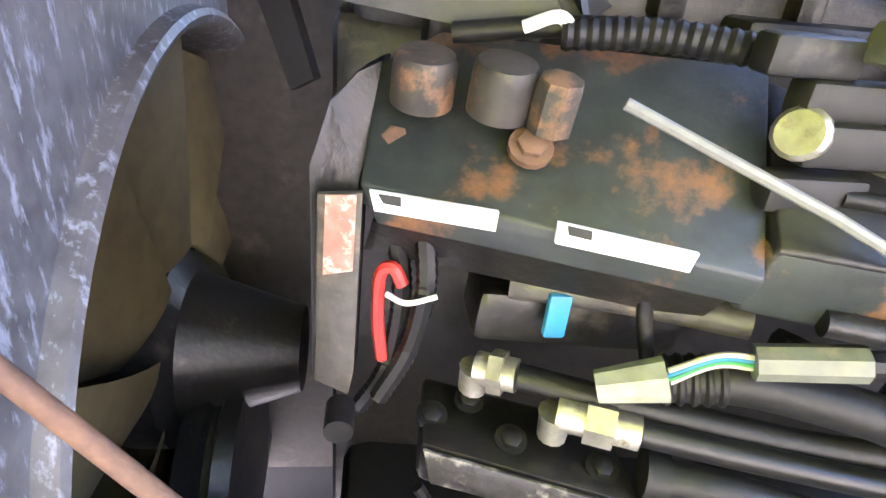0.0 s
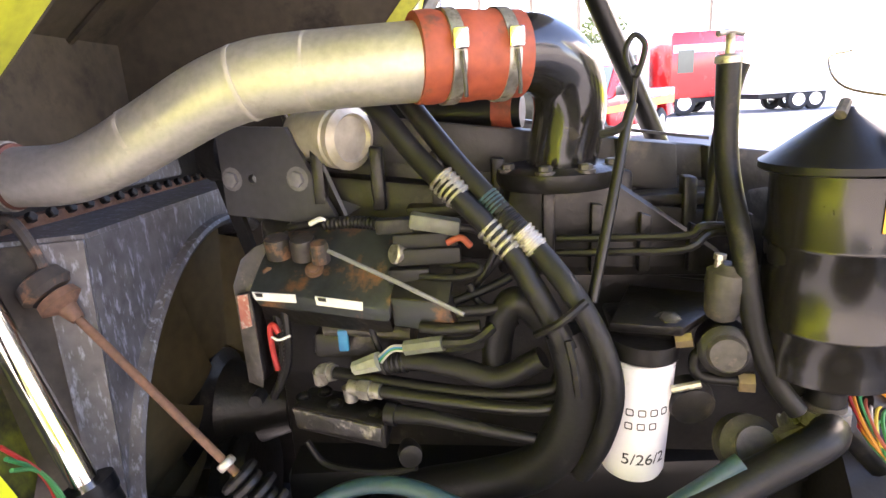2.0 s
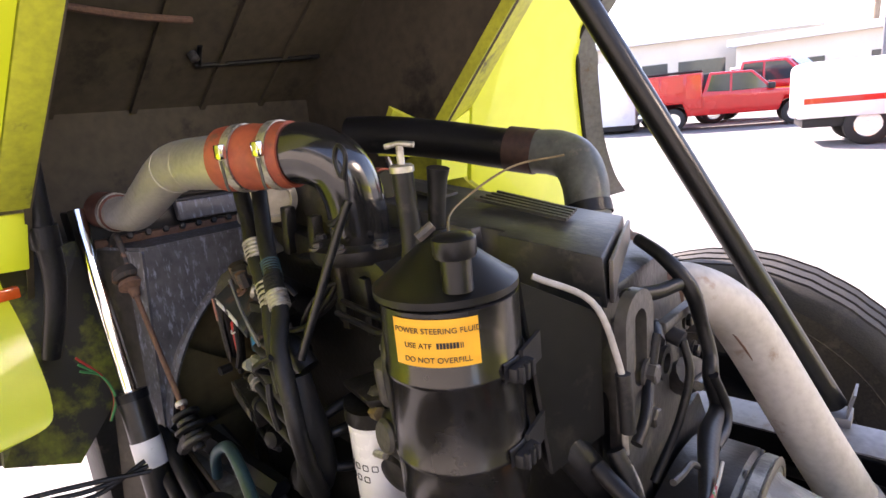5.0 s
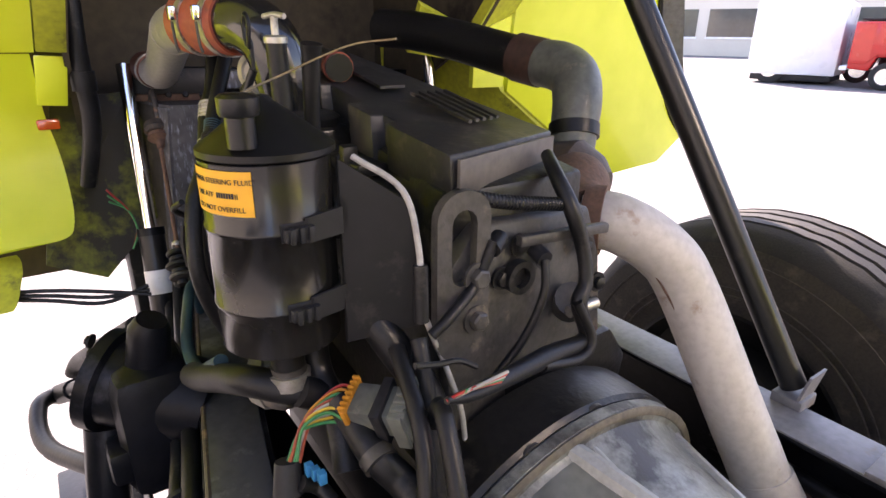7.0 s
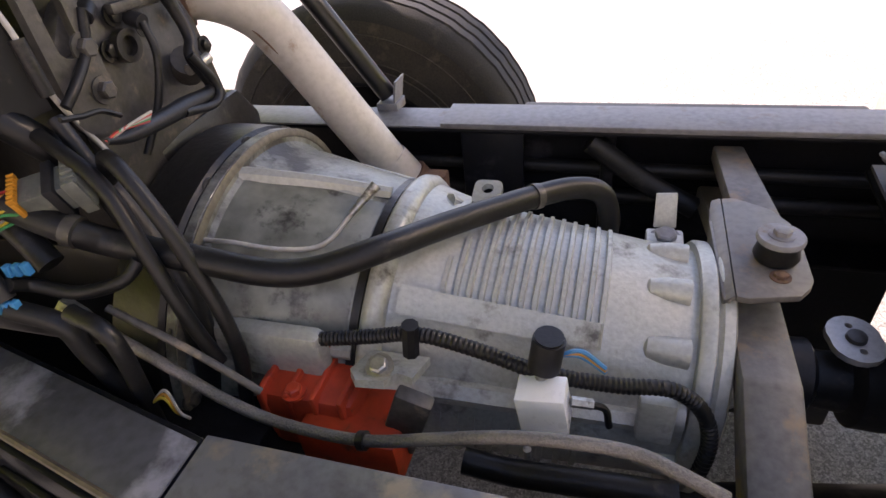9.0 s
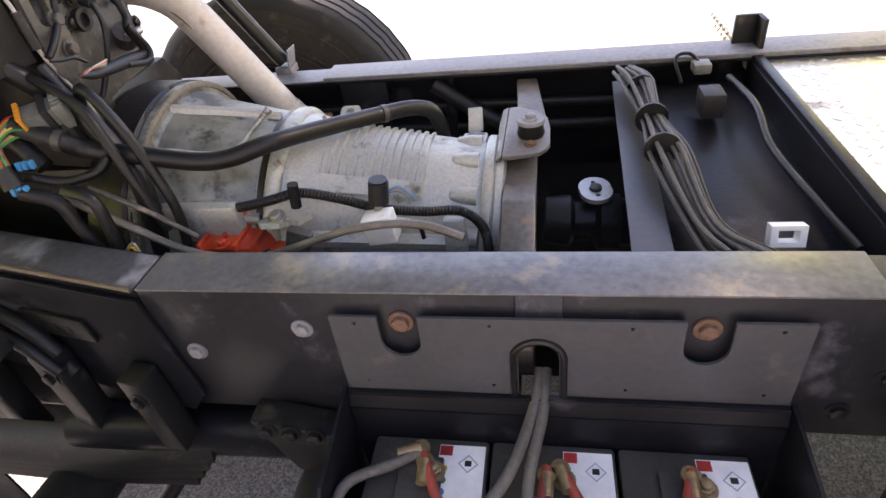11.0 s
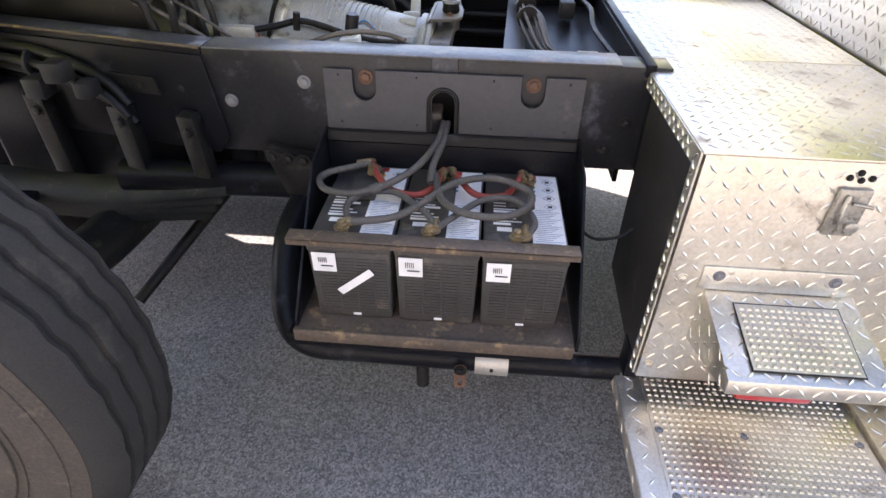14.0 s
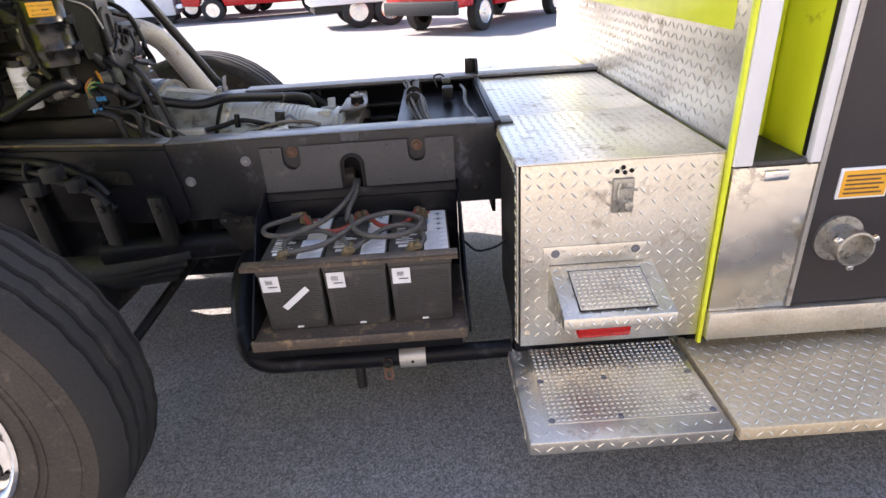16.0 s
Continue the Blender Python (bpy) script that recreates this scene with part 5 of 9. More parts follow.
# red pump below, and the flange it hangs from
pto = thing("gear_pump", "red painted power take-off pump on the gearbox side", "pump", (-0.27, 0.22, 0.75))
part("pump_body", box((-0.36, 0.19, 0.78), (-0.22, 0.27, 0.885), 0.018), "redpaint", pto)
part("pump_cover", box((-0.29, 0.16, 0.79), (-0.16, 0.25, 0.865), 0.014), "redpaint", pto)
part("mounting_boss", box((-0.34, 0.25, 0.86), (-0.27, 0.30, 0.92), 0.01), "redpaint", pto)
for i in range(4):
    part("pump_rib", box((-0.345 + i * 0.035, 0.188, 0.80), (-0.337 + i * 0.035, 0.26, 0.893), 0.003), "redpaint", pto)
part("pump_bolt", bolt((-0.30, 0.20, 0.886), (0, 0, 1), 0.010, 0.01), "redpaint", pto)

# ---- exhaust ----
exh = thing("exhaust_pipe", "weathered silver exhaust downpipe with a brown clamp", "exhaust pipe", (-0.37, 0.73, 0.86))
part("pipe", tube([(-0.615, 0.585, 1.252), (-0.575, 0.615, 1.25), (-0.535, 0.66, 1.215), (-0.505, 0.69, 1.16), (-0.425, 0.722, 1.00), (-0.385, 0.735, 0.925), (-0.362, 0.742, 0.88)], 0.0405, 28, 8), "exhaust", exh)
part("pipe_seam", tube([(-0.57, 0.575, 1.245), (-0.53, 0.625, 1.205), (-0.475, 0.668, 1.10), (-0.395, 0.694, 0.945)], 0.0018, 6, 6), "rust", exh)
part("flare", tube([(-0.376, 0.738, 0.91), (-0.366, 0.741, 0.89), (-0.347, 0.747, 0.85)], [0.042, 0.0445, 0.049], 28, 3), "exhaust", exh)
part("clamp", tube([(-0.352, 0.745, 0.86), (-0.332, 0.75, 0.83)], 0.055, 24, 1), "rust", exh, "rusty exhaust clamp")
bm = box((-0.29, 0.70, 0.85), (-0.25, 0.73, 0.90), 0.004)
bolt((-0.27, 0.70, 0.875), (0, -1, 0.2), 0.012, 0.02, bm)
part("clamp_ear", bm, "rust", exh)
part("upper_band", tube([(-0.612, 0.588, 1.253), (-0.59, 0.602, 1.253)], 0.048, 24, 1), "rust", exh)
part("manifold_elbow", tube([(-0.72, 0.68, 1.26), (-0.68, 0.64, 1.275), (-0.645, 0.60, 1.262), (-0.61, 0.585, 1.253)], [0.05, 0.052, 0.05, 0.046], 20), "rust", exh)

# ---- engine ----
eng = thing("diesel_engine", "grimy black diesel engine with a flat valve cover", "engine", (-0.9, 0.45, 0.72))
def et(x):
    return 0.155 * (-0.57 - x)


part("flywheel_housing", lathe([(-0.085, 0.25), (-0.08, 0.262), (-0.01, 0.265), (-0.004, 0.26)], T0, AX, 56), "engine", eng)
part("block", slab([(-0.565, 0.30, 0.80), (-0.565, 0.30, 1.235), (-1.25, 0.36, 1.33), (-1.25, 0.36, 0.85)], (0, 0.24, 0), bevel=0.012), "engine", eng)
part("rear_plate", slab([(-0.548, 0.315, 1.05), (-0.548, 0.315, 1.26), (-0.56, 0.36, 1.30), (-0.565, 0.54, 1.29), (-0.56, 0.565, 1.22), (-0.56, 0.59, 1.05)], (-0.03, 0, 0), bevel=0.006), "enginegrey", eng, "grey rear plate of the block")
part("head", slab([(-0.575, 0.325, 1.23), (-0.575, 0.325, 1.335), (-1.24, 0.36, 1.43), (-1.24, 0.36, 1.32)], (0.0, 0.21, 0), bevel=0.008), "engine", eng)
bm = slab([(-0.575, 0.332, 1.374), (-0.70, 0.327, 1.392), (-0.70, 0.345, 1.392), (-0.735, 0.345, 1.396), (-0.735, 0.327, 1.396), (-0.80, 0.328, 1.405), (-0.80, 0.35, 1.405), (-0.90, 0.352, 1.42), (-0.90, 0.335, 1.42), (-1.18, 0.36, 1.46), (-1.23, 0.52, 1.46), (-0.635, 0.535, 1.374)], (0.004, 0, -0.055), bevel=0.0025)
part("valve_cover", bm, "cover", eng, "flat dusty black valve cover")
part("cover_end", slab([(-0.5712, 0.338, 1.3700), (-0.6285, 0.5285, 1.3700), (-0.6285, 0.5285, 1.3235), (-0.5712, 0.338, 1.3235)], (0.0045, 0.0013, 0), bevel=0.001), mat("worn_brown_grey_cover", (0.115, 0.098, 0.082), 0.5, col2=(0.065, 0.055, 0.046), grain=90, stain=10), eng, "brown worn end face of the valve cover")
bm = bmesh.new()
for i in range(5):
    y = 0.42 + i * 0.014
    slab([(-0.66 - i * 0.004, y, 1.389), (-0.80, y + 0.004, 1.411), (-0.80, y + 0.009, 1.411), (-0.66 - i * 0.004, y + 0.005, 1.389)], (0, 0, 0.004), bm)
slab([(-0.84, 0.40, 1.416), (-0.97, 0.41, 1.435), (-0.97, 0.45, 1.435), (-0.84, 0.44, 1.416)], (0, 0, 0.004), bm)
part("cover_ribs", bm, "cover", eng)
# lifting bracket at the rear
lm = frame_of((-0.545, 0.322, 1.19), (0.05, 1, 0), (0, 0.0, 1))
part("lifting_bracket", holed(round_rect(-0.032, -0.03, 0.032, 0.158, 0.03, 6), [stadium(0.0, 0.098, 0.03, 0.082)], lm, 0.012), "enginegrey", eng, "slotted steel lifting bracket")
for z in (1.254, 1.205):
    part("bracket_bolt", bolt((-0.532, 0.338, z), (1, 0, 0), 0.011, 0.011), "enginegrey", eng)
for y, z in ((0.41, 1.27), (0.52, 1.245), (0.55, 1.19), (0.385, 1.235)):
    part("block_bolt", bolt((-0.548, y, z), (1, 0, 0), 0.009, 0.008), "engine", eng)
part("core_boss", lathe([(0, 0.02), (0.012, 0.02), (0.012, 0.012), (0.004, 0.012), (0.004, 0)], (-0.547, 0.405, 1.235), (1, 0, 0), 18), "engine", eng)
# intake horn and charge-air pipe
EF = V((-0.88, 0.282, 1.405))
horn = thing("intake_manifold", "grimy black intake horn below the charge-air elbow", "intake manifold", (-0.85, 0.3, 1.25))
bm = lathe([(-0.006, 0.062), (0, 0.066), (0.012, 0.066), (0.016, 0.06)], EF - V((0, 0, 0.035)), (0, 0, 1), 32)
part("flange", bm, "engine", horn)
part("horn_body", slab([(-0.935, 0.26, 1.375), (-0.83, 0.245, 1.375), (-0.70, 0.25, 1.28), (-0.70, 0.25, 1.255), (-0.95, 0.275, 1.26)], (0, 0.10, 0.0), bevel=0.014), "engine", horn)
part("plenum", slab([(-1.20, 0.33, 1.39), (-0.66, 0.28, 1.32), (-0.66, 0.28, 1.235), (-1.20, 0.33, 1.30)], (0.0, 0.06, 0), bevel=0.008), "engine", horn)
for i in range(4):
    part("horn_rib", slab([(-0.90 + i * 0.05, 0.258 - 0.004 * i, 1.36 - i * 0.012), (-0.888 + i * 0.05, 0.258 - 0.004 * i, 1.36 - i * 0.014), (-0.888 + i * 0.05, 0.262 - 0.004 * i, 1.27), (-0.90 + i * 0.05, 0.262 - 0.004 * i, 1.27)], (0, -0.012, 0), bevel=0.002), "engine", horn)
for a in (200, 250, 290, 340):
    part("flange_bolt", bolt(EF + V((0.058 * math.cos(radians(a)), 0.058 * math.sin(radians(a)), -0.02)), (0, 0, 1), 0.007, 0.007), "enginegrey", horn)
cap_ = thing("charge_air_pipe", "brushed aluminium charge-air pipe with red silicone sleeves", "air pipe", (-1.1, 0.22, 1.4))
PR = 0.036
pts = [(-1.465, 0.203, 1.416), (-1.42, 0.206, 1.413), (-1.37, 0.207, 1.414), (-1.325, 0.207, 1.428), (-1.272, 0.207, 1.453), (-1.218, 0.207, 1.478), (-1.172, 0.206, 1.491), (-1.120, 0.204, 1.495), (-1.016, 0.202, 1.497), (-0.99, 0.208, 1.498)]
part("pipe", tube(pts, [PR * 0.82, PR * 0.83, PR * 0.84, PR * 0.86, PR * 0.9, PR * 0.95, PR, PR, PR, PR], 32, 6), "alu", cap_)
for p, q in (((-1.185, 0.206, 1.488), (-1.181, 0.206, 1.489)), ((-1.12, 0.204, 1.495), (-1.117, 0.204, 1.495))):
    part("pipe_weld", tube([p, q], PR + 0.0003, 32, 1), "exhaust", cap_)
part("weld_burn", tube([(-1.296, 0.207, 1.442), (-1.2925, 0.207, 1.4435)], PR * 0.9 - 0.0004, 28, 1), "exhaust", cap_, "browned weld seam")
# Darker than the red sleeve: the shade there is put into its colour.
part("left_sleeve", tube([(-1.485, 0.202, 1.418), (-1.425, 0.206, 1.4135)], [PR * 0.92] * 2, 28, 1), mat("shaded_brown_rubber", (0.15, 0.050, 0.030), 0.65, col2=(0.07, 0.028, 0.019), grain=110, stain=18), cap_, "reddish-brown rubber sleeve, darkened in colour for deep shade")
part("left_clamp", tube([(-1.438, 0.205, 1.4145), (-1.429, 0.206, 1.414)], PR * 0.92 + 0.002, 28, 1), "zinc", cap_)
e = [V((-1.022, 0.199, 1.5)), V((-0.99, 0.208, 1.5)), V((-0.925, 0.234, 1.5))]
rs = [(e[0].lerp(e[2], k / 12), PR + 0.0045 + (0.0012 if k % 4 in (1, 2) else 0)) for k in range(13)]
part("red_sleeve", tube([p for p, _ in rs], [r for _, r in rs], 32, 1), "silicone", cap_, "red silicone sleeve")
for k, c in (("a", V((-0.993, 0.209, 1.5))), ("b", V((-0.944, 0.228, 1.5)))):
    d = (e[2] - e[0]).normalized()
    cl = part("hose_clamp", tube([c - d * 0.006, c + d * 0.006], PR + 0.0072, 32, 1), "zinc", cap_, "steel band clamp")
    side = V((d.y, -d.x, 0)).normalized()
    bm = box((-0.007, -0.005, -0.009), (0.007, 0.005, 0.009), 0.0025, m=Matrix.Translation(c + side * (PR + 0.009) + V((0, 0, 0.012))))
    part("clamp_screw", bm, "chrome", cl)
    part("clamp_tail", tube([c + side * (PR + 0.010) + V((0, 0, 0.002)), c + side * (PR + 0.009) + V((0.002, 0, -0.026)), c + side * (PR + 0.006) + V((0.003, 0, -0.036))], 0.0019, 8, 4), "enginegrey", cl)
part("black_elbow", tube([(-0.935, 0.231, 1.5), (-0.905, 0.243, 1.499), (-0.878, 0.258, 1.482), (-0.868, 0.268, 1.45), (-0.872, 0.276, 1.41), (-0.876, 0.279, 1.385)], 0.0375, 28, 8), mat("gloss_black_elbow_paint", (0.014, 0.0135, 0.013), 0.16, col2=(0.009, 0.009, 0.009), grain=40, stain=9, bump=0.03, coat=0.5, dirt=(0.035, 0.03, 0.025), dirt_at=0.66), cap_, "gloss black elbow")

# ---- air intake duct on the far side ----
duct = thing("air_duct", "grey rubber air duct with an elbow down to the turbocharger", "air duct", (-0.75, 0.7, 1.3))
part("long_hose", tube([(-1.30, 0.66, 1.50), (-1.22, 0.69, 1.495), (-1.10, 0.73, 1.475), (-0.98, 0.755, 1.452), (-0.90, 0.77, 1.44)], 0.040, 24), "rubber", duct)
part("elbow", tube([(-0.91, 0.768, 1.441), (-0.86, 0.775, 1.436), (-0.822, 0.772, 1.42), (-0.797, 0.757, 1.385), (-0.785, 0.742, 1.34), (-0.772, 0.725, 1.29)], [0.041, 0.043, 0.043, 0.042, 0.040, 0.038], 26), "plastic_grey", duct, "grey moulded elbow")
part("duct_band", tube([(-0.787, 0.744, 1.346), (-0.780, 0.738, 1.326)], 0.043, 24, 1), "rubber", duct)
part("sleeve", tube([(-0.955, 0.76, 1.449), (-0.90, 0.77, 1.44)], 0.044, 24, 1), mat("dull_brown_rubber", (0.07, 0.035, 0.025), 0.6, col2=(0.035, 0.02, 0.016), grain=110, stain=18), duct)
part("turbo", lathe([(-0.05, 0.03), (-0.04, 0.06), (0.0, 0.075), (0.04, 0.06), (0.06, 0.04)], (-0.74, 0.69, 1.26), (0.5, 0.2, -0.1), 24), mat("heat_browned_iron", (0.075, 0.050, 0.038), 0.6, col2=(0.035, 0.026, 0.022), grain=120, stain=20, bump=0.4), duct)

# ---- steering fluid reservoir ----
RC = V((-0.643, 0.166, 0))
RR = 0.061
res = thing("steering_reservoir", "gloss black steering fluid canister with an orange label", "reservoir", (RC.x, RC.y, 1.165))
prof = [(0.0, 0.03), (0.001, 0.052), (0.006, 0.060), (0.020, RR - 0.001), (0.05, RR), (0.052, RR + 0.0015), (0.055, RR + 0.0015), (0.057, RR), (0.128, RR), (0.130, RR + 0.0015), (0.134, RR + 0.0015), (0.136, RR), (0.195, RR), (0.196, RR - 0.004), (0.1965, 0.0)]
part("can", lathe(prof, (RC.x, RC.y, 1.188), (0, 0, 1), 56), "canblack", res)
part("lid", lathe([(0.195, RR), (0.197, RR + 0.0035), (0.203, RR + 0.0035), (0.206, RR - 0.001), (0.211, RR - 0.008), (0.232, 0.026), (0.243, 0.010), (0.248, 0.006), (0.249, 0.0)], (RC.x - 0.006, RC.y + 0.004, 1.188), (0, 0, 1), 56), "lidblack", res, "satin black conical lid")
part("filler_cap", lathe([(0, 0.0125), (0.026, 0.0125), (0.027, 0.016), (0.030, 0.0175), (0.042, 0.0175), (0.045, 0.014), (0.046, 0)], (RC.x + 0.036, RC.y - 0.03, 1.397), (0, 0, 1), 28), "black", res, "black filler cap")
part("outlet", tube([(RC.x + 0.005, RC.y, 1.19), (RC.x + 0.005, RC.y, 1.15)], 0.018, 16, 1), "rubber", res)
bm = bmesh.new()
ang = [radians(a) for a in np.linspace(-98, -30, 18)]
lo_ = [bm.verts.new((RC.x + (RR + 0.0012) * math.cos(a), RC.y + (RR + 0.0012) * math.sin(a), 1.339)) for a in ang]
hi_ = [bm.verts.new((RC.x + (RR + 0.0012) * math.cos(a), RC.y + (RR + 0.0012) * math.sin(a), 1.379)) for a in ang]
for k in range(len(ang) - 1):
    bm.faces.new((lo_[k], lo_[k + 1], hi_[k + 1], hi_[k]))
lab = part("warning_label", bm, "label", res, "orange warning label with black capitals")


def wrap_text(words, z, size, a0):
    """Letters laid round the can, starting at the angle a0."""
    o = text("label_line", words, Matrix.Identity(4), size, "ink", lab, 0.0002)
    for v in o.data.vertices:
        a = radians(a0) + v.co.x / RR
        r = RR + 0.0016 + v.co.z
        v.co = V((RC.x + r * math.cos(a), RC.y + r * math.sin(a), z + v.co.y))


wrap_text("POWER STEERING FLUID", 1.3675, 0.0065, -96)
wrap_text("USE ATF", 1.355, 0.0065, -88)
wrap_text("II", 1.355, 0.0065, -45)
wrap_text("DO NOT OVERFILL", 1.343, 0.0065, -89)
bm = bmesh.new()
for k in range(7):
    a = radians(-62 + k * 2.4)
    v = [bm.verts.new((RC.x + (RR + 0.0018) * math.cos(q), RC.y + (RR + 0.0018) * math.sin(q), z)) for q, z in ((a, 1.355), (a + radians(1.9), 1.355), (a + radians(1.9), 1.360), (a, 1.360))]
    bm.faces.new(v)
part("label_bar", bm, "ink", lab)
for z in (1.322, 1.243):
    st = part("strap", lathe([(-0.009, RR + 0.001), (-0.008, RR + 0.0022), (0.008, RR + 0.0022), (0.009, RR + 0.001)], (RC.x, RC.y, z), (0, 0, 1), 40, arc=150, ref=(0.95, -0.2, 0)), "plasticdark", res, "black strap round the canister")
    bm = box((-0.02, -0.006, -0.009), (0.02, 0.006, 0.009), 0.003, m=Matrix.Translation((RC.x + 0.0685, RC.y + 0.002, z)) @ Matrix.Rotation(radians(92), 4, 'Z') @ Matrix.Scale(0.72, 4))
    for q in (-0.012, 0.0, 0.012):
        box((q - 0.003, -0.011, -0.010), (q + 0.003, -0.004, 0.010), 0.001, m=Matrix.Translation((RC.x + 0.0685, RC.y + 0.002, z)) @ Matrix.Rotation(radians(92), 4, 'Z') @ Matrix.Scale(0.72, 4), bm=bm)
    part("strap_buckle", bm, "plasticdark", st)
    part("strap_arm", slab([(RC.x + 0.062, RC.y + 0.01, z + 0.012), (-0.585, 0.212, z + 0.016), (-0.585, 0.212, z - 0.010), (RC.x + 0.062, RC.y + 0.01, z - 0.012)], (0.003, 0.002, 0)), "plasticdark", st)
shield = thing("mounting_sheet", "bent black sheet-metal bracket beside the canister", "bracket", (-0.57, 0.23, 1.19))
part("sheet", slab([(-0.607, 0.222, 1.378), (-0.574, 0.208, 1.199), (-0.558, 0.287, 1.203), (-0.552, 0.272, 1.335), (-0.556, 0.262, 1.345)], (-0.004, 0.002, 0)), "lidblack", shield)
part("sheet_edge", slab([(-0.608, 0.221, 1.380), (-0.576, 0.207, 1.199), (-0.586, 0.214, 1.199), (-0.618, 0.228, 1.380)], (0.003, 0.001, 0)), "black", shield)

# ---- radiator, shroud and fan ----
rad = thing("radiator", "dark radiator with a scuffed grey fan shroud", "radiator", (-1.5, 0.5, 0.7))
SY, SZ, SR = 0.51, 0.975, 0.318
part("core", box((-1.60, 0.10, 0.62), (-1.50, 0.95, 1.33), 0.01), "dusty", rad)
part("shroud_face", holed([(0.155, 0.64), (0.90, 0.64), (0.90, 1.33), (0.215, 1.345)], [circle(SY, SZ, SR, 40)], Matrix(((0, 0, 1, -1.385), (1, 0, 0, 0), (0, 1, 0, 0), (0, 0, 0, 1))), 0.008), "shroud", rad, "scuffed grey shroud with pale scratches")
part("shroud_side", slab([(-1.378, 0.155, 0.64), (-1.378, 0.215, 1.345), (-1.420, 0.203, 1.345), (-1.392, 0.149, 0.64)], (0.002, -0.006, 0)), "shroud", rad)
part("shroud_rear_side", slab([(-1.3925, 0.149, 0.64), (-1.4205, 0.203, 1.345), (-1.52, 0.175, 1.345), (-1.50, 0.10, 0.64)], (0.002, -0.003, 0)), "grimy_side", rad, "brown grimy side of the shroud")
part("shroud_top", slab([(-1.378, 0.215, 1.345), (-1.378, 0.90, 1.33), (-1.52, 0.90, 1.33), (-1.52, 0.175, 1.345)], (0, 0, 0.005)), "shroud", rad)
part("shroud_ring", lathe([(-0.075, SR - 0.012), (-0.02, SR - 0.010), (0.004, SR - 0.007), (0.013, SR - 0.002), (0.016, SR + 0.004), (0.013, SR + 0.009), (0.0, SR + 0.011)], (-1.378, SY, SZ), (1, 0, 0), 72, caps=False), "shroud", rad, "rolled lip round the fan opening")
part("shroud_back", lathe([(-0.085, SR - 0.012), (-0.080, SR - 0.013)], (-1.378, SY, SZ), (1, 0, 0), 48), "fan", rad, "dusty brown radiator face behind the fan")
fan = thing("engine_fan", "dusty brown engine fan inside its shroud", "fan", (-1.42, SY, SZ))
part("hub", lathe([(-0.03, 0.06), (-0.025, 0.100), (0.012, 0.100), (0.024, 0.080), (0.045, 0.072), (0.13, 0.045)], (-1.42, SY, SZ), (1, 0, 0), 32), "engine", fan, "black viscous fan hub")
for k in range(11):
    a = 2 * math.pi * k / 11 + 0.2
    m = Matrix.Translation((-1.412, SY, SZ)) @ Matrix.Rotation(a, 4, 'X')
    bm = bmesh.new()
    rows_ = []
    for i in range(7):
        rr = 0.105 + (SR - 0.022 - 0.105) * i / 6
        half, tw = 0.040 + 0.055 * i / 6, radians(30 - 16 * i / 6)
        rows_.append([bm.verts.new((half * q * math.sin(tw) * 0.8 + 0.006 * (1 - q * q), half * q * math.cos(tw) + 0.02 * (i / 6) ** 2, rr)) for q in (-1, -0.5, 0, 0.5, 1)])
    for p, q in zip(rows_, rows_[1:]):
        for j in range(4):
            bm.faces.new((p[j], p[j + 1], q[j + 1], q[j]))
    bmesh.ops.solidify(bm, geom=bm.faces[:], thickness=0.004)
    bmesh.ops.recalc_face_normals(bm, faces=bm.faces[:])
    bmesh.ops.transform(bm, matrix=m, verts=bm.verts[:])
    part("blade", bm, "fan", fan)
part("tank_strip", slab([(-1.49, 0.15, 1.36), (-1.49, 0.92, 1.335), (-1.50, 0.92, 1.395), (-1.50, 0.15, 1.42)], (-0.05, 0, 0), bevel=0.004), "dusty", rad)
part("tank_flange", slab([(-1.475, 0.15, 1.352), (-1.475, 0.92, 1.328), (-1.475, 0.92, 1.342), (-1.475, 0.15, 1.366)], (-0.03, 0, 0), bevel=0.002), "rust", rad, "rusty radiator tank flange")
for k in range(22):
    y = 0.165 + k * 0.034
    part("tank_bolt", bolt((-1.474, y, 1.364 - 0.031 * (y - 0.15)), (1, -0.1, 0.4), 0.0065, 0.008, washer=False), "dusty", rad)
part("foam_strip", slab([(-1.485, 0.33, 1.37), (-1.485, 0.62, 1.36), (-1.49, 0.62, 1.40), (-1.49, 0.33, 1.41)], (0.02, 0, 0), bevel=0.006), "shroud", rad, "crumbling foam strip")
# front frame parts under the cab
part("side_beam", tube([(-1.50, 0.20, 1.02), (-1.30, 0.21, 1.0), (-1.08, 0.22, 0.97)], [0.02, 0.024, 0.02], 6, 3), "frame", chassis)

part("perforated_bracket", holed([(0, 0), (0.16, -0.02), (0.19, 0.12), (0.10, 0.20), (0.02, 0.16)], [circle(0.05, 0.05, 0.012, 10), circle(0.10, 0.06, 0.014, 10), circle(0.12, 0.12, 0.012, 10)], frame_of((-1.61, 0.19, 0.82), (1, 0.1, 0), (0, 0, 1)), 0.008), "frame", chassis)
part("front_cross", box((-1.75, 0.14, 0.60), (-1.62, 0.97, 0.95), 0.02), "frame", chassis)
part("oil_pan", box((-1.18, 0.32, 0.60), (-0.62, 0.58, 0.82), 0.03), "lidblack", eng)
# Added sheet, no engine part: its brown stands in for the fan disc.
part("fan_stand_in", box((-1.46, 0.66, 0.62), (-1.20, 0.68, 1.32), 0.004), "grimy_side", eng)
part("crank_pulley", lathe([(0, 0.10), (0.02, 0.105), (0.024, 0.095), (0.03, 0.095), (0.034, 0.105), (0.05, 0.10), (0.052, 0.04)], (-1.39, 0.45, 0.86), (1, 0, 0), 32), "engine", eng)
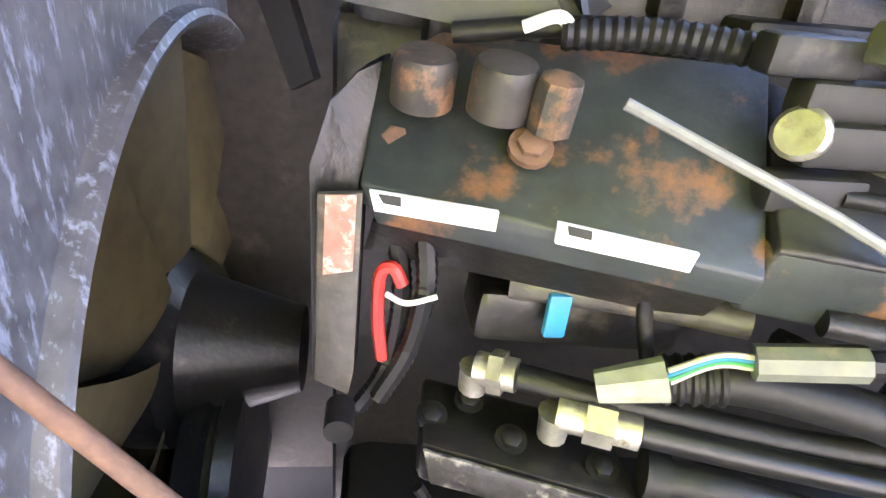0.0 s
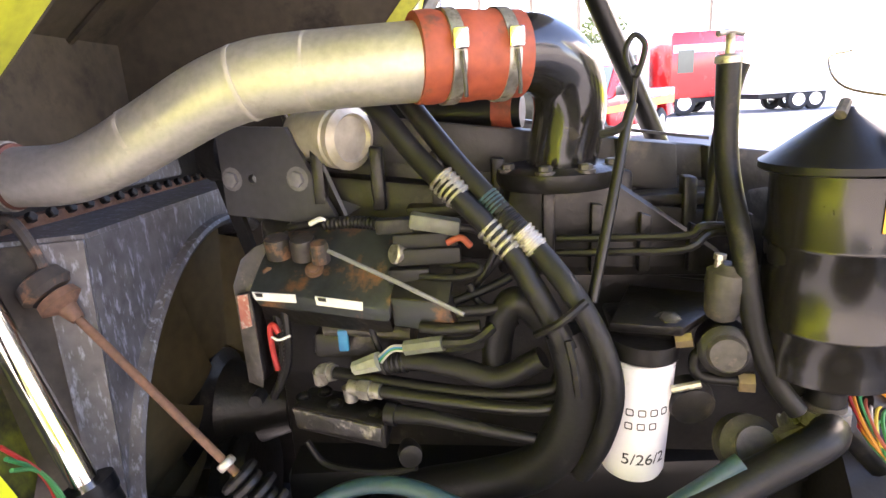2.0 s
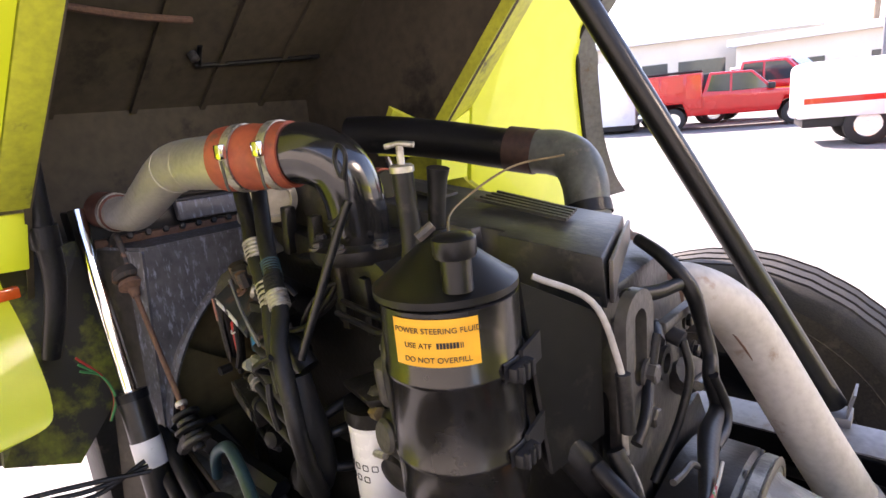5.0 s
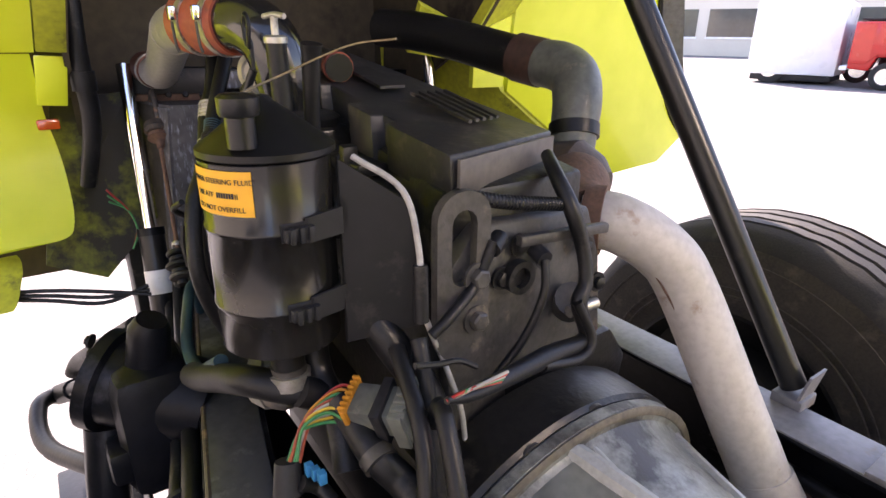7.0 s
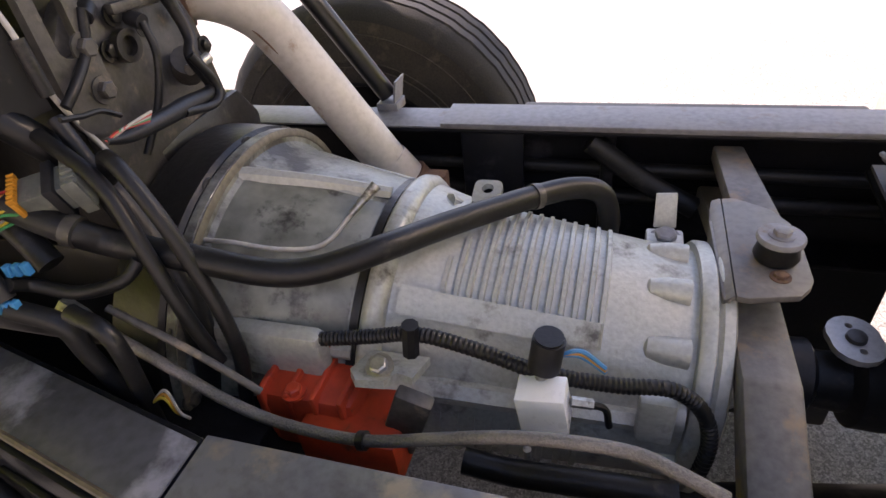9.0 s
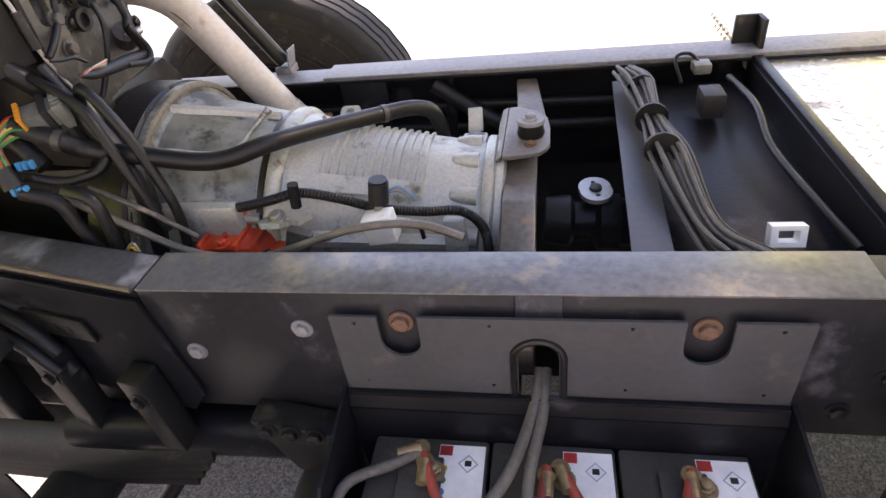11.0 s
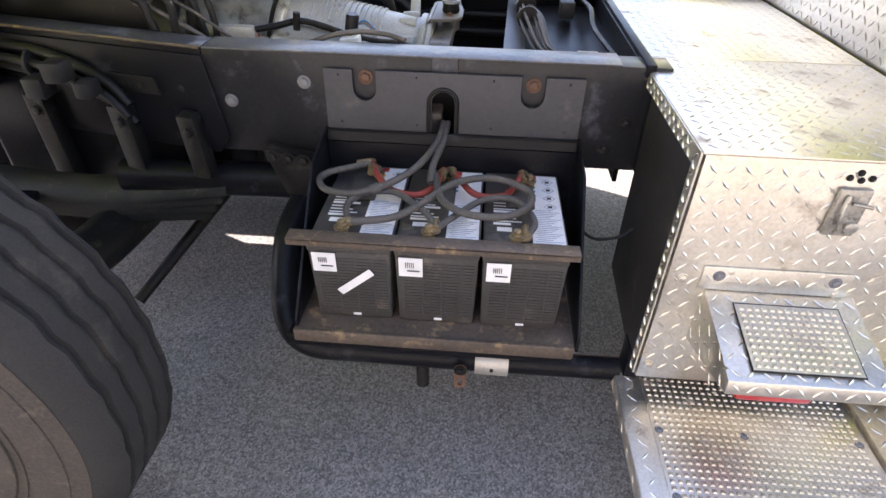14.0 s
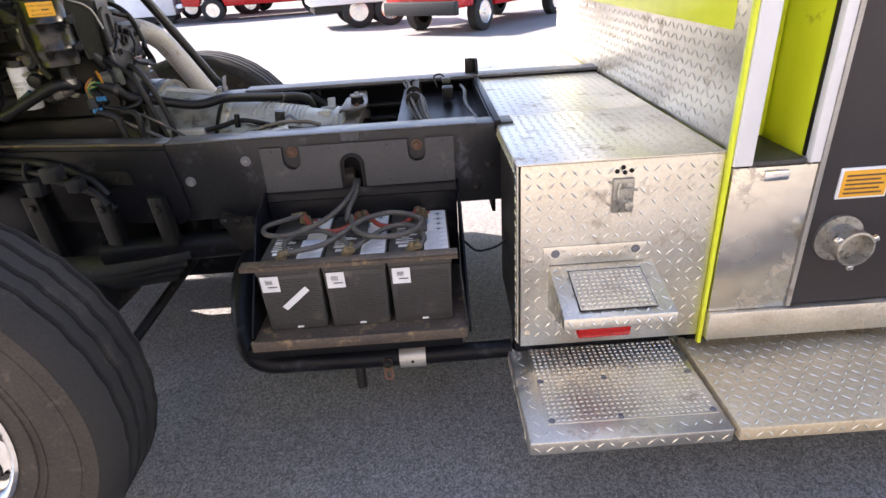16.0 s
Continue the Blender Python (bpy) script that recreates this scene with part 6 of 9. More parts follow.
part("lower_block", box((-1.24, 0.29, 0.78), (-0.56, 0.60, 1.00), 0.02), "lidblack", eng)

# ---- rusty link rod ----
link = thing("link_rod", "rusty link rod with rubber bushings at both ends", "link rod", (-1.22, 0.148, 1.09))
KA, KB = V((-1.400, 0.190, 1.285)), V((-1.235, 0.165, 1.090))
KD = (KB - KA).normalized()
part("rod", tube([KA, KB], 0.0045, 12, 1), "rust", link)
part("upper_bush", lathe([(-0.012, 0.010), (-0.008, 0.020), (0.001, 0.022), (0.004, 0.016), (0.008, 0.010), (0.024, 0.0065)], KA, KD, 24), "rust", link)
part("upper_rubber", lathe([(-0.036, 0.016), (-0.032, 0.024), (-0.018, 0.027), (-0.012, 0.021)], KA, KD, 24), "rustcap", link)
part("hook", tube([KA - KD * 0.03, KA - KD * 0.055 + V((0.02, 0, 0.0)), KA - KD * 0.075 + V((0.01, 0, 0.03)), KA - KD * 0.06 + V((-0.03, 0, 0.02))], 0.006, 8), "rustcap", link)
for h, r, mt in ((-0.024, 0.010, "zinc"), (-0.004, 0.022, "dusty"), (0.008, 0.018, "rubber"), (0.021, 0.026, "dusty"), (0.033, 0.017, "rubber"), (0.043, 0.023, "enginegrey"), (0.054, 0.010, "dusty")):
    part("bush_washer", lathe([(h, r * 0.9), (h + 0.002, r), (h + 0.007, r), (h + 0.009, r * 0.9)], KB, KD, 24), mt, link)
part("arm", tube([KB + KD * 0.03, KB + KD * 0.03 + V((-0.05, 0, -0.05))], [0.016, 0.012], 8, 1), "dusty", link)

# ---- control unit and its mounting on the block ----
ecu = thing("engine_control_unit", "black rust-specked engine control unit with two white labels", "control unit", (-1.1484, 0.2549, 1.2462))
part("top_plate", slab([(-1.2290, 0.2518, 1.2684), (-1.0653, 0.2011, 1.2551), (-1.0507, 0.2646, 1.3280), (-1.1924, 0.3185, 1.3253), (-1.2233, 0.3181, 1.3067)], (0, 0.003, -0.012), bevel=0.002), "ecm", ecu)
part("front_band", slab([(-1.2290, 0.2519, 1.2677), (-1.0653, 0.2011, 1.2545), (-1.0678, 0.2059, 1.2404), (-1.2211, 0.2534, 1.2483)], (0, 0.006, 0), bevel=0.001), "ecm", ecu)
part("body", slab([(-1.2233, 0.2631, 1.2450), (-1.0676, 0.2148, 1.2383), (-1.0675, 0.2298, 1.2154), (-1.2270, 0.2792, 1.2212)], (0.02, 0.07, 0.02)), "engine", ecu)
part("white_label", slab([(-1.2249, 0.2476, 1.2669), (-1.1712, 0.2309, 1.2670), (-1.1713, 0.2320, 1.2573), (-1.2225, 0.2478, 1.2572)], (0, 0.002, 0)), "white", ecu, "white part label")
part("white_label", slab([(-1.1477, 0.2236, 1.2668), (-1.0936, 0.2069, 1.2634), (-1.0945, 0.2082, 1.2539), (-1.1470, 0.2244, 1.2566)], (0, 0.002, 0)), "white", ecu, "white part label")
part("label_mark", slab([(-1.2212, 0.2449, 1.2663), (-1.2115, 0.2419, 1.2664), (-1.2112, 0.2418, 1.2623), (-1.2188, 0.2442, 1.2624)], (0, 0.0008, 0)), "ink", ecu)
part("label_mark", slab([(-1.1443, 0.2211, 1.2663), (-1.1348, 0.2181, 1.2657), (-1.1343, 0.2180, 1.2618), (-1.1432, 0.2208, 1.2624)], (0, 0.0008, 0)), "ink", ecu)
part("plate_bolt", bolt((-1.2137, 0.2771, 1.2792), (0, -0.6, 0.8), 0.007, 0.005), "rust", ecu)
part("plate_bolt", bolt((-1.1546, 0.2588, 1.2865), (0, -0.6, 0.8), 0.007, 0.005), "rust", ecu)
for p, r in (((-1.2019, 0.2864, 1.3134), 0.0155), ((-1.1675, 0.2708, 1.3148), 0.0155), ((-1.1462, 0.2592, 1.3117), 0.011)):
    pn = V(p)
    part("rusty_cap", lathe([(-0.018, r * 0.98), (-0.001, r * 0.97), (0.003, r * 0.95), (0.006, r * 0.86), (0.007, r * 0.4)], pn, (0.02, -0.25, 1), 8 if r < 0.012 else 20), "rustcap", ecu, "rust-topped cap")
part("end_cover", slab([(-1.2523, 0.2621, 1.2706), (-1.2439, 0.2745, 1.2980), (-1.2316, 0.2906, 1.3090), (-1.2199, 0.3170, 1.3112), (-1.2243, 0.3084, 1.2888), (-1.2298, 0.2601, 1.2638), (-1.2326, 0.2660, 1.1477), (-1.2534, 0.2674, 1.1474)], (0.004, 0.02, 0), bevel=0.002), "engine", ecu)
part("worn_guard", slab([(-1.2478, 0.2537, 1.2614), (-1.2276, 0.2474, 1.2657), (-1.2301, 0.2552, 1.1606), (-1.2331, 0.2561, 1.1434), (-1.2513, 0.2618, 1.1487)], (0, 0.004, 0), bevel=0.001), "enginegrey", ecu, "worn grey edge guard")
part("faded_sticker", slab([(-1.2438, 0.2509, 1.2622), (-1.2302, 0.2467, 1.2646), (-1.2315, 0.2491, 1.2255), (-1.2456, 0.2535, 1.2205)], (0, 0.001, 0)), mat("faded_red_sticker", (0.42, 0.20, 0.16), 0.6, col2=(0.34, 0.06, 0.04), grain=90, stain=60, dirt=(0.5, 0.46, 0.4), dirt_at=0.56), ecu, "faded red and white sticker")
part("guard_pin", lathe([(0, 0.008), (0.02, 0.008)], (-1.2368, 0.2573, 1.1352), (0, -1, 0), 12), "dusty", ecu)
part("right_block", slab([(-1.0638, 0.2036, 1.2683), (-1.0029, 0.1847, 1.2670), (-0.9952, 0.1924, 1.2291), (-1.0640, 0.2137, 1.2320)], (0, 0.05, 0), bevel=0.003), "ecm", ecu)
part("right_deck", slab([(-1.0638, 0.2036, 1.2683), (-1.0029, 0.1847, 1.2670), (-0.9922, 0.2464, 1.3091), (-1.0514, 0.2648, 1.3227)], (0, 0.004, -0.01), bevel=0.002), "engine", ecu)
part("red_clip", tube([(-1.2070, 0.2630, 1.2101), (-1.2121, 0.2646, 1.2191), (-1.2183, 0.2665, 1.2134), (-1.2185, 0.2666, 1.1852), (-1.2153, 0.2656, 1.1614)], 0.0035, 8), "wirered", ecu, "red locking clip")
for pts in ([(-1.1972, 0.2650, 1.2366), (-1.1955, 0.2595, 1.2098), (-1.2012, 0.2612, 1.1722), (-1.2162, 0.2609, 1.1383)], [(-1.2112, 0.2743, 1.2351), (-1.2065, 0.2709, 1.1981), (-1.2124, 0.2697, 1.1532), (-1.2275, 0.2694, 1.1224)]):
    part("sleeve", tube(pts, 0.005, 8, 5, ribs=0.0008, pitch=0.004), "rubber", ecu)
part("clip_tie", tube([(-1.2151, 0.2605, 1.2062), (-1.2048, 0.2553, 1.2044), (-1.1905, 0.2529, 1.2102)], 0.0015, 6), "white", ecu)
stay = part("thin_stay", tube([(-1.1289, 0.2288, 1.3153), (-1.0519, 0.1969, 1.2859), (-0.9881, 0.1771, 1.2570)], 0.0025, 8, 1), "greyframe", ecu, "thin grey stay rod")
part("silver_cap", lathe([(-0.004, 0.010), (0.0, 0.011), (0.016, 0.011), (0.018, 0.009)], (-1.0462, 0.2332, 1.3059), (-0.6, -0.5, 0.2), 16), "zinc", ecu)
part("plug", box((-0.02, -0.008, -0.008), (0.02, 0.008, 0.008), 0.003, m=Matrix.Translation((-1.0569, 0.2365, 1.3371))), "plasticdark", ecu)
part("plug", box((-0.026, -0.01, -0.008), (0.026, 0.01, 0.008), 0.003, m=Matrix.Translation((-1.0140, 0.2232, 1.3400)) @ Matrix.Rotation(radians(12), 4, 'Y')), "plastic_grey", ecu, "grey connector plug")
part("plug", box((-0.034, -0.008, -0.009), (0.034, 0.008, 0.009), 0.003, m=Matrix.Translation((-1.0226, 0.2259, 1.3059))), "plasticdark", ecu)
part("plug", box((-0.034, -0.008, -0.008), (0.034, 0.008, 0.008), 0.003, m=Matrix.Translation((-1.0252, 0.2317, 1.3217))), "plasticdark", ecu)
part("plug", box((-0.022, -0.008, -0.008), (0.022, 0.008, 0.008), 0.003, m=Matrix.Translation((-1.0443, 0.2246, 1.2857))), "plasticdark", ecu)
for pts, r, mt in (([(-1.0324, 0.2189, 1.2858), (-0.9971, 0.2080, 1.2856), (-0.9725, 0.2053, 1.2909), (-0.9758, 0.2113, 1.2967), (-1.0186, 0.2346, 1.2913)], 0.004, "rubber"),
                   ([(-1.0024, 0.2196, 1.3374), (-0.9723, 0.2203, 1.3316), (-0.9586, 0.2260, 1.3163)], 0.004, "rubber"), ([(-1.1891, 0.2975, 1.3273), (-1.1329, 0.2801, 1.3362), (-1.0676, 0.2498, 1.3379)], 0.005, "rubber"),
                   ([(-1.1599, 0.2834, 1.3335), (-1.1459, 0.2791, 1.3394), (-1.1381, 0.2767, 1.3330)], 0.003, "white"), ([(-1.0024, 0.2176, 1.3206), (-0.9879, 0.2151, 1.3258), (-0.9784, 0.2171, 1.3158)], 0.0035, "silicone"),
                   ([(-1.0955, 0.2384, 1.2369), (-1.0897, 0.2366, 1.2096), (-1.0836, 0.2348, 1.1890)], 0.004, "rubber"), ([(-1.1512, 0.2657, 1.2122), (-1.0962, 0.2487, 1.2155), (-1.0446, 0.2247, 1.2191)], 0.009, "enginegrey"),
                   ([(-1.0339, 0.1994, 1.2369), (-1.0046, 0.1903, 1.2372), (-0.9727, 0.1854, 1.2410)], 0.0062, "engine"), ([(-0.9964, 0.1877, 1.2564), (-0.9585, 0.1860, 1.2581), (-0.9347, 0.1886, 1.2641)], 0.006, "rubber"),
                   ([(-0.9982, 0.2183, 1.2553), (-0.9570, 0.2255, 1.2684), (-0.9378, 0.2296, 1.2765)], 0.005, "rubber"), ([(-0.9824, 0.2234, 1.2729), (-0.9730, 0.2205, 1.2540), (-0.9600, 0.2065, 1.2488)], 0.004, "rubber")):
    part("harness", tube(pts, r, 10), mt, ecu)
for x0 in (0, 1):
    part("ribbed_sleeve", tube([(-1.1431, 0.2802, 1.3324), (-1.1061, 0.2688, 1.3364), (-1.0708, 0.2508, 1.3358)], 0.0065, 10, 5, ribs=0.001, pitch=0.005), "rubber", ecu) if x0 == 0 else None
part("blue_tag", box((-0.006, -0.003, -0.013), (0.006, 0.003, 0.013), 0.002, m=Matrix.Translation((-1.1288, 0.2508, 1.2025))), "bluep", ecu, "small blue tag")
part("side_valve", box((-0.06, -0.02, -0.016), (0.06, 0.02, 0.016), 0.006, m=Matrix.Translation((-1.1081, 0.2824, 1.1874)) @ Matrix.Rotation(radians(4), 4, 'Y')), "engine", ecu)

# ---- oil cooler with fittings and lines ----
cool = thing("oil_cooler", "grimy oil cooler block with plated hose elbows", "oil cooler", (-1.1425, 0.2530, 1.0822))
part("block", slab([(-1.1944, 0.2341, 1.1314), (-1.0813, 0.1991, 1.1224), (-1.0808, 0.2589, 1.1210), (-1.1882, 0.2972, 1.1232)], (0, 0.004, -0.034), bevel=0.005), "engine", cool)
part("worn_face", slab([(-1.1927, 0.2306, 1.1288), (-1.0852, 0.1973, 1.1207), (-1.0869, 0.1978, 1.1028), (-1.1872, 0.2289, 1.1054)], (0, 0.003, 0), bevel=0.001), "chipped", cool, "worn metal face of the cooler")
for p in ((-1.1861, 0.2565, 1.1284), (-1.1441, 0.2385, 1.1280), (-1.0970, 0.2219, 1.1242), (-1.1629, 0.2694, 1.1274), (-1.1091, 0.2527, 1.1288)):
    part("cooler_bolt", bolt(p, (0, -0.3, 1), 0.006, 0.005), "dusty", cool)
for a, b, c in (((-1.1641, 0.2617, 1.1438), (-1.1632, 0.2614, 1.1592), (-1.1428, 0.2511, 1.1622)), ((-1.1232, 0.2351, 1.1347), (-1.1233, 0.2351, 1.1519), (-1.0844, 0.2190, 1.1535))):
    A, B, C = V(a), V(b), V(c)
    bm = tube([A, B + (A - B) * 0.2, B], [0.008, 0.009, 0.010], 12, 1)
    tube([B, C], 0.0095, 12, 1, bm)
    tube([B + (C - B) * 0.35, B + (C - B) * 0.7], 0.0125, 6, 1, bm)
    part("hose_elbow", bm, "zinc", cool, "plated hose elbow")
part("line", tube([(-1.1428, 0.2511, 1.1622), (-1.0842, 0.2300, 1.1610), (-0.9827, 0.2035, 1.1559), (-0.9077, 0.1902, 1.1634), (-0.8916, 0.1980, 1.1755), (-0.8780, 0.2350, 1.1850), (-0.8720, 0.2900, 1.1880)], 0.0075, 12), "rubber", cool)
part("line", tube([(-1.0844, 0.2190, 1.1535), (-1.0211, 0.2004, 1.1513), (-0.9373, 0.1794, 1.1492), (-0.8956, 0.1790, 1.1514), (-0.8720, 0.2050, 1.1560), (-0.8600, 0.2600, 1.1600)], 0.0072, 12), "black", cool)
part("line", tube([(-1.0732, 0.2116, 1.1296), (-1.0338, 0.1993, 1.1314), (-0.9842, 0.1890, 1.1236), (-0.9300, 0.1800, 1.1150), (-0.8960, 0.1850, 1.1050), (-0.8700, 0.2150, 1.0980), (-0.8550, 0.2600, 1.0960)], [0.011, 0.009, 0.0072, 0.0066, 0.0066, 0.0066, 0.0066], 12), "rubber", cool)
part("line_cuff", tube([(-1.0797, 0.2136, 1.1301), (-1.0681, 0.2100, 1.1297)], 0.0135, 14, 1), "rubber", cool)
part("drain_valve", lathe([(-0.02, 0.01), (0.0, 0.014), (0.012, 0.013), (0.014, 0.006)], (-1.0592, 0.2172, 1.0755), (0.2, -1, 0.2), 14), "dusty", cool)
part("thin_line", tube([(-1.1901, 0.2578, 1.0680), (-1.1657, 0.2502, 1.0396), (-1.1008, 0.2301, 1.0416), (-1.0527, 0.2152, 1.0573)], 0.004, 8), "rubber", cool)

# ---- bracket plate with compressor drum, belt ----
brk = thing("compressor_bracket", "black bracket plate with a cream-coloured drum", "bracket", (-1.1945, 0.3391, 1.3394))
part("plate", holed([(0, 0), (0.145, -0.012), (0.155, 0.0), (0.10, 0.105), (0.0, 0.11)], [circle(0.045, 0.045, 0.006, 12)], frame_of((-1.2811, 0.3610, 1.3362), (1, -0.31, 0), (0, 0, 1)), 0.008), "blackplate", brk)
part("gusset", slab([(-1.1246, 0.3075, 1.3362), (-1.0902, 0.3368, 1.3529), (-1.1576, 0.3577, 1.3931), (-1.1495, 0.3152, 1.4003)], (0.004, 0.002, 0)), "blackplate", brk)
for p in ((-1.2687, 0.3502, 1.3812), (-1.1788, 0.3223, 1.3808)):
    part("plate_bolt", bolt(p, (-0.3, -1, 0), 0.010, 0.008), "greyframe", brk)
part("drum", lathe([(-0.07, 0.018), (-0.065, 0.030), (-0.03, 0.033), (-0.004, 0.033), (-0.002, 0.0365), (0.008, 0.0365), (0.010, 0.034), (0.014, 0.034), (0.016, 0.037), (0.022, 0.037), (0.025, 0.031), (0.027, 0.028), (0.022, 0.025), (0.024, 0.0)], (-1.128, 0.3295, 1.426), (0.80, -0.60, -0.05), 32), mat("cream_metal_drum", (0.50, 0.46, 0.37), 0.42, 0.3, col2=(0.30, 0.265, 0.205), grain=60, stain=20), brk, "cream-coloured metal drum")
part("drive_belt", slab([(-1.3284, 0.4106, 1.4136), (-1.3052, 0.4035, 1.4164), (-1.2598, 0.3594, 1.2882), (-1.2738, 0.3637, 1.2797)], (0.004, 0.004, 0)), "rubber", brk, "flat drive belt")
part("idler", lathe([(-0.015, 0.04), (0.015, 0.04), (0.016, 0.02), (0.02, 0.018)], (-1.2989, 0.4115, 1.4105), (1, -0.3, 0), 24), "engine", brk)

# ---- hydraulic hoses ----
def hose(name, label, pts, r, mt="rubber", fittings=(), seg=14):
    h = thing(name, label, "hose", pts[-1])
    part("hose_body", tube(pts, r, seg), mt, h)
    for a, b, rr, mm in fittings:
        A, B = V(a), V(b)
        n = 20
        bm = tube([A.lerp(B, k / n) for k in range(n + 1)], [rr if k % 4 in (1, 2) else rr * 0.88 for k in range(n + 1)], 14, 1)
        part("hose_fitting", bm, mm, h)
    return h


hose("hydraulic_hose", "black hydraulic hose with plated crimps", [(-1.0773, 0.2428, 1.4711), (-1.0547, 0.2308, 1.4455), (-1.0269, 0.2172, 1.4100), (-0.9946, 0.1972, 1.3775), (-0.9462, 0.1772, 1.3276), (-0.9236, 0.1602, 1.2913), (-0.9064, 0.1498, 1.2605), (-0.8934, 0.1458, 1.2308)], 0.0112, "rubber",
     [((-1.0050, 0.2054, 1.3897), (-0.9860, 0.1965, 1.3694), 0.0150, "zinc"), ((-0.9860, 0.1965, 1.3689), (-0.9644, 0.1878, 1.3487), 0.0105, "rust"), ((-0.9615, 0.1869, 1.3431), (-0.9377, 0.1756, 1.3191), 0.0146, "zinc")])
hose("hydraulic_hose", "black hydraulic hose with a teal nut and bright crimp", [(-1.0475, 0.2536, 1.4790), (-1.0306, 0.2433, 1.4559), (-0.9924, 0.2165, 1.4069), (-0.9606, 0.1966, 1.3699), (-0.9191, 0.1738, 1.3249), (-0.8873, 0.1439, 1.2841), (-0.8635, 0.1315, 1.2363), (-0.8546, 0.1288, 1.1894), (-0.8618, 0.1410, 1.1347), (-0.8775, 0.1609, 1.0842)], 0.0108, "rubber",
     [((-0.9617, 0.1970, 1.3710), (-0.9498, 0.1913, 1.3563), 0.0122, "bluehose"), ((-0.9475, 0.1886, 1.3539), (-0.9337, 0.1803, 1.3392), 0.0125, "dusty"), ((-0.9316, 0.1796, 1.3381), (-0.9163, 0.1729, 1.3210), 0.0138, "zinc")])
sl = hose("wrapped_hose", "thick black hose in a split woven sleeve", [(-0.8923, 0.1605, 1.2428), (-0.8821, 0.1573, 1.2068), (-0.8788, 0.1613, 1.1661), (-0.8921, 0.1704, 1.1169), (-0.9258, 0.1858, 1.0713), (-0.9850, 0.2142, 1.0371), (-1.0584, 0.2570, 0.9949), (-1.1201, 0.2861, 0.9379)], [0.020, 0.022, 0.024, 0.0255, 0.0245, 0.0235, 0.023, 0.022])
part("sleeve_slit", tube([(-0.8957, 0.1265, 1.2479), (-0.8910, 0.1221, 1.2236), (-0.8868, 0.1238, 1.1928)], 0.004, 6), "dusty", sl)
part("cable_tie", tube([(-0.9210, 0.1494, 1.2449), (-0.9048, 0.1193, 1.2680), (-0.8802, 0.1267, 1.2842)], 0.004, 8), "dusty", sl)
hose("coolant_hose", "short black coolant hose loop", [(-0.9575, 0.2057, 1.1718), (-0.9552, 0.2000, 1.2152), (-0.9479, 0.1927, 1.2504), (-0.9320, 0.1878, 1.2643), (-0.9036, 0.1890, 1.2380)], 0.0155)
hose("coolant_hose", "black rubber hose with a ribbed end", [(-1.0805, 0.2238, 1.1847), (-1.0455, 0.2129, 1.1924), (-0.9967, 0.1978, 1.1888), (-0.9558, 0.1851, 1.1832), (-0.9126, 0.1718, 1.2103)], 0.0115, "rubber", [((-1.0805, 0.2238, 1.1847), (-1.0517, 0.2149, 1.1917), 0.013, "dusty")])
wp = thing("wiring_plug", "pale green wiring plug with loose wires", "connector", (-1.0999, 0.2198, 1.1834))
part("shell", tube([(-1.1130, 0.2219, 1.1813), (-1.0836, 0.2148, 1.1924)], [0.008, 0.011], 8, 1), mat("pale_connector_plastic", (0.30, 0.31, 0.25), 0.5, col2=(0.16, 0.165, 0.13), grain=80, stain=40), wp)
part("second_shell", tube([(-1.0521, 0.2050, 1.2111), (-1.0114, 0.1924, 1.2209)], 0.0085, 8, 1), "plastic_grey", wp)
for k, mt in enumerate(("wirewhite", "green", "bluep", "wirewhite")):
    part("wire", tube([V((-1.0836, 0.2148, 1.1924)) + V((0, 0, 0.003 * k - 0.004)), V((-1.0676, 0.2078, 1.2062)) + V((0, 0, 0.002 * k)), V((-1.0509, 0.2046, 1.2106)) + V((0, 0, 0.002 * k - 0.003))], 0.0014, 6), mt, wp)
for pts, r in (([(-1.0114, 0.1924, 1.2209), (-0.9808, 0.1879, 1.2241), (-0.9578, 0.1858, 1.2405)], 0.006), ([(-1.0323, 0.2189, 1.2123), (-1.0017, 0.2094, 1.2054), (-0.9606, 0.1986, 1.2224), (-0.9370, 0.1993, 1.2412)], 0.007)):
    part("lead", tube(pts, r, 8), "rubber", wp)

# ---- fuel filter and its head ----
FT, FB = V((-0.806, 0.205, 1.194)), V((-0.812, 0.212, 1.054))
FA = (FB - FT).normalized()
fl = thing("fuel_filter", "white spin-on filter with a handwritten date", "filter", tuple(FB))
part("canister", lathe([(0, 0.032), (0.003, 0.0345), (0.012, 0.0345), (0.130, 0.0345), (0.137, 0.032), (0.140, 0.02), (0.141, 0)], FT, FA, 40), "filter", fl)
part("collar", lathe([(-0.022, 0.036), (-0.004, 0.037), (-0.002, 0.033)], FT, FA, 32), "engine", fl)
fm = frame_of(FT + FA * 0.112 + V((-0.0215, -0.0335, 0)), (1, -0.36, 0), -FA)
def wrapped(words, h, a0, size):
    o = text("date_writing" if "/" in words else "print", words, Matrix.Identity(4), size, "ink", fl, 0.0001)
    for v in o.data.vertices:
        a = radians(a0) + v.co.x / 0.0347
        r = 0.0349 + v.co.z
        c = FT + FA * (h - v.co.y)
        v.co = c + V((r * math.cos(a), r * math.sin(a), 0))
wrapped("5/26/2", 0.115, -126, 0.019)
bm = bmesh.new()
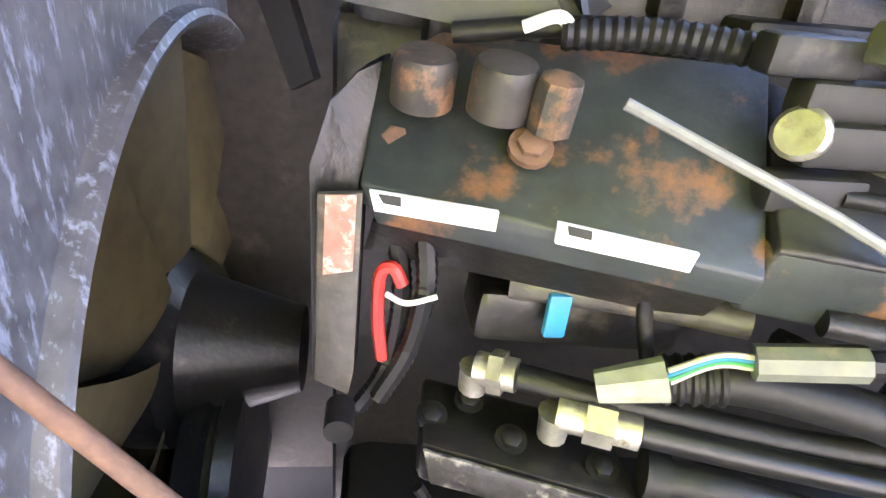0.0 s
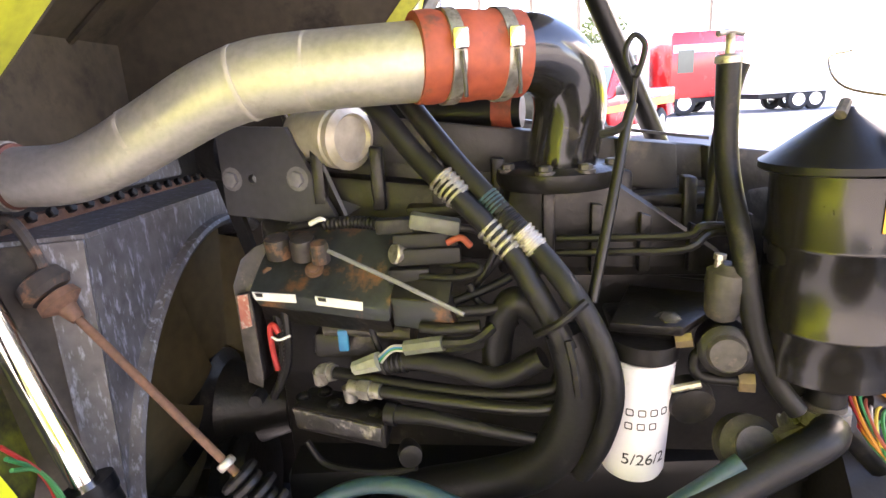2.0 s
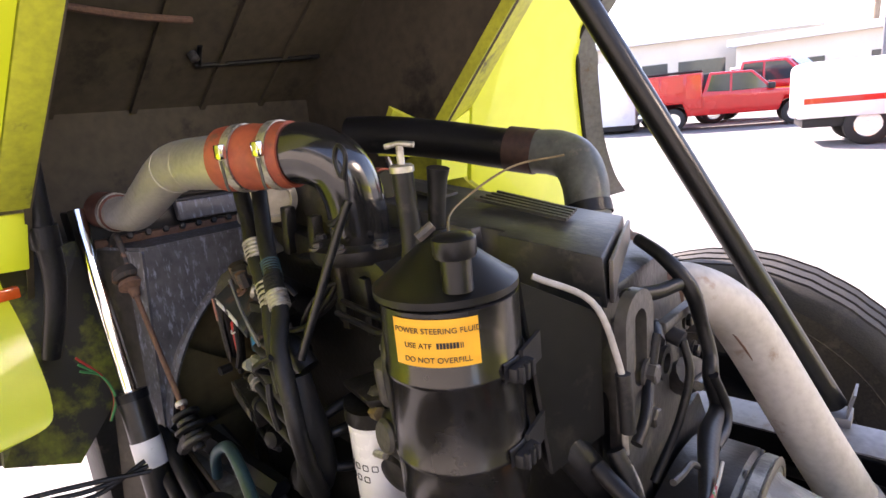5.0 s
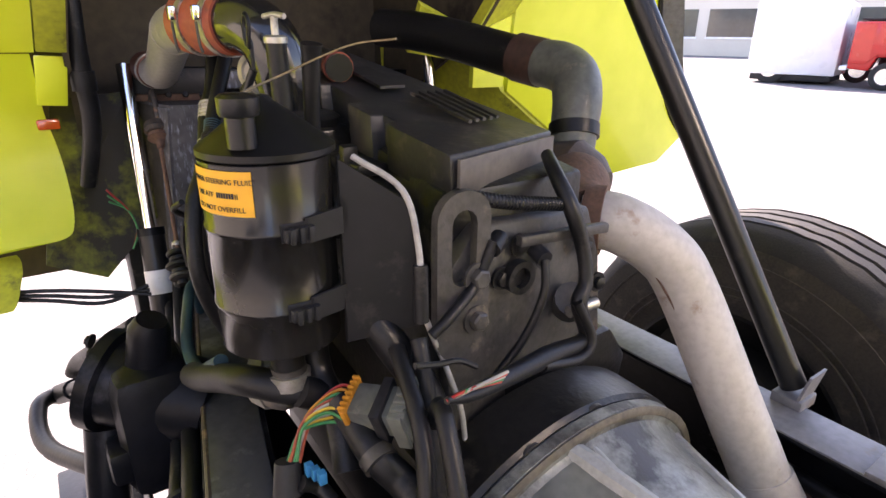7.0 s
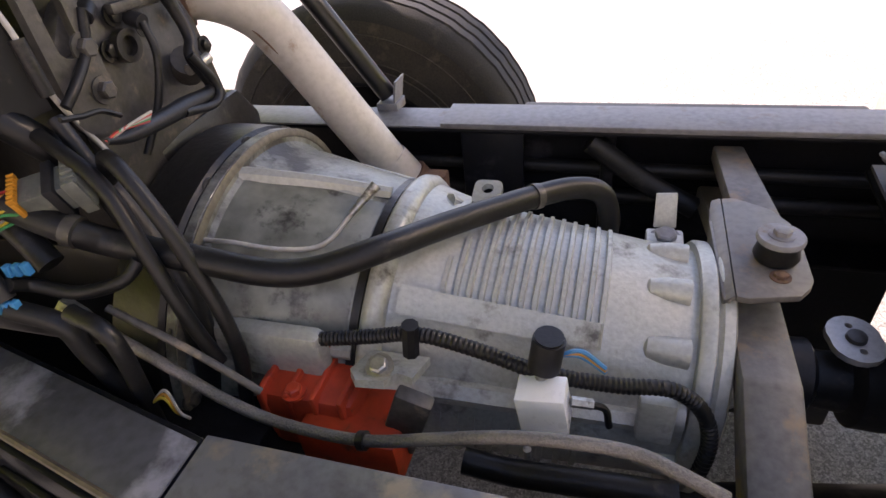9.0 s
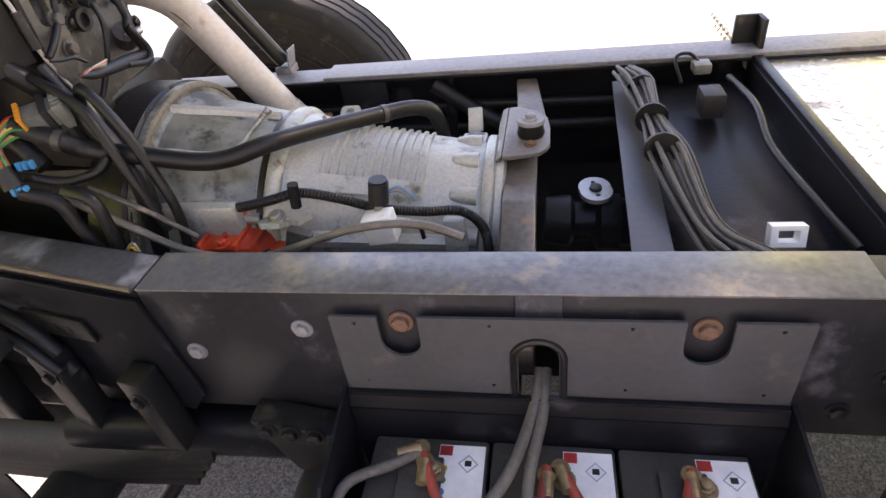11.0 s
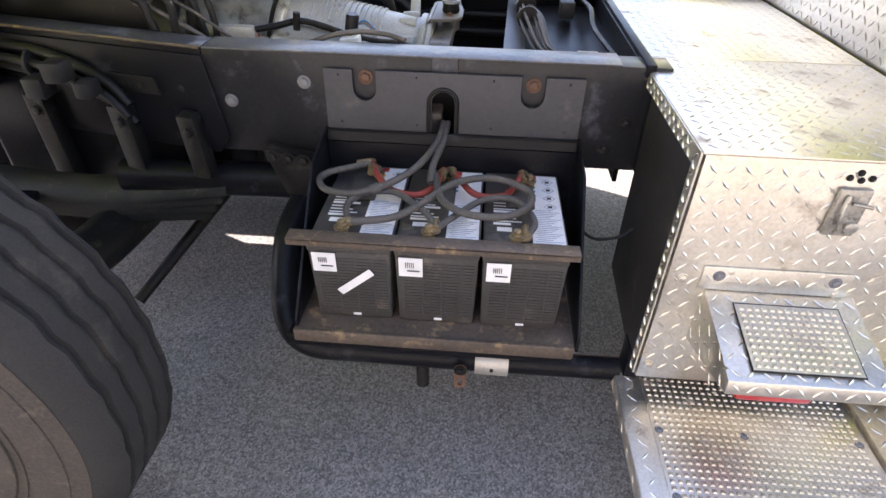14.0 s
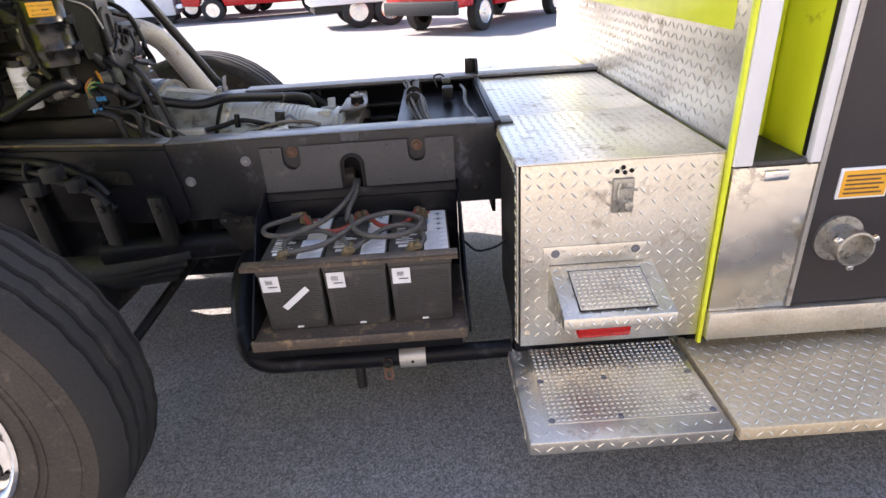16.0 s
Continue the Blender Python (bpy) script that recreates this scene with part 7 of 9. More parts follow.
for row, n in ((0.052, 4), (0.068, 3)):
    for k in range(n):
        a = radians(-118 + k * 20)
        c = FT + FA * row
        mm = Matrix.Translation(c + V((0.0348 * math.cos(a), 0.0348 * math.sin(a), 0))) @ Matrix.Rotation(a, 4, 'Z')
        holed(round_rect(-0.004, -0.004, 0.004, 0.004, 0.0015, 2), [round_rect(-0.003, -0.003, 0.003, 0.003, 0.001, 2)], mm @ Matrix.Rotation(radians(90), 4, 'Y'), 0.0004, bm)
part("pictogram", bm, "ink", fl, kind="stuff")
head = thing("filter_head", "black filter head with plated fittings", "filter head", (-0.8, 0.22, 1.21))
part("casting", slab([(-0.8372, 0.1984, 1.2329), (-0.7830, 0.1816, 1.2382), (-0.7749, 0.1991, 1.1916), (-0.8211, 0.2134, 1.1894)], (0, 0.06, 0.0), bevel=0.006), "engine", head)
part("deck", slab([(-0.8436, 0.1904, 1.2361), (-0.7771, 0.1697, 1.2365), (-0.6898, 0.2527, 1.2364), (-0.7973, 0.2860, 1.2419)], (0, 0.004, -0.012), bevel=0.003), "engine", head)
part("head_bolt", bolt((-0.7834, 0.1917, 1.2330), (0, -0.4, 1), 0.010, 0.008), "enginegrey", head)
part("fitting", tube([(-0.7808, 0.1809, 1.2181), (-0.7660, 0.1763, 1.2210)], 0.008, 6, 1), "brass", head)
snd = thing("pressure_sender", "plated pressure sender with small terminals", "sensor", (-0.7366, 0.1772, 1.2420))
part("can", lathe([(-0.028, 0.006), (-0.024, 0.013), (-0.018, 0.016), (0.010, 0.020), (0.022, 0.020), (0.026, 0.014), (0.030, 0.012)], (-0.7378, 0.1766, 1.2668), (0.12, 0, 1), 24), "enginegrey", snd)
for dx in (-0.008, 0.009):
    part("terminal", lathe([(0, 0.004), (0.012, 0.004), (0.013, 0.006), (0.018, 0.006)], V((-0.7382, 0.1767, 1.2889)) + V((dx, 0, 0)), (0.1, 0, 1), 8), "zinc", snd)
reg = thing("fuel_primer", "grimy round primer pump with a plated cap", "fuel pump", (-0.7360, 0.1670, 1.1991))
part("housing", lathe([(-0.03, 0.02), (-0.02, 0.026), (0.012, 0.026), (0.016, 0.02)], (-0.7342, 0.1764, 1.2107), (-0.3, -1, 0.1), 24), "engine", reg)
part("cap", lathe([(0.016, 0.018), (0.02, 0.019), (0.024, 0.016)], (-0.7342, 0.1764, 1.2107), (-0.3, -1, 0.1), 20), "enginegrey", reg)
part("line", tube([(-0.7496, 0.1812, 1.2057), (-0.7589, 0.1841, 1.1981), (-0.7540, 0.1826, 1.1776), (-0.7158, 0.1708, 1.1761)], 0.006, 10), "rubber", reg)
part("line_nut", tube([(-0.7207, 0.1723, 1.1754), (-0.7069, 0.1680, 1.1760)], 0.0105, 6, 1), "brass", reg)
part("drain_bowl", lathe([(-0.012, 0.022), (0.0, 0.025), (0.014, 0.022), (0.018, 0.01)], (-0.7592, 0.1942, 1.1457), (0, -1, -0.2), 24), "engine", reg)
part("drain_bar", tube([(-0.7836, 0.1768, 1.1664), (-0.7580, 0.1688, 1.1760)], 0.004, 8, 1), "zinc", reg)
part("lower_boss", lathe([(-0.02, 0.03), (0.0, 0.03), (0.01, 0.02), (0.014, 0.02)], (-0.7099, 0.1589, 1.1116), (0, -1, 0.5), 24), "enginegrey", reg)

# ---- dipsticks and filler tube ----
dip = thing("dipstick", "black oil dipstick tube with a wire loop handle", "dipstick", (-0.8677, 0.1578, 1.2720))
part("tube", tube([(-0.8181, 0.2175, 1.4477), (-0.8258, 0.2099, 1.4264), (-0.8444, 0.1856, 1.3575), (-0.8680, 0.1569, 1.2723)], 0.0052, 10), "black", dip)
DT = V((-0.817, 0.214, 1.495))
part("handle", tube([(-0.8181, 0.2175, 1.4477), (-0.8164, 0.2169, 1.4795), DT + V((-0.004, 0, -0.02)), DT + V((-0.010, 0, 0.0)), DT + V((-0.002, 0, 0.014)), DT + V((0.008, 0, 0.004)), DT + V((0.002, 0, -0.02)), (-0.8168, 0.2171, 1.4743)], 0.0028, 8), "rubber", dip)
part("bracket_clip", tube([(-0.8495, 0.2122, 1.4214), (-0.8363, 0.2081, 1.4240), (-0.8252, 0.2097, 1.4307)], 0.004, 8), "dusty", dip)
fil = thing("filler_tube", "black oil filler tube with a chromed T handle", "filler tube", (-0.6746, 0.1480, 1.1549))
TT = V((-0.731, 0.217, 1.479))
part("tube", tube([TT, TT + V((0.003, -0.003, -0.09)), (-0.7278, 0.1695, 1.3128), (-0.7140, 0.1602, 1.2329), (-0.6956, 0.1545, 1.1852), (-0.6746, 0.1480, 1.1549)], [0.011, 0.011, 0.0105, 0.010, 0.010, 0.010], 16), "rubber", fil)
part("stem", tube([TT, TT + V((0, 0, 0.026))], 0.004, 10, 1), "zinc", fil)
part("collar", lathe([(0, 0.0125), (0.006, 0.0125), (0.008, 0.010)], TT, (0, 0, 1), 16), "zinc", fil)
part("t_handle", tube([TT + V((-0.014, -0.006, 0.026)), TT + V((0.0, 0, 0.028)), TT + V((0.014, 0.006, 0.026))], 0.003, 10), "zinc", fil)
part("vent_stub", tube([TT + V((0.004, 0.03, -0.16)), TT + V((0.01, 0.03, -0.08)), TT + V((0.018, 0.03, -0.02)), TT + V((0.022, 0.03, 0.0))], [0.007, 0.009, 0.010, 0.012], 12), "dusty", fil)
# fuel lines along the head
lines = thing("fuel_lines", "pair of black steel fuel lines along the engine", "fuel line", (-0.8858, 0.2434, 1.3040))
part("line", tube([(-0.8863, 0.2436, 1.3117), (-0.8203, 0.2231, 1.3149), (-0.7662, 0.2064, 1.3182), (-0.7524, 0.2021, 1.3278), (-0.7303, 0.2052, 1.3265)], 0.0042, 8), "black", lines)
part("line", tube([(-0.8882, 0.2342, 1.2987), (-0.8228, 0.2139, 1.3024), (-0.7694, 0.1974, 1.3072), (-0.7466, 0.2003, 1.3203), (-0.7247, 0.2035, 1.3208)], 0.0042, 8), "black", lines)
part("block_rib", box((-1.05, 0.29, 1.33), (-0.70, 0.33, 1.345), 0.004), "engine", eng)
for k in range(7):
    part("head_rib", slab([(-1.16 + k * 0.07, 0.335 - k * 0.005, 1.425 - k * 0.010), (-1.145 + k * 0.07, 0.335 - k * 0.005, 1.423 - k * 0.010), (-1.145 + k * 0.07, 0.33 - k * 0.005, 1.35 - k * 0.01), (-1.16 + k * 0.07, 0.33 - k * 0.005, 1.35 - k * 0.01)], (0, -0.02, 0), bevel=0.003), "engine", eng)
part("side_pipe", tube([(-1.0925, 0.4275, 1.4453), (-1.0032, 0.3998, 1.4435), (-0.9068, 0.3699, 1.4416)], 0.02, 14, 1), "black", eng)
part("pipe_sleeve", tube([(-0.9403, 0.3803, 1.4422), (-0.9167, 0.3730, 1.4418)], 0.0225, 14, 1), "silicone", eng)
for k in range(5):
    part("injector_line", tube([(-0.9851, 0.2442, 1.2529), V((-0.9645, 0.2379, 1.2812)) + V((0.012 * k, 0.01 * k, 0.008 * k)), V((-0.9469, 0.2524, 1.3098)) + V((0.016 * k, 0.01 * k, 0.012 * k)), V((-0.9233, 0.2751, 1.3240)) + V((0.02 * k, 0, 0))], 0.0035, 8), "engine", eng)

# ---- teal and black lines low on the near side ----
hose("teal_hose", "teal rubber hose looping above the frame rail", [(-1.2099, 0.1839, 0.9727), (-1.1782, 0.1741, 1.0280), (-1.1244, 0.1674, 1.0660), (-1.0680, 0.1499, 1.0848), (-1.0154, 0.1336, 1.0769), (-0.9592, 0.1162, 1.0549), (-0.9030, 0.1088, 1.0463), (-0.8411, 0.1096, 1.0583), (-0.7871, 0.1128, 1.0911), (-0.7388, 0.1179, 1.1232)], 0.0088, "bluehose")
hose("suction_hose", "thick black suction hose with a crimped end", [(-0.8443, 0.1006, 1.0536), (-0.7899, 0.1037, 1.0770), (-0.7274, 0.1143, 1.1073), (-0.6543, 0.1317, 1.1365), (-0.62, 0.20, 1.11), (-0.62, 0.17, 1.13)], 0.0175, "rubber", [((-0.655, 0.195, 1.10), (-0.635, 0.185, 1.115), 0.020, "zinc")])
el = thing("suction_elbow", "plated elbow under the reservoir outlet", "pipe fitting", (RC.x, RC.y, 1.12))
part("elbow", tube([(RC.x + 0.005, RC.y, 1.155), (RC.x + 0.005, RC.y, 1.135), (RC.x, RC.y - 0.005, 1.118), (RC.x - 0.02, RC.y - 0.01, 1.11)], 0.019, 16), "enginegrey", el)
part("collar", tube([(RC.x + 0.005, RC.y, 1.148), (RC.x + 0.005, RC.y, 1.132)], 0.023, 12, 1), "zinc", el)
part("union", tube([(RC.x - 0.018, RC.y - 0.01, 1.111), (RC.x - 0.045, RC.y - 0.018, 1.108)], 0.022, 8, 1), "zinc", el)

# ---- battery cables ----
def cable(name, label, pts, r, mt, group=""):
    c = thing(name, label, "cable", pts[0], group)
    part("cable_body", tube(pts, r * 0.86, 12), mt, c)
    return c


def lug_end(c, p, d):
    p, d = V(p), V(d).normalized()
    bm = tube([p, p + d * 0.035], [0.010, 0.008], 10, 1)
    tube([p + V((0, 0, -0.003)), p + V((0, 0, 0.003))], 0.013, 14, 1, bm)
    part("terminal_lug", bm, "brass", c, "tarnished cable lug")


P1 = [(x + 0.105, -0.105 + 0.02, 0.71) for x in BATS]
P2 = [(x + 0.070, -0.337, 0.71) for x in BATS]
c = cable("battery_cable", "grey-black battery cable looping out of the slot", [(0.262, 0.02, 0.79), (0.252, -0.045, 0.77), (0.2190, -0.1380, 0.7550), (0.1770, -0.1850, 0.7400), (0.1280, -0.2180, 0.7300), (0.0730, -0.2300, 0.7200), (0.0140, -0.2110, 0.7150), (-0.0130, -0.1710, 0.7150), (-0.0040, -0.1330, 0.7150), (0.0510, -0.1070, 0.7200), (0.0930, -0.0820, 0.7200)], 0.0095, "cable", "battery cables")
part("sleeve", tube([(0.1360, -0.2150, 0.7330), (0.1180, -0.2230, 0.7280)], 0.0115, 12, 1), "cable", c)
lug_end(c, (0.0920, -0.0780, 0.7220), (-1, -0.3, 0))
c = cable("battery_cable", "grey-black battery cable crossing the middle battery", [(0.272, 0.02, 0.79), (0.266, -0.045, 0.77), (0.2490, -0.1290, 0.7500), (0.2480, -0.1850, 0.7350), (0.2560, -0.1530, 0.7350), (0.2780, -0.2540, 0.7350), (0.3320, -0.3090, 0.7350), (0.4090, -0.3140, 0.7350), (0.4640, -0.2700, 0.7350), (0.4670, -0.2120, 0.7400), (0.3890, -0.1700, 0.7450), (0.3020, -0.1940, 0.7400), (0.2420, -0.2640, 0.7300), (0.1870, -0.3130, 0.7200), (0.1200, -0.3290, 0.7150), (0.0880, -0.3300, 0.7120)], 0.0095, "cable", "battery cables")
lug_end(c, (0.0860, -0.3300, 0.7120), (1, 0.1, 0))
c = cable("battery_cable", "grey-black jumper cable between the front posts", [(0.2720, -0.3400, 0.7120), (0.2550, -0.2960, 0.7150), (0.2170, -0.2550, 0.7200), (0.1650, -0.2120, 0.7200), (0.1020, -0.2180, 0.7150), (0.0720, -0.2570, 0.7100), (0.0820, -0.3130, 0.7060)], 0.0085, "cable", "battery cables")
lug_end(c, (0.2720, -0.3430, 0.7120), (0, 1, 0))
c = cable("battery_cable", "grey-black jumper cable to the last battery", [(0.2750, -0.3360, 0.7120), (0.3150, -0.2890, 0.7180), (0.3670, -0.2320, 0.7220), (0.4250, -0.2210, 0.7250), (0.4650, -0.2570, 0.7200), (0.4790, -0.3050, 0.7150), (0.4610, -0.3430, 0.7100)], 0.0085, "cable", "battery cables")
lug_end(c, (0.4590, -0.3480, 0.7120), (0, 1, 0))
c = cable("battery_cable", "red and black jumper between the rear posts", [(0.0970, -0.0850, 0.7200), (0.1220, -0.1450, 0.7200), (0.1570, -0.1930, 0.7150), (0.2060, -0.2130, 0.7150), (0.2360, -0.2000, 0.7150), (0.2610, -0.1590, 0.7200), (0.2720, -0.0950, 0.7200)], 0.0088, "redcable", "battery cables")
lug_end(c, (0.1000, -0.0970, 0.7200), (0, -1, 0))
lug_end(c, (0.2720, -0.1060, 0.7200), (0, -1, 0))
c = cable("battery_cable", "red jumper cable between the rear posts", [(0.2900, -0.0930, 0.7200), (0.3140, -0.1420, 0.7200), (0.3440, -0.1880, 0.7150), (0.3830, -0.2040, 0.7150), (0.4220, -0.1860, 0.7150), (0.4460, -0.1390, 0.7200), (0.4620, -0.0870, 0.7200)], 0.0088, "redcable", "battery cables")
lug_end(c, (0.2900, -0.0950, 0.7200), (0.3, -1, 0))
lug_end(c, (0.4600, -0.0930, 0.7200), (0, -1, 0))

# ---- hoses along the outer face of the front rail ----
rh = thing("rail_hoses", "black hoses tied along the outside of the front frame rail", "hose", (-0.9, 0.08, 0.88))
for k, r in enumerate((0.013, 0.011, 0.014)):
    part("line", tube([(x, (-0.313 - x) * 0.2 - 0.032 - 0.020 * (k % 2) - 0.004 * math.sin(9 * x + k), z - 0.026 * k) for x, z in ((-1.42, 1.02), (-1.30, 0.97), (-1.12, 0.935), (-0.92, 0.92), (-0.74, 0.905), (-0.60, 0.86), (-0.54, 0.80))], r, 12), "rubber", rh)
for x in (-1.15, -0.80):
    y = (-0.313 - x) * 0.2 - 0.045
    part("hose_tie", tube([(x, y, 0.885), (x + 0.008, y, 0.885)], [0.034] * 2, 16, 1, squash=0.9), "plasticdark", rh)
part("spring_plate", box((-1.45, -0.13, 0.53), (-0.86, 0.02, 0.55), 0.006), "frame", chassis, "black plate on the leaf springs")

# ---- pipework under the tray ----
up_ = thing("under_pipe", "dark bent pipe with a bright cuff below the battery tray", "pipe", (0.3, -0.33, 0.28))
part("pipe", tube([(-0.10, 0.0, 0.58), (-0.12, -0.14, 0.52), (-0.10, -0.28, 0.40), (-0.04, -0.33, 0.345), (0.10, -0.335, 0.335), (0.40, -0.335, 0.332), (0.72, -0.33, 0.33)], [0.04, 0.04, 0.038, 0.034, 0.030, 0.030, 0.030], 18), "frame", up_)
part("cuff", tube([(0.375, -0.336, 0.332), (0.455, -0.336, 0.332)], 0.036, 20, 1), "alu", up_, "bright metal cuff")
part("cuff_dot", tube([(0.415, -0.371, 0.335), (0.415, -0.374, 0.335)], 0.005, 8, 1), "ink", up_)
part("hook_plate", holed(round_rect(-0.014, -0.055, 0.014, 0.02, 0.012), [stadium(0, -0.036, 0.012, 0.022)], frame_of((0.341, -0.385, 0.342), (1, 0, 0), (0, 0, 1)), 0.006), "rust", up_, "rusty hook plate")
part("hook_bolt", bolt((0.341, -0.392, 0.348), (0, -1, 0), 0.010, 0.008), "dusty", up_)
part("stub", tube([(0.24, -0.30, 0.33), (0.245, -0.33, 0.22)], 0.016, 12, 1), "dusty", up_)
part("trail_wire", tube([(0.60, -0.10, 0.60), (0.64, -0.15, 0.585), (0.70, -0.16, 0.60), (0.735, -0.15, 0.62)], 0.004, 6), "rubber", up_)

# ---- harnesses round the gearbox ----
ch = thing("cooler_hose", "long black hose lying over the gearbox", "hose", (-0.5, 0.2, 1.08))
part("hose_body", tube([(-0.58, 0.20, 1.13), (-0.52, 0.205, 1.10), (-0.4920, 0.2250, 1.0700), (-0.4030, 0.2370, 1.0490), (-0.3220, 0.2500, 1.0280), (-0.2700, 0.2710, 1.0210), (-0.2060, 0.3100, 1.0280), (-0.1460, 0.4020, 1.0080), (-0.0620, 0.5200, 0.9800), (-0.0050, 0.5720, 0.9680), (0.0310, 0.5920, 0.9480), (0.0450, 0.6050, 0.8960), (0.042, 0.62, 0.84)], 0.0165, 16), "rubber", ch)
for p, q in (((-0.52, 0.205, 1.10), (-0.508, 0.2065, 1.0955)), ((-0.0620, 0.5200, 0.9800), (-0.0540, 0.5280, 0.9780))):
    part("hose_clamp", tube([p, q], 0.0185, 18, 1), "enginegrey", ch, "steel hose clamp")
ww = thing("white_wire", "dirty white sheathed wire draped to the gearbox", "wire", (-0.55, 0.26, 1.2))
part("wire_body", tube([(-0.60, 0.235, 1.380), (-0.556, 0.264, 1.352), (-0.535, 0.268, 1.300), (-0.524, 0.264, 1.250), (-0.534, 0.280, 1.210), (-0.538, 0.297, 1.172), (-0.531, 0.306, 1.140), (-0.530, 0.320, 1.095), (-0.524, 0.324, 1.045), (-0.500, 0.320, 1.018), (-0.455, 0.308, 1.020), (-0.400, 0.300, 1.026), (-0.345, 0.315, 1.010), (-0.302, 0.345, 1.000), (-0.277, 0.395, 1.020), (-0.262, 0.420, 1.034)], 0.0032, 10), "wirewhite", ww)
part("dark_splice", tube([(-0.529, 0.266, 1.285), (-0.524, 0.264, 1.228)], 0.0075, 10, 1), "rubber", ww)
part("end_fitting", tube([(-0.279, 0.390, 1.018), (-0.262, 0.420, 1.034), (-0.255, 0.430, 1.040)], [0.0045, 0.0065, 0.008], 10, 1), "zinc", ww)
cn = thing("wiring_connector", "large dark grey wiring connector with an orange lock and coloured wires", "connector", (-0.55, 0.19, 1.14))
cm = frame_of((-0.537, 0.220, 1.136), (0.80, 0.58, 0.12), (-0.45, 0.8, 0.35)) @ Matrix.Scale(0.86, 4)
part("shell", box((-0.028, -0.022, -0.020), (0.028, 0.022, 0.020), 0.004, m=cm), "plastic_grey", cn)
part("rear_shell", box((0.026, -0.026, -0.024), (0.048, 0.026, 0.026), 0.004, m=cm), "plastic_grey", cn)
for k in range(6):
    part("shell_rib", box((0.030, -0.030 + k * 0.011, -0.026), (0.046, -0.025 + k * 0.011, 0.030), 0.001, m=cm), "plastic_grey", cn)
part("orange_lock", box((-0.034, -0.026, -0.024), (-0.027, 0.026, 0.022), 0.002, m=cm), "orange", cn, "orange locking comb")
for k in range(7):
    part("comb_tooth", box((-0.035, -0.024 + k * 0.0075, 0.020), (-0.026, -0.020 + k * 0.0075, 0.028), 0.0008, m=cm), "orange", cn)
part("black_strap", box((0.005, -0.028, -0.030), (0.018, 0.028, 0.027), 0.002, m=cm), "plasticdark", cn)
for k in range(14):
    mt = ("green", "yellow", "wirewhite", "silicone", "green", "orange", "wirered")[k % 7]
    a = cm @ V((-0.034, -0.020 + (k % 7) * 0.0066, -0.012 + 0.012 * (k // 7)))
    b = a + V((-0.02, -0.012, -0.002 + 0.004 * (k // 7)))
    e = V((-0.575 + 0.003 * (k % 4), 0.135 + 0.003 * (k % 5), 1.085))
    part("wire", tube([a, b, b.lerp(e, 0.5) + V((-0.012, -0.004, 0.006)), e], 0.0018, 6), mt, cn)
for p in ((-0.556, 0.15, 1.082), (-0.565, 0.125, 1.05)):
    for q in range(3):
        part("blue_plug", box((-0.004, -0.004, -0.007), (0.004, 0.004, 0.007), 0.001, m=Matrix.Translation(V(p) + V((0.009 * q, 0.003 * q, 0)))), "bluep", cn)
part("plug_body", tube([(-0.575, 0.135, 1.086), (-0.565, 0.13, 1.055)], [0.013, 0.016], 10, 1), "plasticdark", cn)
hs = thing("wiring_harness", "black corrugated wiring harness beside the gearbox", "wiring harness", (-0.4, 0.2, 0.85))
part("vertical_sleeve", tube([(-0.54, 0.27, 1.20), (-0.50, 0.26, 1.13), (-0.4690, 0.2500, 1.1660), (-0.4230, 0.2350, 1.1150), (-0.3940, 0.2250, 1.0490), (-0.3710, 0.2150, 0.9760), (-0.3710, 0.2100, 0.9040), (-0.3980, 0.2000, 0.7860)], 0.0088, 14, 6, ribs=0.0006, pitch=0.005), "rubber", hs)
part("second_sleeve", tube([(-0.55, 0.25, 1.19), (-0.4710, 0.2300, 1.1430), (-0.4320, 0.2100, 1.0720), (-0.4080, 0.2000, 0.9930), (-0.3900, 0.2000, 0.9210)], 0.0088, 12), "rubber", hs)
part("loop_lead", tube([(-0.555, 0.14, 1.07), (-0.5520, 0.1600, 1.0540), (-0.5060, 0.1700, 1.0410), (-0.4630, 0.1900, 1.0460), (-0.4490, 0.2100, 1.0610)], 0.008, 12), "rubber", hs)
part("drop_lead", tube([(-0.56, 0.13, 1.045), (-0.5140, 0.1400, 1.0200), (-0.5020, 0.1400, 0.9730), (-0.4820, 0.1400, 0.8990)], [0.012, 0.012, 0.011, 0.010], 12), "rubber", hs)
part("rear_sleeve", tube([(-0.3910, 0.2400, 0.9110), (-0.3040, 0.2450, 0.9280), (-0.2130, 0.2500, 0.9450), (-0.1490, 0.2500, 0.9600), (-0.0790, 0.2500, 0.9470), (-0.0110, 0.2500, 0.9260), (0.0660, 0.2600, 0.9110), (0.1240, 0.2700, 0.9050), (0.1590, 0.2700, 0.8760), (0.1710, 0.2600, 0.8330), (0.1640, 0.2500, 0.7800)], 0.0082, 12, 6, ribs=0.0012, pitch=0.005), "rubber", hs)
part("sleeve_clamp", tube([(-0.1520, 0.2400, 0.9840), (-0.1570, 0.2400, 0.9390)], 0.010, 8, 1), "rubber", hs)
for k, mt in enumerate(("yellow", "orange", "wirewhite")):
    part("loose_wire", tube([(-0.4340, 0.1300, 0.9210), V((-0.4130, 0.1300, 0.9330)) + V((0, 0.003 * k, 0.003 * k)), V((-0.4070, 0.1300, 0.9120)) + V((0.003 * k, 0, 0)), V((-0.3980, 0.1300, 0.9070)) + V((0.004 * k, 0, -0.002 * k))], 0.0018, 6), mt, hs)
bh = thing("braided_hose", "braided steel hose along the frame rail", "hose", (-0.1, 0.14, 0.85))
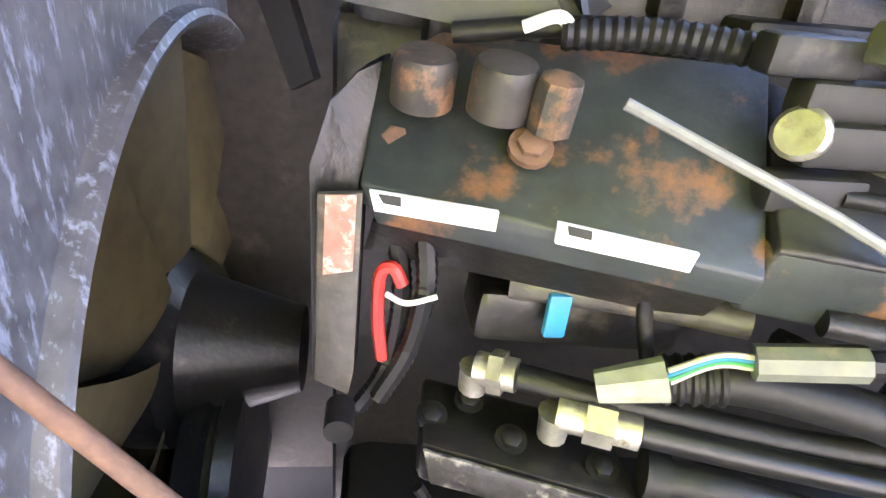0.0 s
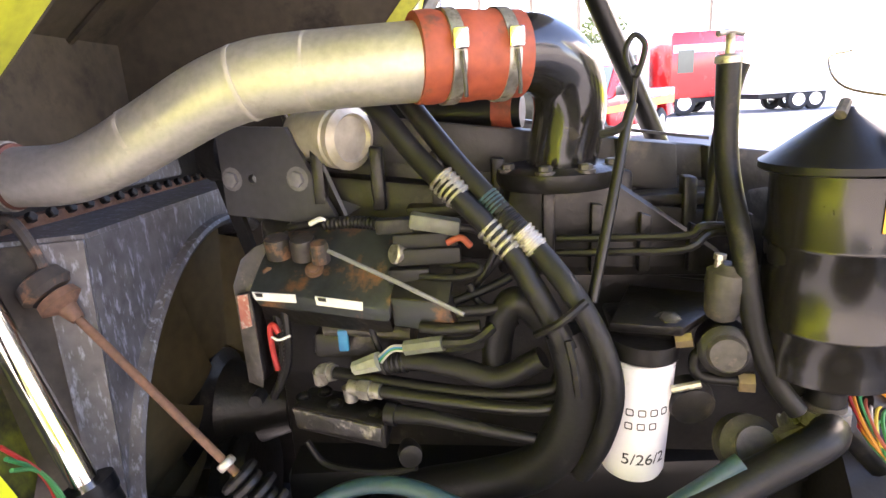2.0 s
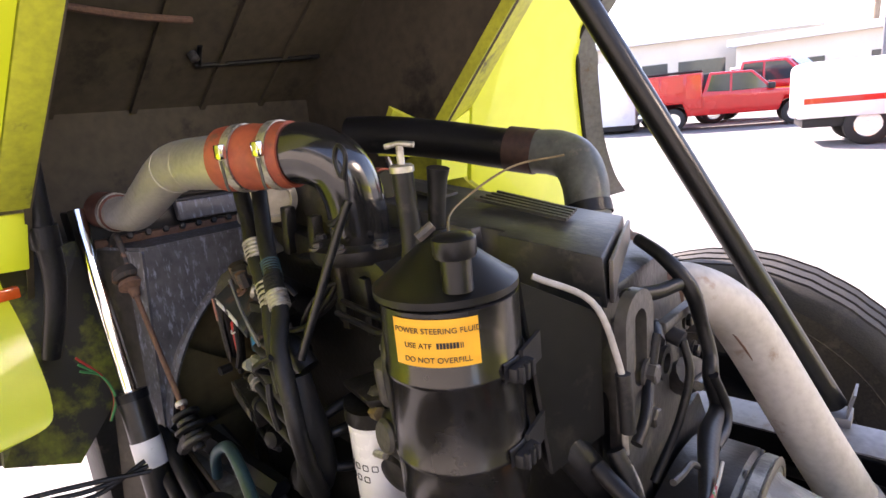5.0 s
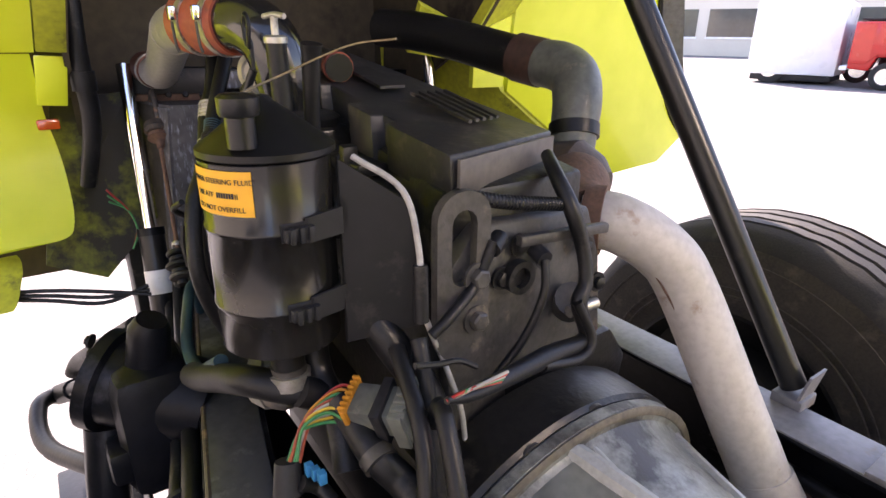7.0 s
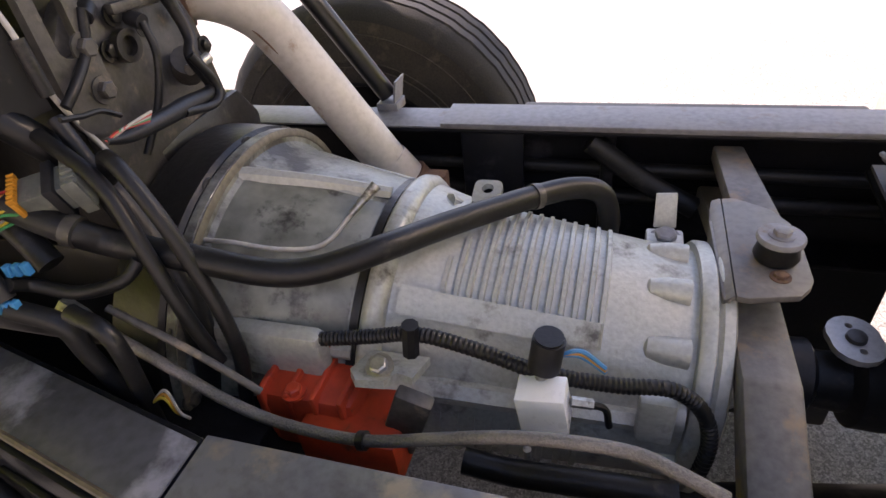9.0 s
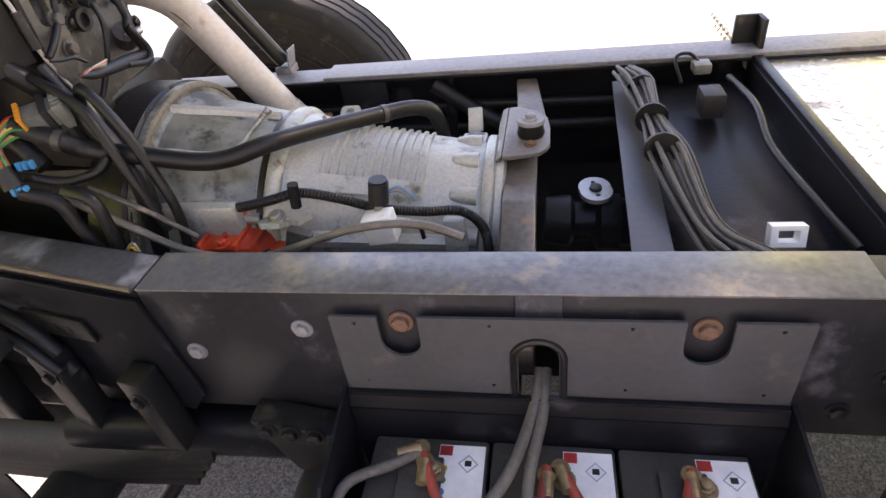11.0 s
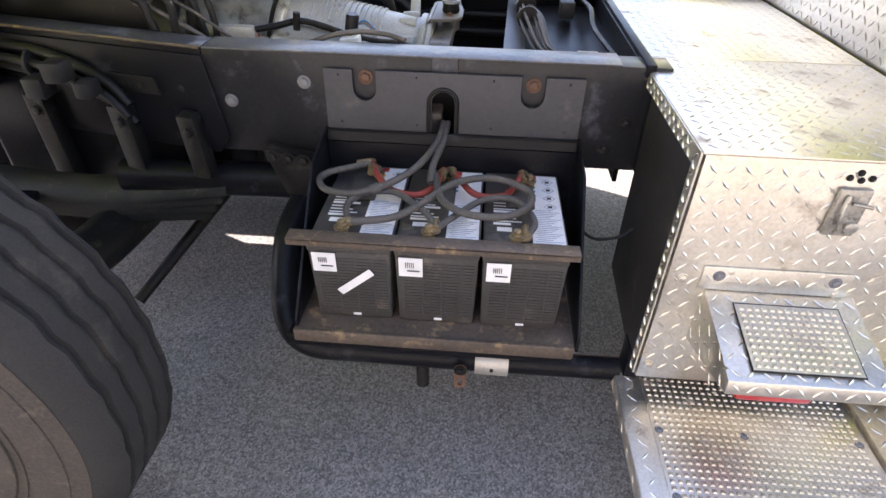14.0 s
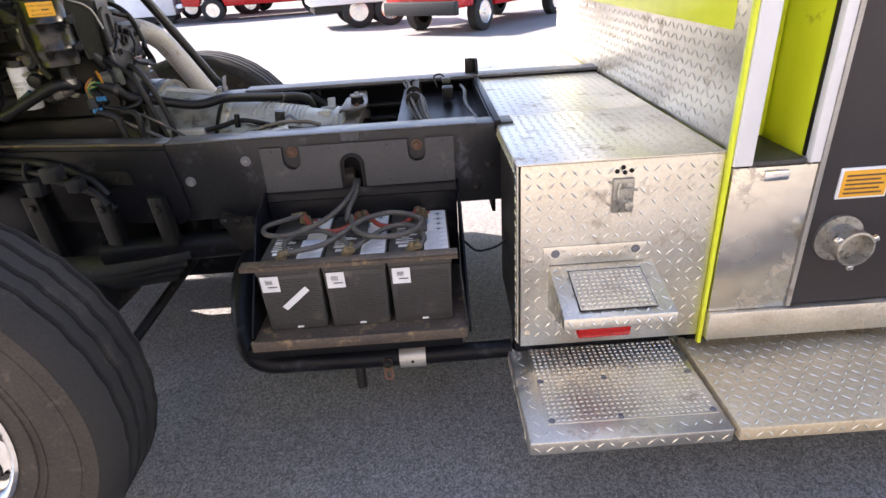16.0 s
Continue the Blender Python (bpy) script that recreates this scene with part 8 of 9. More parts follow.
part("hose_body", tube([(-0.5400, 0.1700, 1.0140), (-0.5090, 0.1650, 1.0010), (-0.4140, 0.1550, 0.9560), (-0.3500, 0.1500, 0.9210), (-0.2800, 0.1450, 0.9040), (-0.1820, 0.1400, 0.9090), (-0.0940, 0.1400, 0.9370), (-0.0270, 0.1400, 0.9590), (0.0380, 0.1400, 0.9690), (0.0850, 0.1400, 0.9670), (0.1160, 0.1300, 0.9660), (0.1540, 0.1200, 0.9570)], 0.0066, 14), "braid", bh)
part("end_fitting", tube([(-0.5470, 0.1720, 1.0150), (-0.5180, 0.1670, 1.0040)], 0.0115, 6, 1), "zinc", bh, "plated end fitting")
part("hose_tie", tube([(-0.1850, 0.1400, 0.9080), (-0.1770, 0.1400, 0.9100)], 0.0105, 12, 1), "rubber", bh)
sv = thing("solenoid_valve", "black coil on a white-painted valve block", "solenoid valve", (-0.03, 0.23, 0.88))
part("coil", tube([(-0.0090, 0.2450, 0.9410), (-0.0040, 0.2500, 0.9790)], 0.0175, 18, 1), "plasticdark", sv)
part("coil_top", tube([(-0.0050, 0.2500, 0.9740), (-0.0040, 0.2500, 0.9830)], 0.0155, 18, 1), "rubber", sv)
part("valve_block", box((-0.026, -0.018, -0.026), (0.026, 0.018, 0.026), 0.002, m=Matrix.Translation((-0.0060, 0.2250, 0.9050)) @ Matrix.Rotation(radians(-8), 4, 'Y')), "filter", sv, "white painted block")
part("stem", tube([(-0.0110, 0.2400, 0.9270), (-0.0090, 0.2430, 0.9390)], 0.007, 10, 1), "zinc", sv)
part("fitting", tube([(0.0220, 0.2250, 0.9170), (0.0440, 0.2300, 0.9110)], 0.006, 6, 1), "zinc", sv)
part("pilot_line", tube([(0.0390, 0.2300, 0.9100), (0.0570, 0.2350, 0.9000), (0.0630, 0.2350, 0.8720)], 0.004, 8), "rubber", sv)
part("drain_nipple", tube([(-0.0240, 0.2200, 0.8260), (-0.0230, 0.2200, 0.8010)], 0.005, 8, 1), "zinc", sv)
for k, mt in enumerate(("bluep", "orange", "bluep")):
    part("coil_lead", tube([(0.0090, 0.2500, 0.9580), V((0.0290, 0.2500, 0.9590)) + V((0, 0, 0.004 * k)), V((0.0540, 0.2500, 0.9400)) + V((0, 0, 0.003 * k))], 0.0025, 6), mt, sv)
part("side_arm", box((-0.02, -0.01, -0.035), (0.02, 0.01, 0.035), 0.004, m=Matrix.Translation((0.1130, 0.2700, 0.8540))), "cast", trans)
part("lower_pipe", tube([(-0.0960, 0.2000, 0.8110), (-0.0430, 0.2000, 0.8050), (0.0220, 0.2000, 0.8100), (0.1390, 0.2000, 0.8190)], 0.016, 14), "engine", trans)
part("lower_bracket", box((-0.022, -0.01, -0.05), (0.022, 0.01, 0.05), 0.004, m=Matrix.Translation((-0.1590, 0.2000, 0.8690)) @ Matrix.Rotation(radians(20), 4, 'Y')), "enginegrey", trans)
rp_ = thing("right_side_lines", "dark hoses running inside the far frame rail", "hose", (0.0, 0.8, 0.7))
for z, r in ((0.86, 0.014), (0.80, 0.016)):
    part("line", tube([(-0.5, 0.842, z), (-0.1, 0.845, z - 0.006), (0.2, 0.838, z - 0.004), (0.7, 0.845, z - 0.012)], r, 10), "rubber", rp_)
part("line_clip", box((0.02, 0.82, 0.72), (0.045, 0.855, 0.95), 0.004), "frame", rp_)
part("diagonal_line", tube([(0.0, 0.80, 0.93), (0.10, 0.79, 0.86), (0.19, 0.77, 0.82)], 0.02, 12), "rubber", rp_)
part("heat_shield", box((-0.24, 0.79, 0.72), (-0.12, 0.797, 0.945), 0.003), "frame", rp_)
# rear shelf cable bundle
cb = thing("cable_bundle", "tied bundle of dusty cables with small sockets", "cable bundle", (0.47, 0.4, 0.92))
random.seed(4)
for k in range(15):
    off = V((random.uniform(-0.024, 0.024), 0, random.uniform(0, 0.024)))
    part("lead", tube([V((0.44, 0.72, 0.955)) + off, V((0.455, 0.62, 0.962)) + off * 1.3, V((0.465, 0.48, 0.955)) + off * 0.8, V((0.475, 0.34, 0.945)) + off * 1.4, V((0.50, 0.18, 0.92)) + off, V((0.54, 0.10, 0.90)) + off * 2], 0.004, 8), "cable" if k % 3 else "rubber", cb)
for y in (0.62, 0.48, 0.36):
    part("tie", lathe([(-0.003, 0.03), (0.003, 0.03)], (0.465, y, 0.965), (0, 1, 0), 16), "rubber", cb)
part("box_socket", box((-0.022, -0.03, -0.02), (0.022, 0.03, 0.03), 0.005, m=Matrix.Translation((0.60, 0.61, 0.93))), "plasticdark", cb)
part("pale_clip", box((-0.018, -0.02, 0.0), (0.018, 0.02, 0.022), 0.004, m=Matrix.Translation((0.60, 0.72, 0.955))), "plastic_grey", cb)
part("lead_loop", tube([(0.56, 0.70, 0.94), (0.55, 0.74, 0.98), (0.58, 0.75, 0.985), (0.60, 0.72, 0.97)], 0.004, 8), "rubber", cb)
part("white_frame", holed([(-0.024, -0.016), (0.024, -0.016), (0.024, 0.016), (-0.024, 0.016)], [[(-0.014, -0.009), (0.014, -0.009), (0.014, 0.009), (-0.014, 0.009)]], frame_of((0.612, 0.185, 0.915), (1, 0, 0), (0, 0.3, 1)), 0.02), "white", cb)
part("long_lead", tube([(0.66, 0.72, 0.94), (0.665, 0.55, 0.95), (0.66, 0.42, 0.93), (0.68, 0.25, 0.92), (0.70, 0.15, 0.91)], 0.007, 10), "rubber", cb)
# engine rear wiring
rw = thing("rear_engine_loom", "black loom looping over the rear of the engine", "wiring harness", (-0.53, 0.55, 1.1))
part("loom", tube([(-0.6000, 0.4950, 1.3530), (-0.5600, 0.4720, 1.3380), (-0.5300, 0.4700, 1.3050), (-0.5200, 0.4840, 1.2560), (-0.5100, 0.4820, 1.2210), (-0.5050, 0.4680, 1.1990), (-0.5000, 0.4790, 1.1530), (-0.4900, 0.4060, 1.1570), (-0.4600, 0.2870, 1.1760), (-0.4500, 0.2420, 1.1890)], [0.008, 0.009, 0.010, 0.0085, 0.0085, 0.010, 0.009, 0.012, 0.008, 0.0035], 12), "rubber", rw)
part("loom_loop", tube([(-0.5000, 0.4590, 1.2050), (-0.4900, 0.4790, 1.1570), (-0.4850, 0.4560, 1.1400), (-0.4800, 0.3910, 1.1550)], 0.006, 10), "rubber", rw)
part("ribbed_lead", tube([(-0.5450, 0.3160, 1.3420), (-0.5400, 0.3890, 1.3240), (-0.5400, 0.4740, 1.3080), (-0.5350, 0.4840, 1.2970)], 0.007, 12, 5, ribs=0.0011, pitch=0.0045), "rubber", rw)
part("sensor_stub", tube([(-0.5200, 0.4690, 1.1810), (-0.5150, 0.5110, 1.1850)], 0.0075, 10, 1), "zinc", rw)
part("block_boss", tube([(-0.5500, 0.5020, 1.1680), (-0.5300, 0.4860, 1.1900)], 0.022, 14, 1), "enginegrey", rw)
part("thin_lead", tube([(-0.5300, 0.3560, 1.2910), (-0.5300, 0.3360, 1.2500), (-0.5200, 0.2960, 1.2260), (-0.5200, 0.2730, 1.2110)], 0.006, 10), "rubber", rw)
part("lead_boot", tube([(-0.5400, 0.3730, 1.2890), (-0.5300, 0.3540, 1.2820)], 0.010, 10, 1), "rubber", rw)
for k, mt in enumerate(("wirered", "green", "wirewhite", "wirered", "wirewhite")):
    part("bare_wire", tube([V((-0.4500, 0.2420, 1.1890)) + V((0, 0.003 * k, 0)), V((-0.4500, 0.2650, 1.1880)) + V((0, 0.003 * k, 0.003)), V((-0.4550, 0.3090, 1.1810)) + V((0, 0.002 * k, 0.002 * k))], 0.0017, 6), mt, rw)
part("pale_lead", tube([(-0.4700, 0.2220, 1.2210), (-0.4700, 0.2470, 1.2140), (-0.4700, 0.2690, 1.2100), (-0.4700, 0.2900, 1.1960)], 0.003, 8), "rubber", rw)
part("trunk", tube([(-0.60, 0.235, 1.23), (-0.567, 0.253, 1.186), (-0.545, 0.285, 1.12), (-0.52, 0.285, 1.06), (-0.5050, 0.2620, 1.1220), (-0.4650, 0.2500, 1.0550), (-0.4330, 0.2350, 0.9940), (-0.4390, 0.2250, 0.8850), (-0.4690, 0.2150, 0.7460)], 0.0185, 14), "rubber", rw)
part("trunk", tube([(-0.6480, 0.2000, 1.1760), (-0.6370, 0.2000, 1.1340), (-0.5930, 0.2000, 1.1010), (-0.5540, 0.1900, 1.0590)], 0.015, 12), "rubber", rw)
part("steel_rod", tube([(-0.4620, 0.1600, 1.0340), (-0.3770, 0.1600, 0.9850), (-0.3060, 0.1600, 0.9330)], 0.0045, 10), "enginegrey", rw, "bare steel rod")
part("thin_pipe", tube([(-0.4890, 0.1400, 1.0420), (-0.4350, 0.1300, 1.0180), (-0.4470, 0.1300, 0.8760)], 0.010, 10), "rubber", rw)
# thin wires above the reservoir
tw = thing("breather_wire", "thin looped wire above the canister cap", "wire", (-0.64, 0.14, 1.44))
part("wire", tube([(RC.x + 0.03, RC.y - 0.03, 1.44), (RC.x - 0.0, RC.y + 0.02, 1.452), (RC.x + 0.02, RC.y + 0.08, 1.478), (RC.x + 0.06, RC.y + 0.11, 1.485)], 0.0011, 8), "brass", tw)
part("clip", tube([(RC.x - 0.02, RC.y - 0.01, 1.43), (RC.x - 0.01, RC.y + 0.0, 1.44)], 0.005, 8, 1), "enginegrey", tw)

# ---- steering gear and pipes at the front left ----
sg = thing("steering_gear", "black grimy steering gear box beside the rail", "steering gear", (-1.12, 0.0, 0.7))
part("housing", lathe([(-0.11, 0.03), (-0.105, 0.062), (-0.07, 0.068), (0.05, 0.068), (0.055, 0.08), (0.075, 0.08), (0.08, 0.05), (0.095, 0.03)], (-1.01, 0.055, 0.955), (-0.55, -0.75, 0.25), 24), "frame", sg)
part("cover", box((-1.09, 0.0, 0.80), (-0.93, 0.115, 1.02), 0.03), "frame", sg)
part("valve", tube([(-0.99, 0.06, 1.0), (-0.975, 0.07, 1.075), (-0.97, 0.075, 1.09)], [0.034, 0.03, 0.022], 16, 1), "frame", sg)
for k in range(6):
    a = 2 * math.pi * k / 6
    part("cover_bolt", bolt(V((-1.055, -0.006, 0.976)) + V((0.045 * math.cos(a), -0.033 * math.cos(a) * 0.0, 0.06 * math.sin(a))), (-0.55, -0.75, 0.25), 0.008, 0.008), "dusty", sg)
part("arm", tube([(-1.03, -0.01, 0.90), (-1.0, -0.03, 0.78), (-0.99, -0.04, 0.62)], [0.034, 0.032, 0.025], 10), "frame", sg)
part("side_lug", box((-1.0, -0.02, 0.84), (-0.94, 0.03, 0.90), 0.01), "frame", sg)
tp = thing("front_tubes", "dark bent tubes at the front corner", "pipe", (-1.2, -0.1, 0.8))
part("upper_tube", tube([(-1.0600, 0.0590, 1.0440), (-1.2500, 0.0180, 0.9340), (-1.4800, -0.0370, 0.7970), (-1.5200, -0.0570, 0.7490)], 0.016, 14), "dusty", tp)
part("lower_tube", tube([(-1.0200, -0.0020, 0.9880), (-1.2000, -0.0260, 0.8850), (-1.4200, -0.0720, 0.7610), (-1.4000, -0.1210, 0.7580), (-1.2500, -0.1130, 0.7530), (-1.0200, -0.0200, 0.8150)], 0.016, 14), "dusty", tp)
part("tube_end", tube([(-1.4600, -0.0870, 0.7370), (-1.3600, -0.0540, 0.7950)], 0.022, 14, 1), "dusty", tp)
for k in range(3):
    part("dark_lead", tube([(-1.28 - 0.01 * k, 0.11, 1.00 + 0.006 * k), (-1.31, 0.03, 1.015 - 0.012 * k), (-1.335, -0.06, 1.03 - 0.010 * k), (-1.35, -0.18, 1.045 - 0.004 * k)], 0.0042, 8), "rubber", tp)
for k, mt in enumerate(("wirered", "green", "green")):
    part("coloured_wire", tube([V((-1.4000, 0.0780, 1.1920)) + V((0.002 * k, 0, -0.012 * k)), (-1.4000, 0.1090, 1.1440), V((-1.4000, 0.1190, 1.0990)) + V((0.004 * k, 0, 0)), (-1.4000, 0.1050, 1.0600)], 0.0022, 6), mt, tp)
for x, z, s in ((-0.66, 0.90, 0.05), (-0.60, 0.86, 0.04), (-0.72, 0.86, 0.05)):
    part("relay_box", box((x - s / 2, -0.07, z - s / 2), (x + s / 2, -0.015, z + s / 2), 0.006), "plasticdark", tp)

# rear plate details: stiffening ledge, sensor with its lead
part("plate_ledge", slab([(-0.546, 0.40, 1.285), (-0.546, 0.545, 1.275), (-0.546, 0.545, 1.262), (-0.546, 0.40, 1.272)], (0.012, 0, 0), bevel=0.003), "enginegrey", eng)
part("plate_hole", lathe([(0, 0.012), (0.001, 0.012)], (-0.5465, 0.447, 1.245), (1, 0, 0), 16), "ink", eng)
part("sensor_body", tube([(-0.545, 0.43, 1.262), (-0.525, 0.428, 1.256)], 0.010, 12, 1), "plasticdark", eng)
part("sensor_lead", tube([(-0.525, 0.428, 1.256), (-0.515, 0.42, 1.22), (-0.52, 0.40, 1.17), (-0.53, 0.375, 1.13), (-0.535, 0.36, 1.11)], 0.005, 10), "rubber", eng)
part("gear_housing", slab([(-0.552, 0.30, 0.95), (-0.552, 0.315, 1.06), (-0.552, 0.40, 1.10), (-0.552, 0.60, 1.105), (-0.552, 0.64, 1.05), (-0.552, 0.62, 0.95)], (-0.03, 0, 0), bevel=0.008), "engine", eng)

# ---- yard beyond: vehicles, buildings, trees ----
def place(p, heading, s=1.0):
    return Matrix.Translation(p) @ Matrix.Rotation(radians(heading), 4, 'Z') @ Matrix.Scale(s, 4)


def prism(profile, y0, y1, m, bevel=0.03):
    """A side profile (x, z) drawn across from y0 to y1."""
    bm = slab([(x, y0, z) for x, z in profile], (0, y1 - y0, 0), bevel=bevel)
    bmesh.ops.transform(bm, matrix=m, verts=bm.verts[:])
    return bm


def road_wheel(parent, m, x, y, r=0.40, w=0.26, hub="chrome"):
    bm = lathe([(-w / 2, r * 0.6), (-w / 2, r * 0.9), (-w / 2 + 0.03, r), (w / 2 - 0.03, r), (w / 2, r * 0.9), (w / 2, r * 0.6)], (x, y, r), (0, 1, 0), 28, caps=False)
    bmesh.ops.transform(bm, matrix=m, verts=bm.verts[:])
    wh = part("wheel", bm, "tyre", parent)
    s = 1 if y > 0 else -1
    bm = lathe([(0, r * 0.62), (0.012 * s, r * 0.6), (-0.04 * s, r * 0.5), (-0.02 * s, r * 0.2), (0.02 * s, r * 0.15), (0.02 * s, 0)], (x, y + s * w / 2, r), (0, 1, 0), 20)
    bmesh.ops.transform(bm, matrix=m, verts=bm.verts[:])
    part("rim", bm, hub, wh)


def pane(parent, pts, m, name="window", mt="glass", out=(0, 0.01, 0)):
    bm = slab(pts, out)
    bmesh.ops.transform(bm, matrix=m, verts=bm.verts[:])
    return part(name, bm, mt, parent)


def pickup(p, heading, s, label, paint="red", service=False):
    """A pickup with its nose along +x; with service, a tool body instead of the bed."""
    m = place(p, heading, s)
    t = thing("pickup_truck", label, "pickup truck", p, group="parked vehicles")
    L = 2.9
    part("body", prism([(L, 0.55), (L, 0.95), (L - 0.1, 1.12), (1.25, 1.20), (0.55, 1.88), (-0.75, 1.92), (-0.95, 1.30), (-L, 1.30), (-L, 0.60), (-2.35, 0.55), (-2.2, 0.95), (-1.6, 0.95), (-1.45, 0.50), (1.35, 0.50), (1.5, 0.95), (2.15, 0.95), (2.3, 0.55)], -0.98, 0.98, m, 0.05), paint, t)
    if service:
        for sy in (-1, 1):
            part("tool_body", prism([(-0.98, 1.95), (-L, 1.95), (-L, 0.75), (-2.45, 0.75), (-2.2, 1.02), (-1.6, 1.02), (-1.4, 0.75), (-0.98, 0.75)], sy * 0.55, sy * 1.06, m, 0.02), paint, t)
            for x0, x1, z0, z1 in ((-1.0, -1.5, 1.1, 1.9), (-1.55, -2.3, 1.35, 1.9), (-2.35, -2.85, 0.85, 1.9)):
                pane(t, [(x0 - 0.02, sy * 1.065, z0), (x1 + 0.02, sy * 1.065, z0), (x1 + 0.02, sy * 1.065, z1), (x0 - 0.02, sy * 1.065, z1)], m, "locker_door", paint, (0, sy * 0.012, 0))
        part("rack", prism([(-1.0, 2.0), (-2.8, 2.0), (-2.8, 2.06), (-1.0, 2.06)], -0.9, 0.9, m, 0.01), "plasticdark", t)
        part("rear_bumper", prism([(-2.9, 0.55), (-3.1, 0.55), (-3.1, 0.68), (-2.9, 0.68)], -1.0, 1.0, m, 0.02), "whitepaint", t)
    for sy in (-1, 1):
        y = sy * 0.985
        pane(t, [(1.05, y, 1.26), (0.52, y, 1.80), (-0.05, y, 1.83), (-0.05, y, 1.26)], m, out=(0, sy * 0.01, 0))
        pane(t, [(-0.12, y, 1.26), (-0.12, y, 1.83), (-0.68, y, 1.83), (-0.82, y, 1.30)], m, out=(0, sy * 0.01, 0))
        pane(t, [(2.4, y, 0.85), (2.4, y, 0.97), (-2.8, y, 1.10), (-2.8, y, 0.90)], m, "side_stripe", "yellowstripe", (0, sy * 0.006, 0)) if not service else None
        road_wheel(t, m, 1.83, sy * 0.86)
        road_wheel(t, m, -1.90, sy * 0.86)
        bm = box((1.0, sy * 1.0, 1.22), (1.22, sy * 1.2, 1.42), 0.04)
        bmesh.ops.transform(bm, matrix=m, verts=bm.verts[:])
        part("mirror", bm, "plasticdark", t)
        bm = box((L - 0.06, sy * 0.98, 0.82), (L + 0.02, sy * 0.66, 1.02), 0.03)
        bmesh.ops.transform(bm, matrix=m, verts=bm.verts[:])
        part("headlight", bm, "chrome", t)
    pane(t, [(1.22, -0.8, 1.24), (0.62, -0.72, 1.84), (0.62, 0.72, 1.84), (1.22, 0.8, 1.24)], m, "windscreen", "glass", (0.012, 0, 0.012))
    for z0, z1, mt, nm in ((0.74, 1.06, "plasticdark", "grille"), (0.42, 0.70, "plasticdark", "bumper")):
        bm = box((L - 0.05, -0.66 if nm == "grille" else -0.97, z0), (L + (0.02 if nm == "grille" else 0.12), 0.66 if nm == "grille" else 0.97, z1), 0.03)
        bmesh.ops.transform(bm, matrix=m, verts=bm.verts[:])
        part(nm, bm, mt, t)
    for z in (0.80, 0.89, 0.98):
        bm = box((L + 0.015, -0.62, z), (L + 0.035, 0.62, z + 0.03), 0.01)
        bmesh.ops.transform(bm, matrix=m, verts=bm.verts[:])
        part("grille_bar", bm, "chrome", t)
    bm = box((-0.1, -0.6, 1.92), (0.2, 0.6, 2.02), 0.03)
    bmesh.ops.transform(bm, matrix=m, verts=bm.verts[:])
    part("light_bar", bm, "whitepaint", t)
    return t


def box_vehicle(name, label, p, heading, s, L, W, H, z0, paint, wheels, windows=(), stripe=None, cat="truck"):
    m = place(p, heading, s)
    t = thing(name, label, cat, p, group="parked vehicles")
    part("body", prism([(L / 2, z0), (L / 2, H - 0.15), (L / 2 - 0.2, H), (-L / 2 + 0.1, H), (-L / 2, H - 0.1), (-L / 2, z0)], -W / 2, W / 2, m, 0.04), paint, t)
    part("skirt", prism([(L / 2 - 0.1, z0 - 0.2), (L / 2 - 0.1, z0), (-L / 2 + 0.1, z0), (-L / 2 + 0.1, z0 - 0.2)], -W / 2 + 0.15, W / 2 - 0.15, m, 0.02), "plasticdark", t)
    for x in wheels:
        for sy in (-1, 1):
            road_wheel(t, m, x, sy * (W / 2 - 0.16), 0.42 if H < 2.6 else 0.5)
    for x0, x1, a, b in windows:
        for sy in (-1, 1):
            pane(t, [(x0, sy * W / 2, a), (x1, sy * W / 2, a), (x1, sy * W / 2, b), (x0, sy * W / 2, b)], m, out=(0, sy * 0.012, 0))
    if stripe:
        for sy in (-1, 1):
            pane(t, [(-L / 2 + 0.1, sy * W / 2, stripe[0]), (L / 2 - 0.1, sy * W / 2, stripe[0]), (L / 2 - 0.1, sy * W / 2, stripe[1]), (-L / 2 + 0.1, sy * W / 2, stripe[1])], m, "stripe", stripe[2], (0, sy * 0.008, 0))
    return t


pickup((2.25, 13.98, 0), -127, 1.0, "red pickup truck with a yellow side stripe and white light bar")
pickup((-4.6, 25.2, 0), -8, 1.15, "red pickup truck parked further back")
pickup((-5.4, 22.0, 0), 14, 0.98, "red service truck with tool lockers and a roof rack", service=True)
box_vehicle("covered_trailer", "white covered trailer with red markings", (-1.25, 15.4, 0), 14, 1.0, 2.7, 1.8, 1.75, 0.6, "whitepaint", (-0.1, 0.75), stripe=(0.9, 1.02, "red"), cat="trailer")
box_vehicle("fire_engine", "red and white fire engine parked in the yard", (4.6, 26.0, 0), 12, 1.0, 4.6, 2.4, 3.0, 0.7, "whitepaint", (-1.5, 1.5), [(-2.0, -1.5, 1.7, 2.6), (-1.2, -0.4, 1.7, 2.6), (0.8, 1.7, 1.8, 2.6)], (0.9, 1.7, "red"))
box_vehicle("fire_engine", "tall red fire engine behind the pickup", (8.9, 25.5, 0), 10, 1.0, 3.2, 2.4, 3.3, 0.7, "red", (-0.9, 0.9), [(-1.3, -0.6, 1.7, 2.6)], (2.5, 2.8, "whitepaint"))
box_vehicle("flat_trailer", "white flat trailer parked beside a hedge", (12.2, 24.5, 0), 5, 1.0, 3.0, 2.0, 1.6, 0.7, "whitepaint", (0.2, 0.9), cat="trailer")
box_vehicle("white_box_truck", "white box truck with a tan door patch", (-10.0, 21.8, 0), 14, 1.0, 2.6, 2.3, 2.6, 0.3, "whitepaint", (-0.6,), stripe=None)
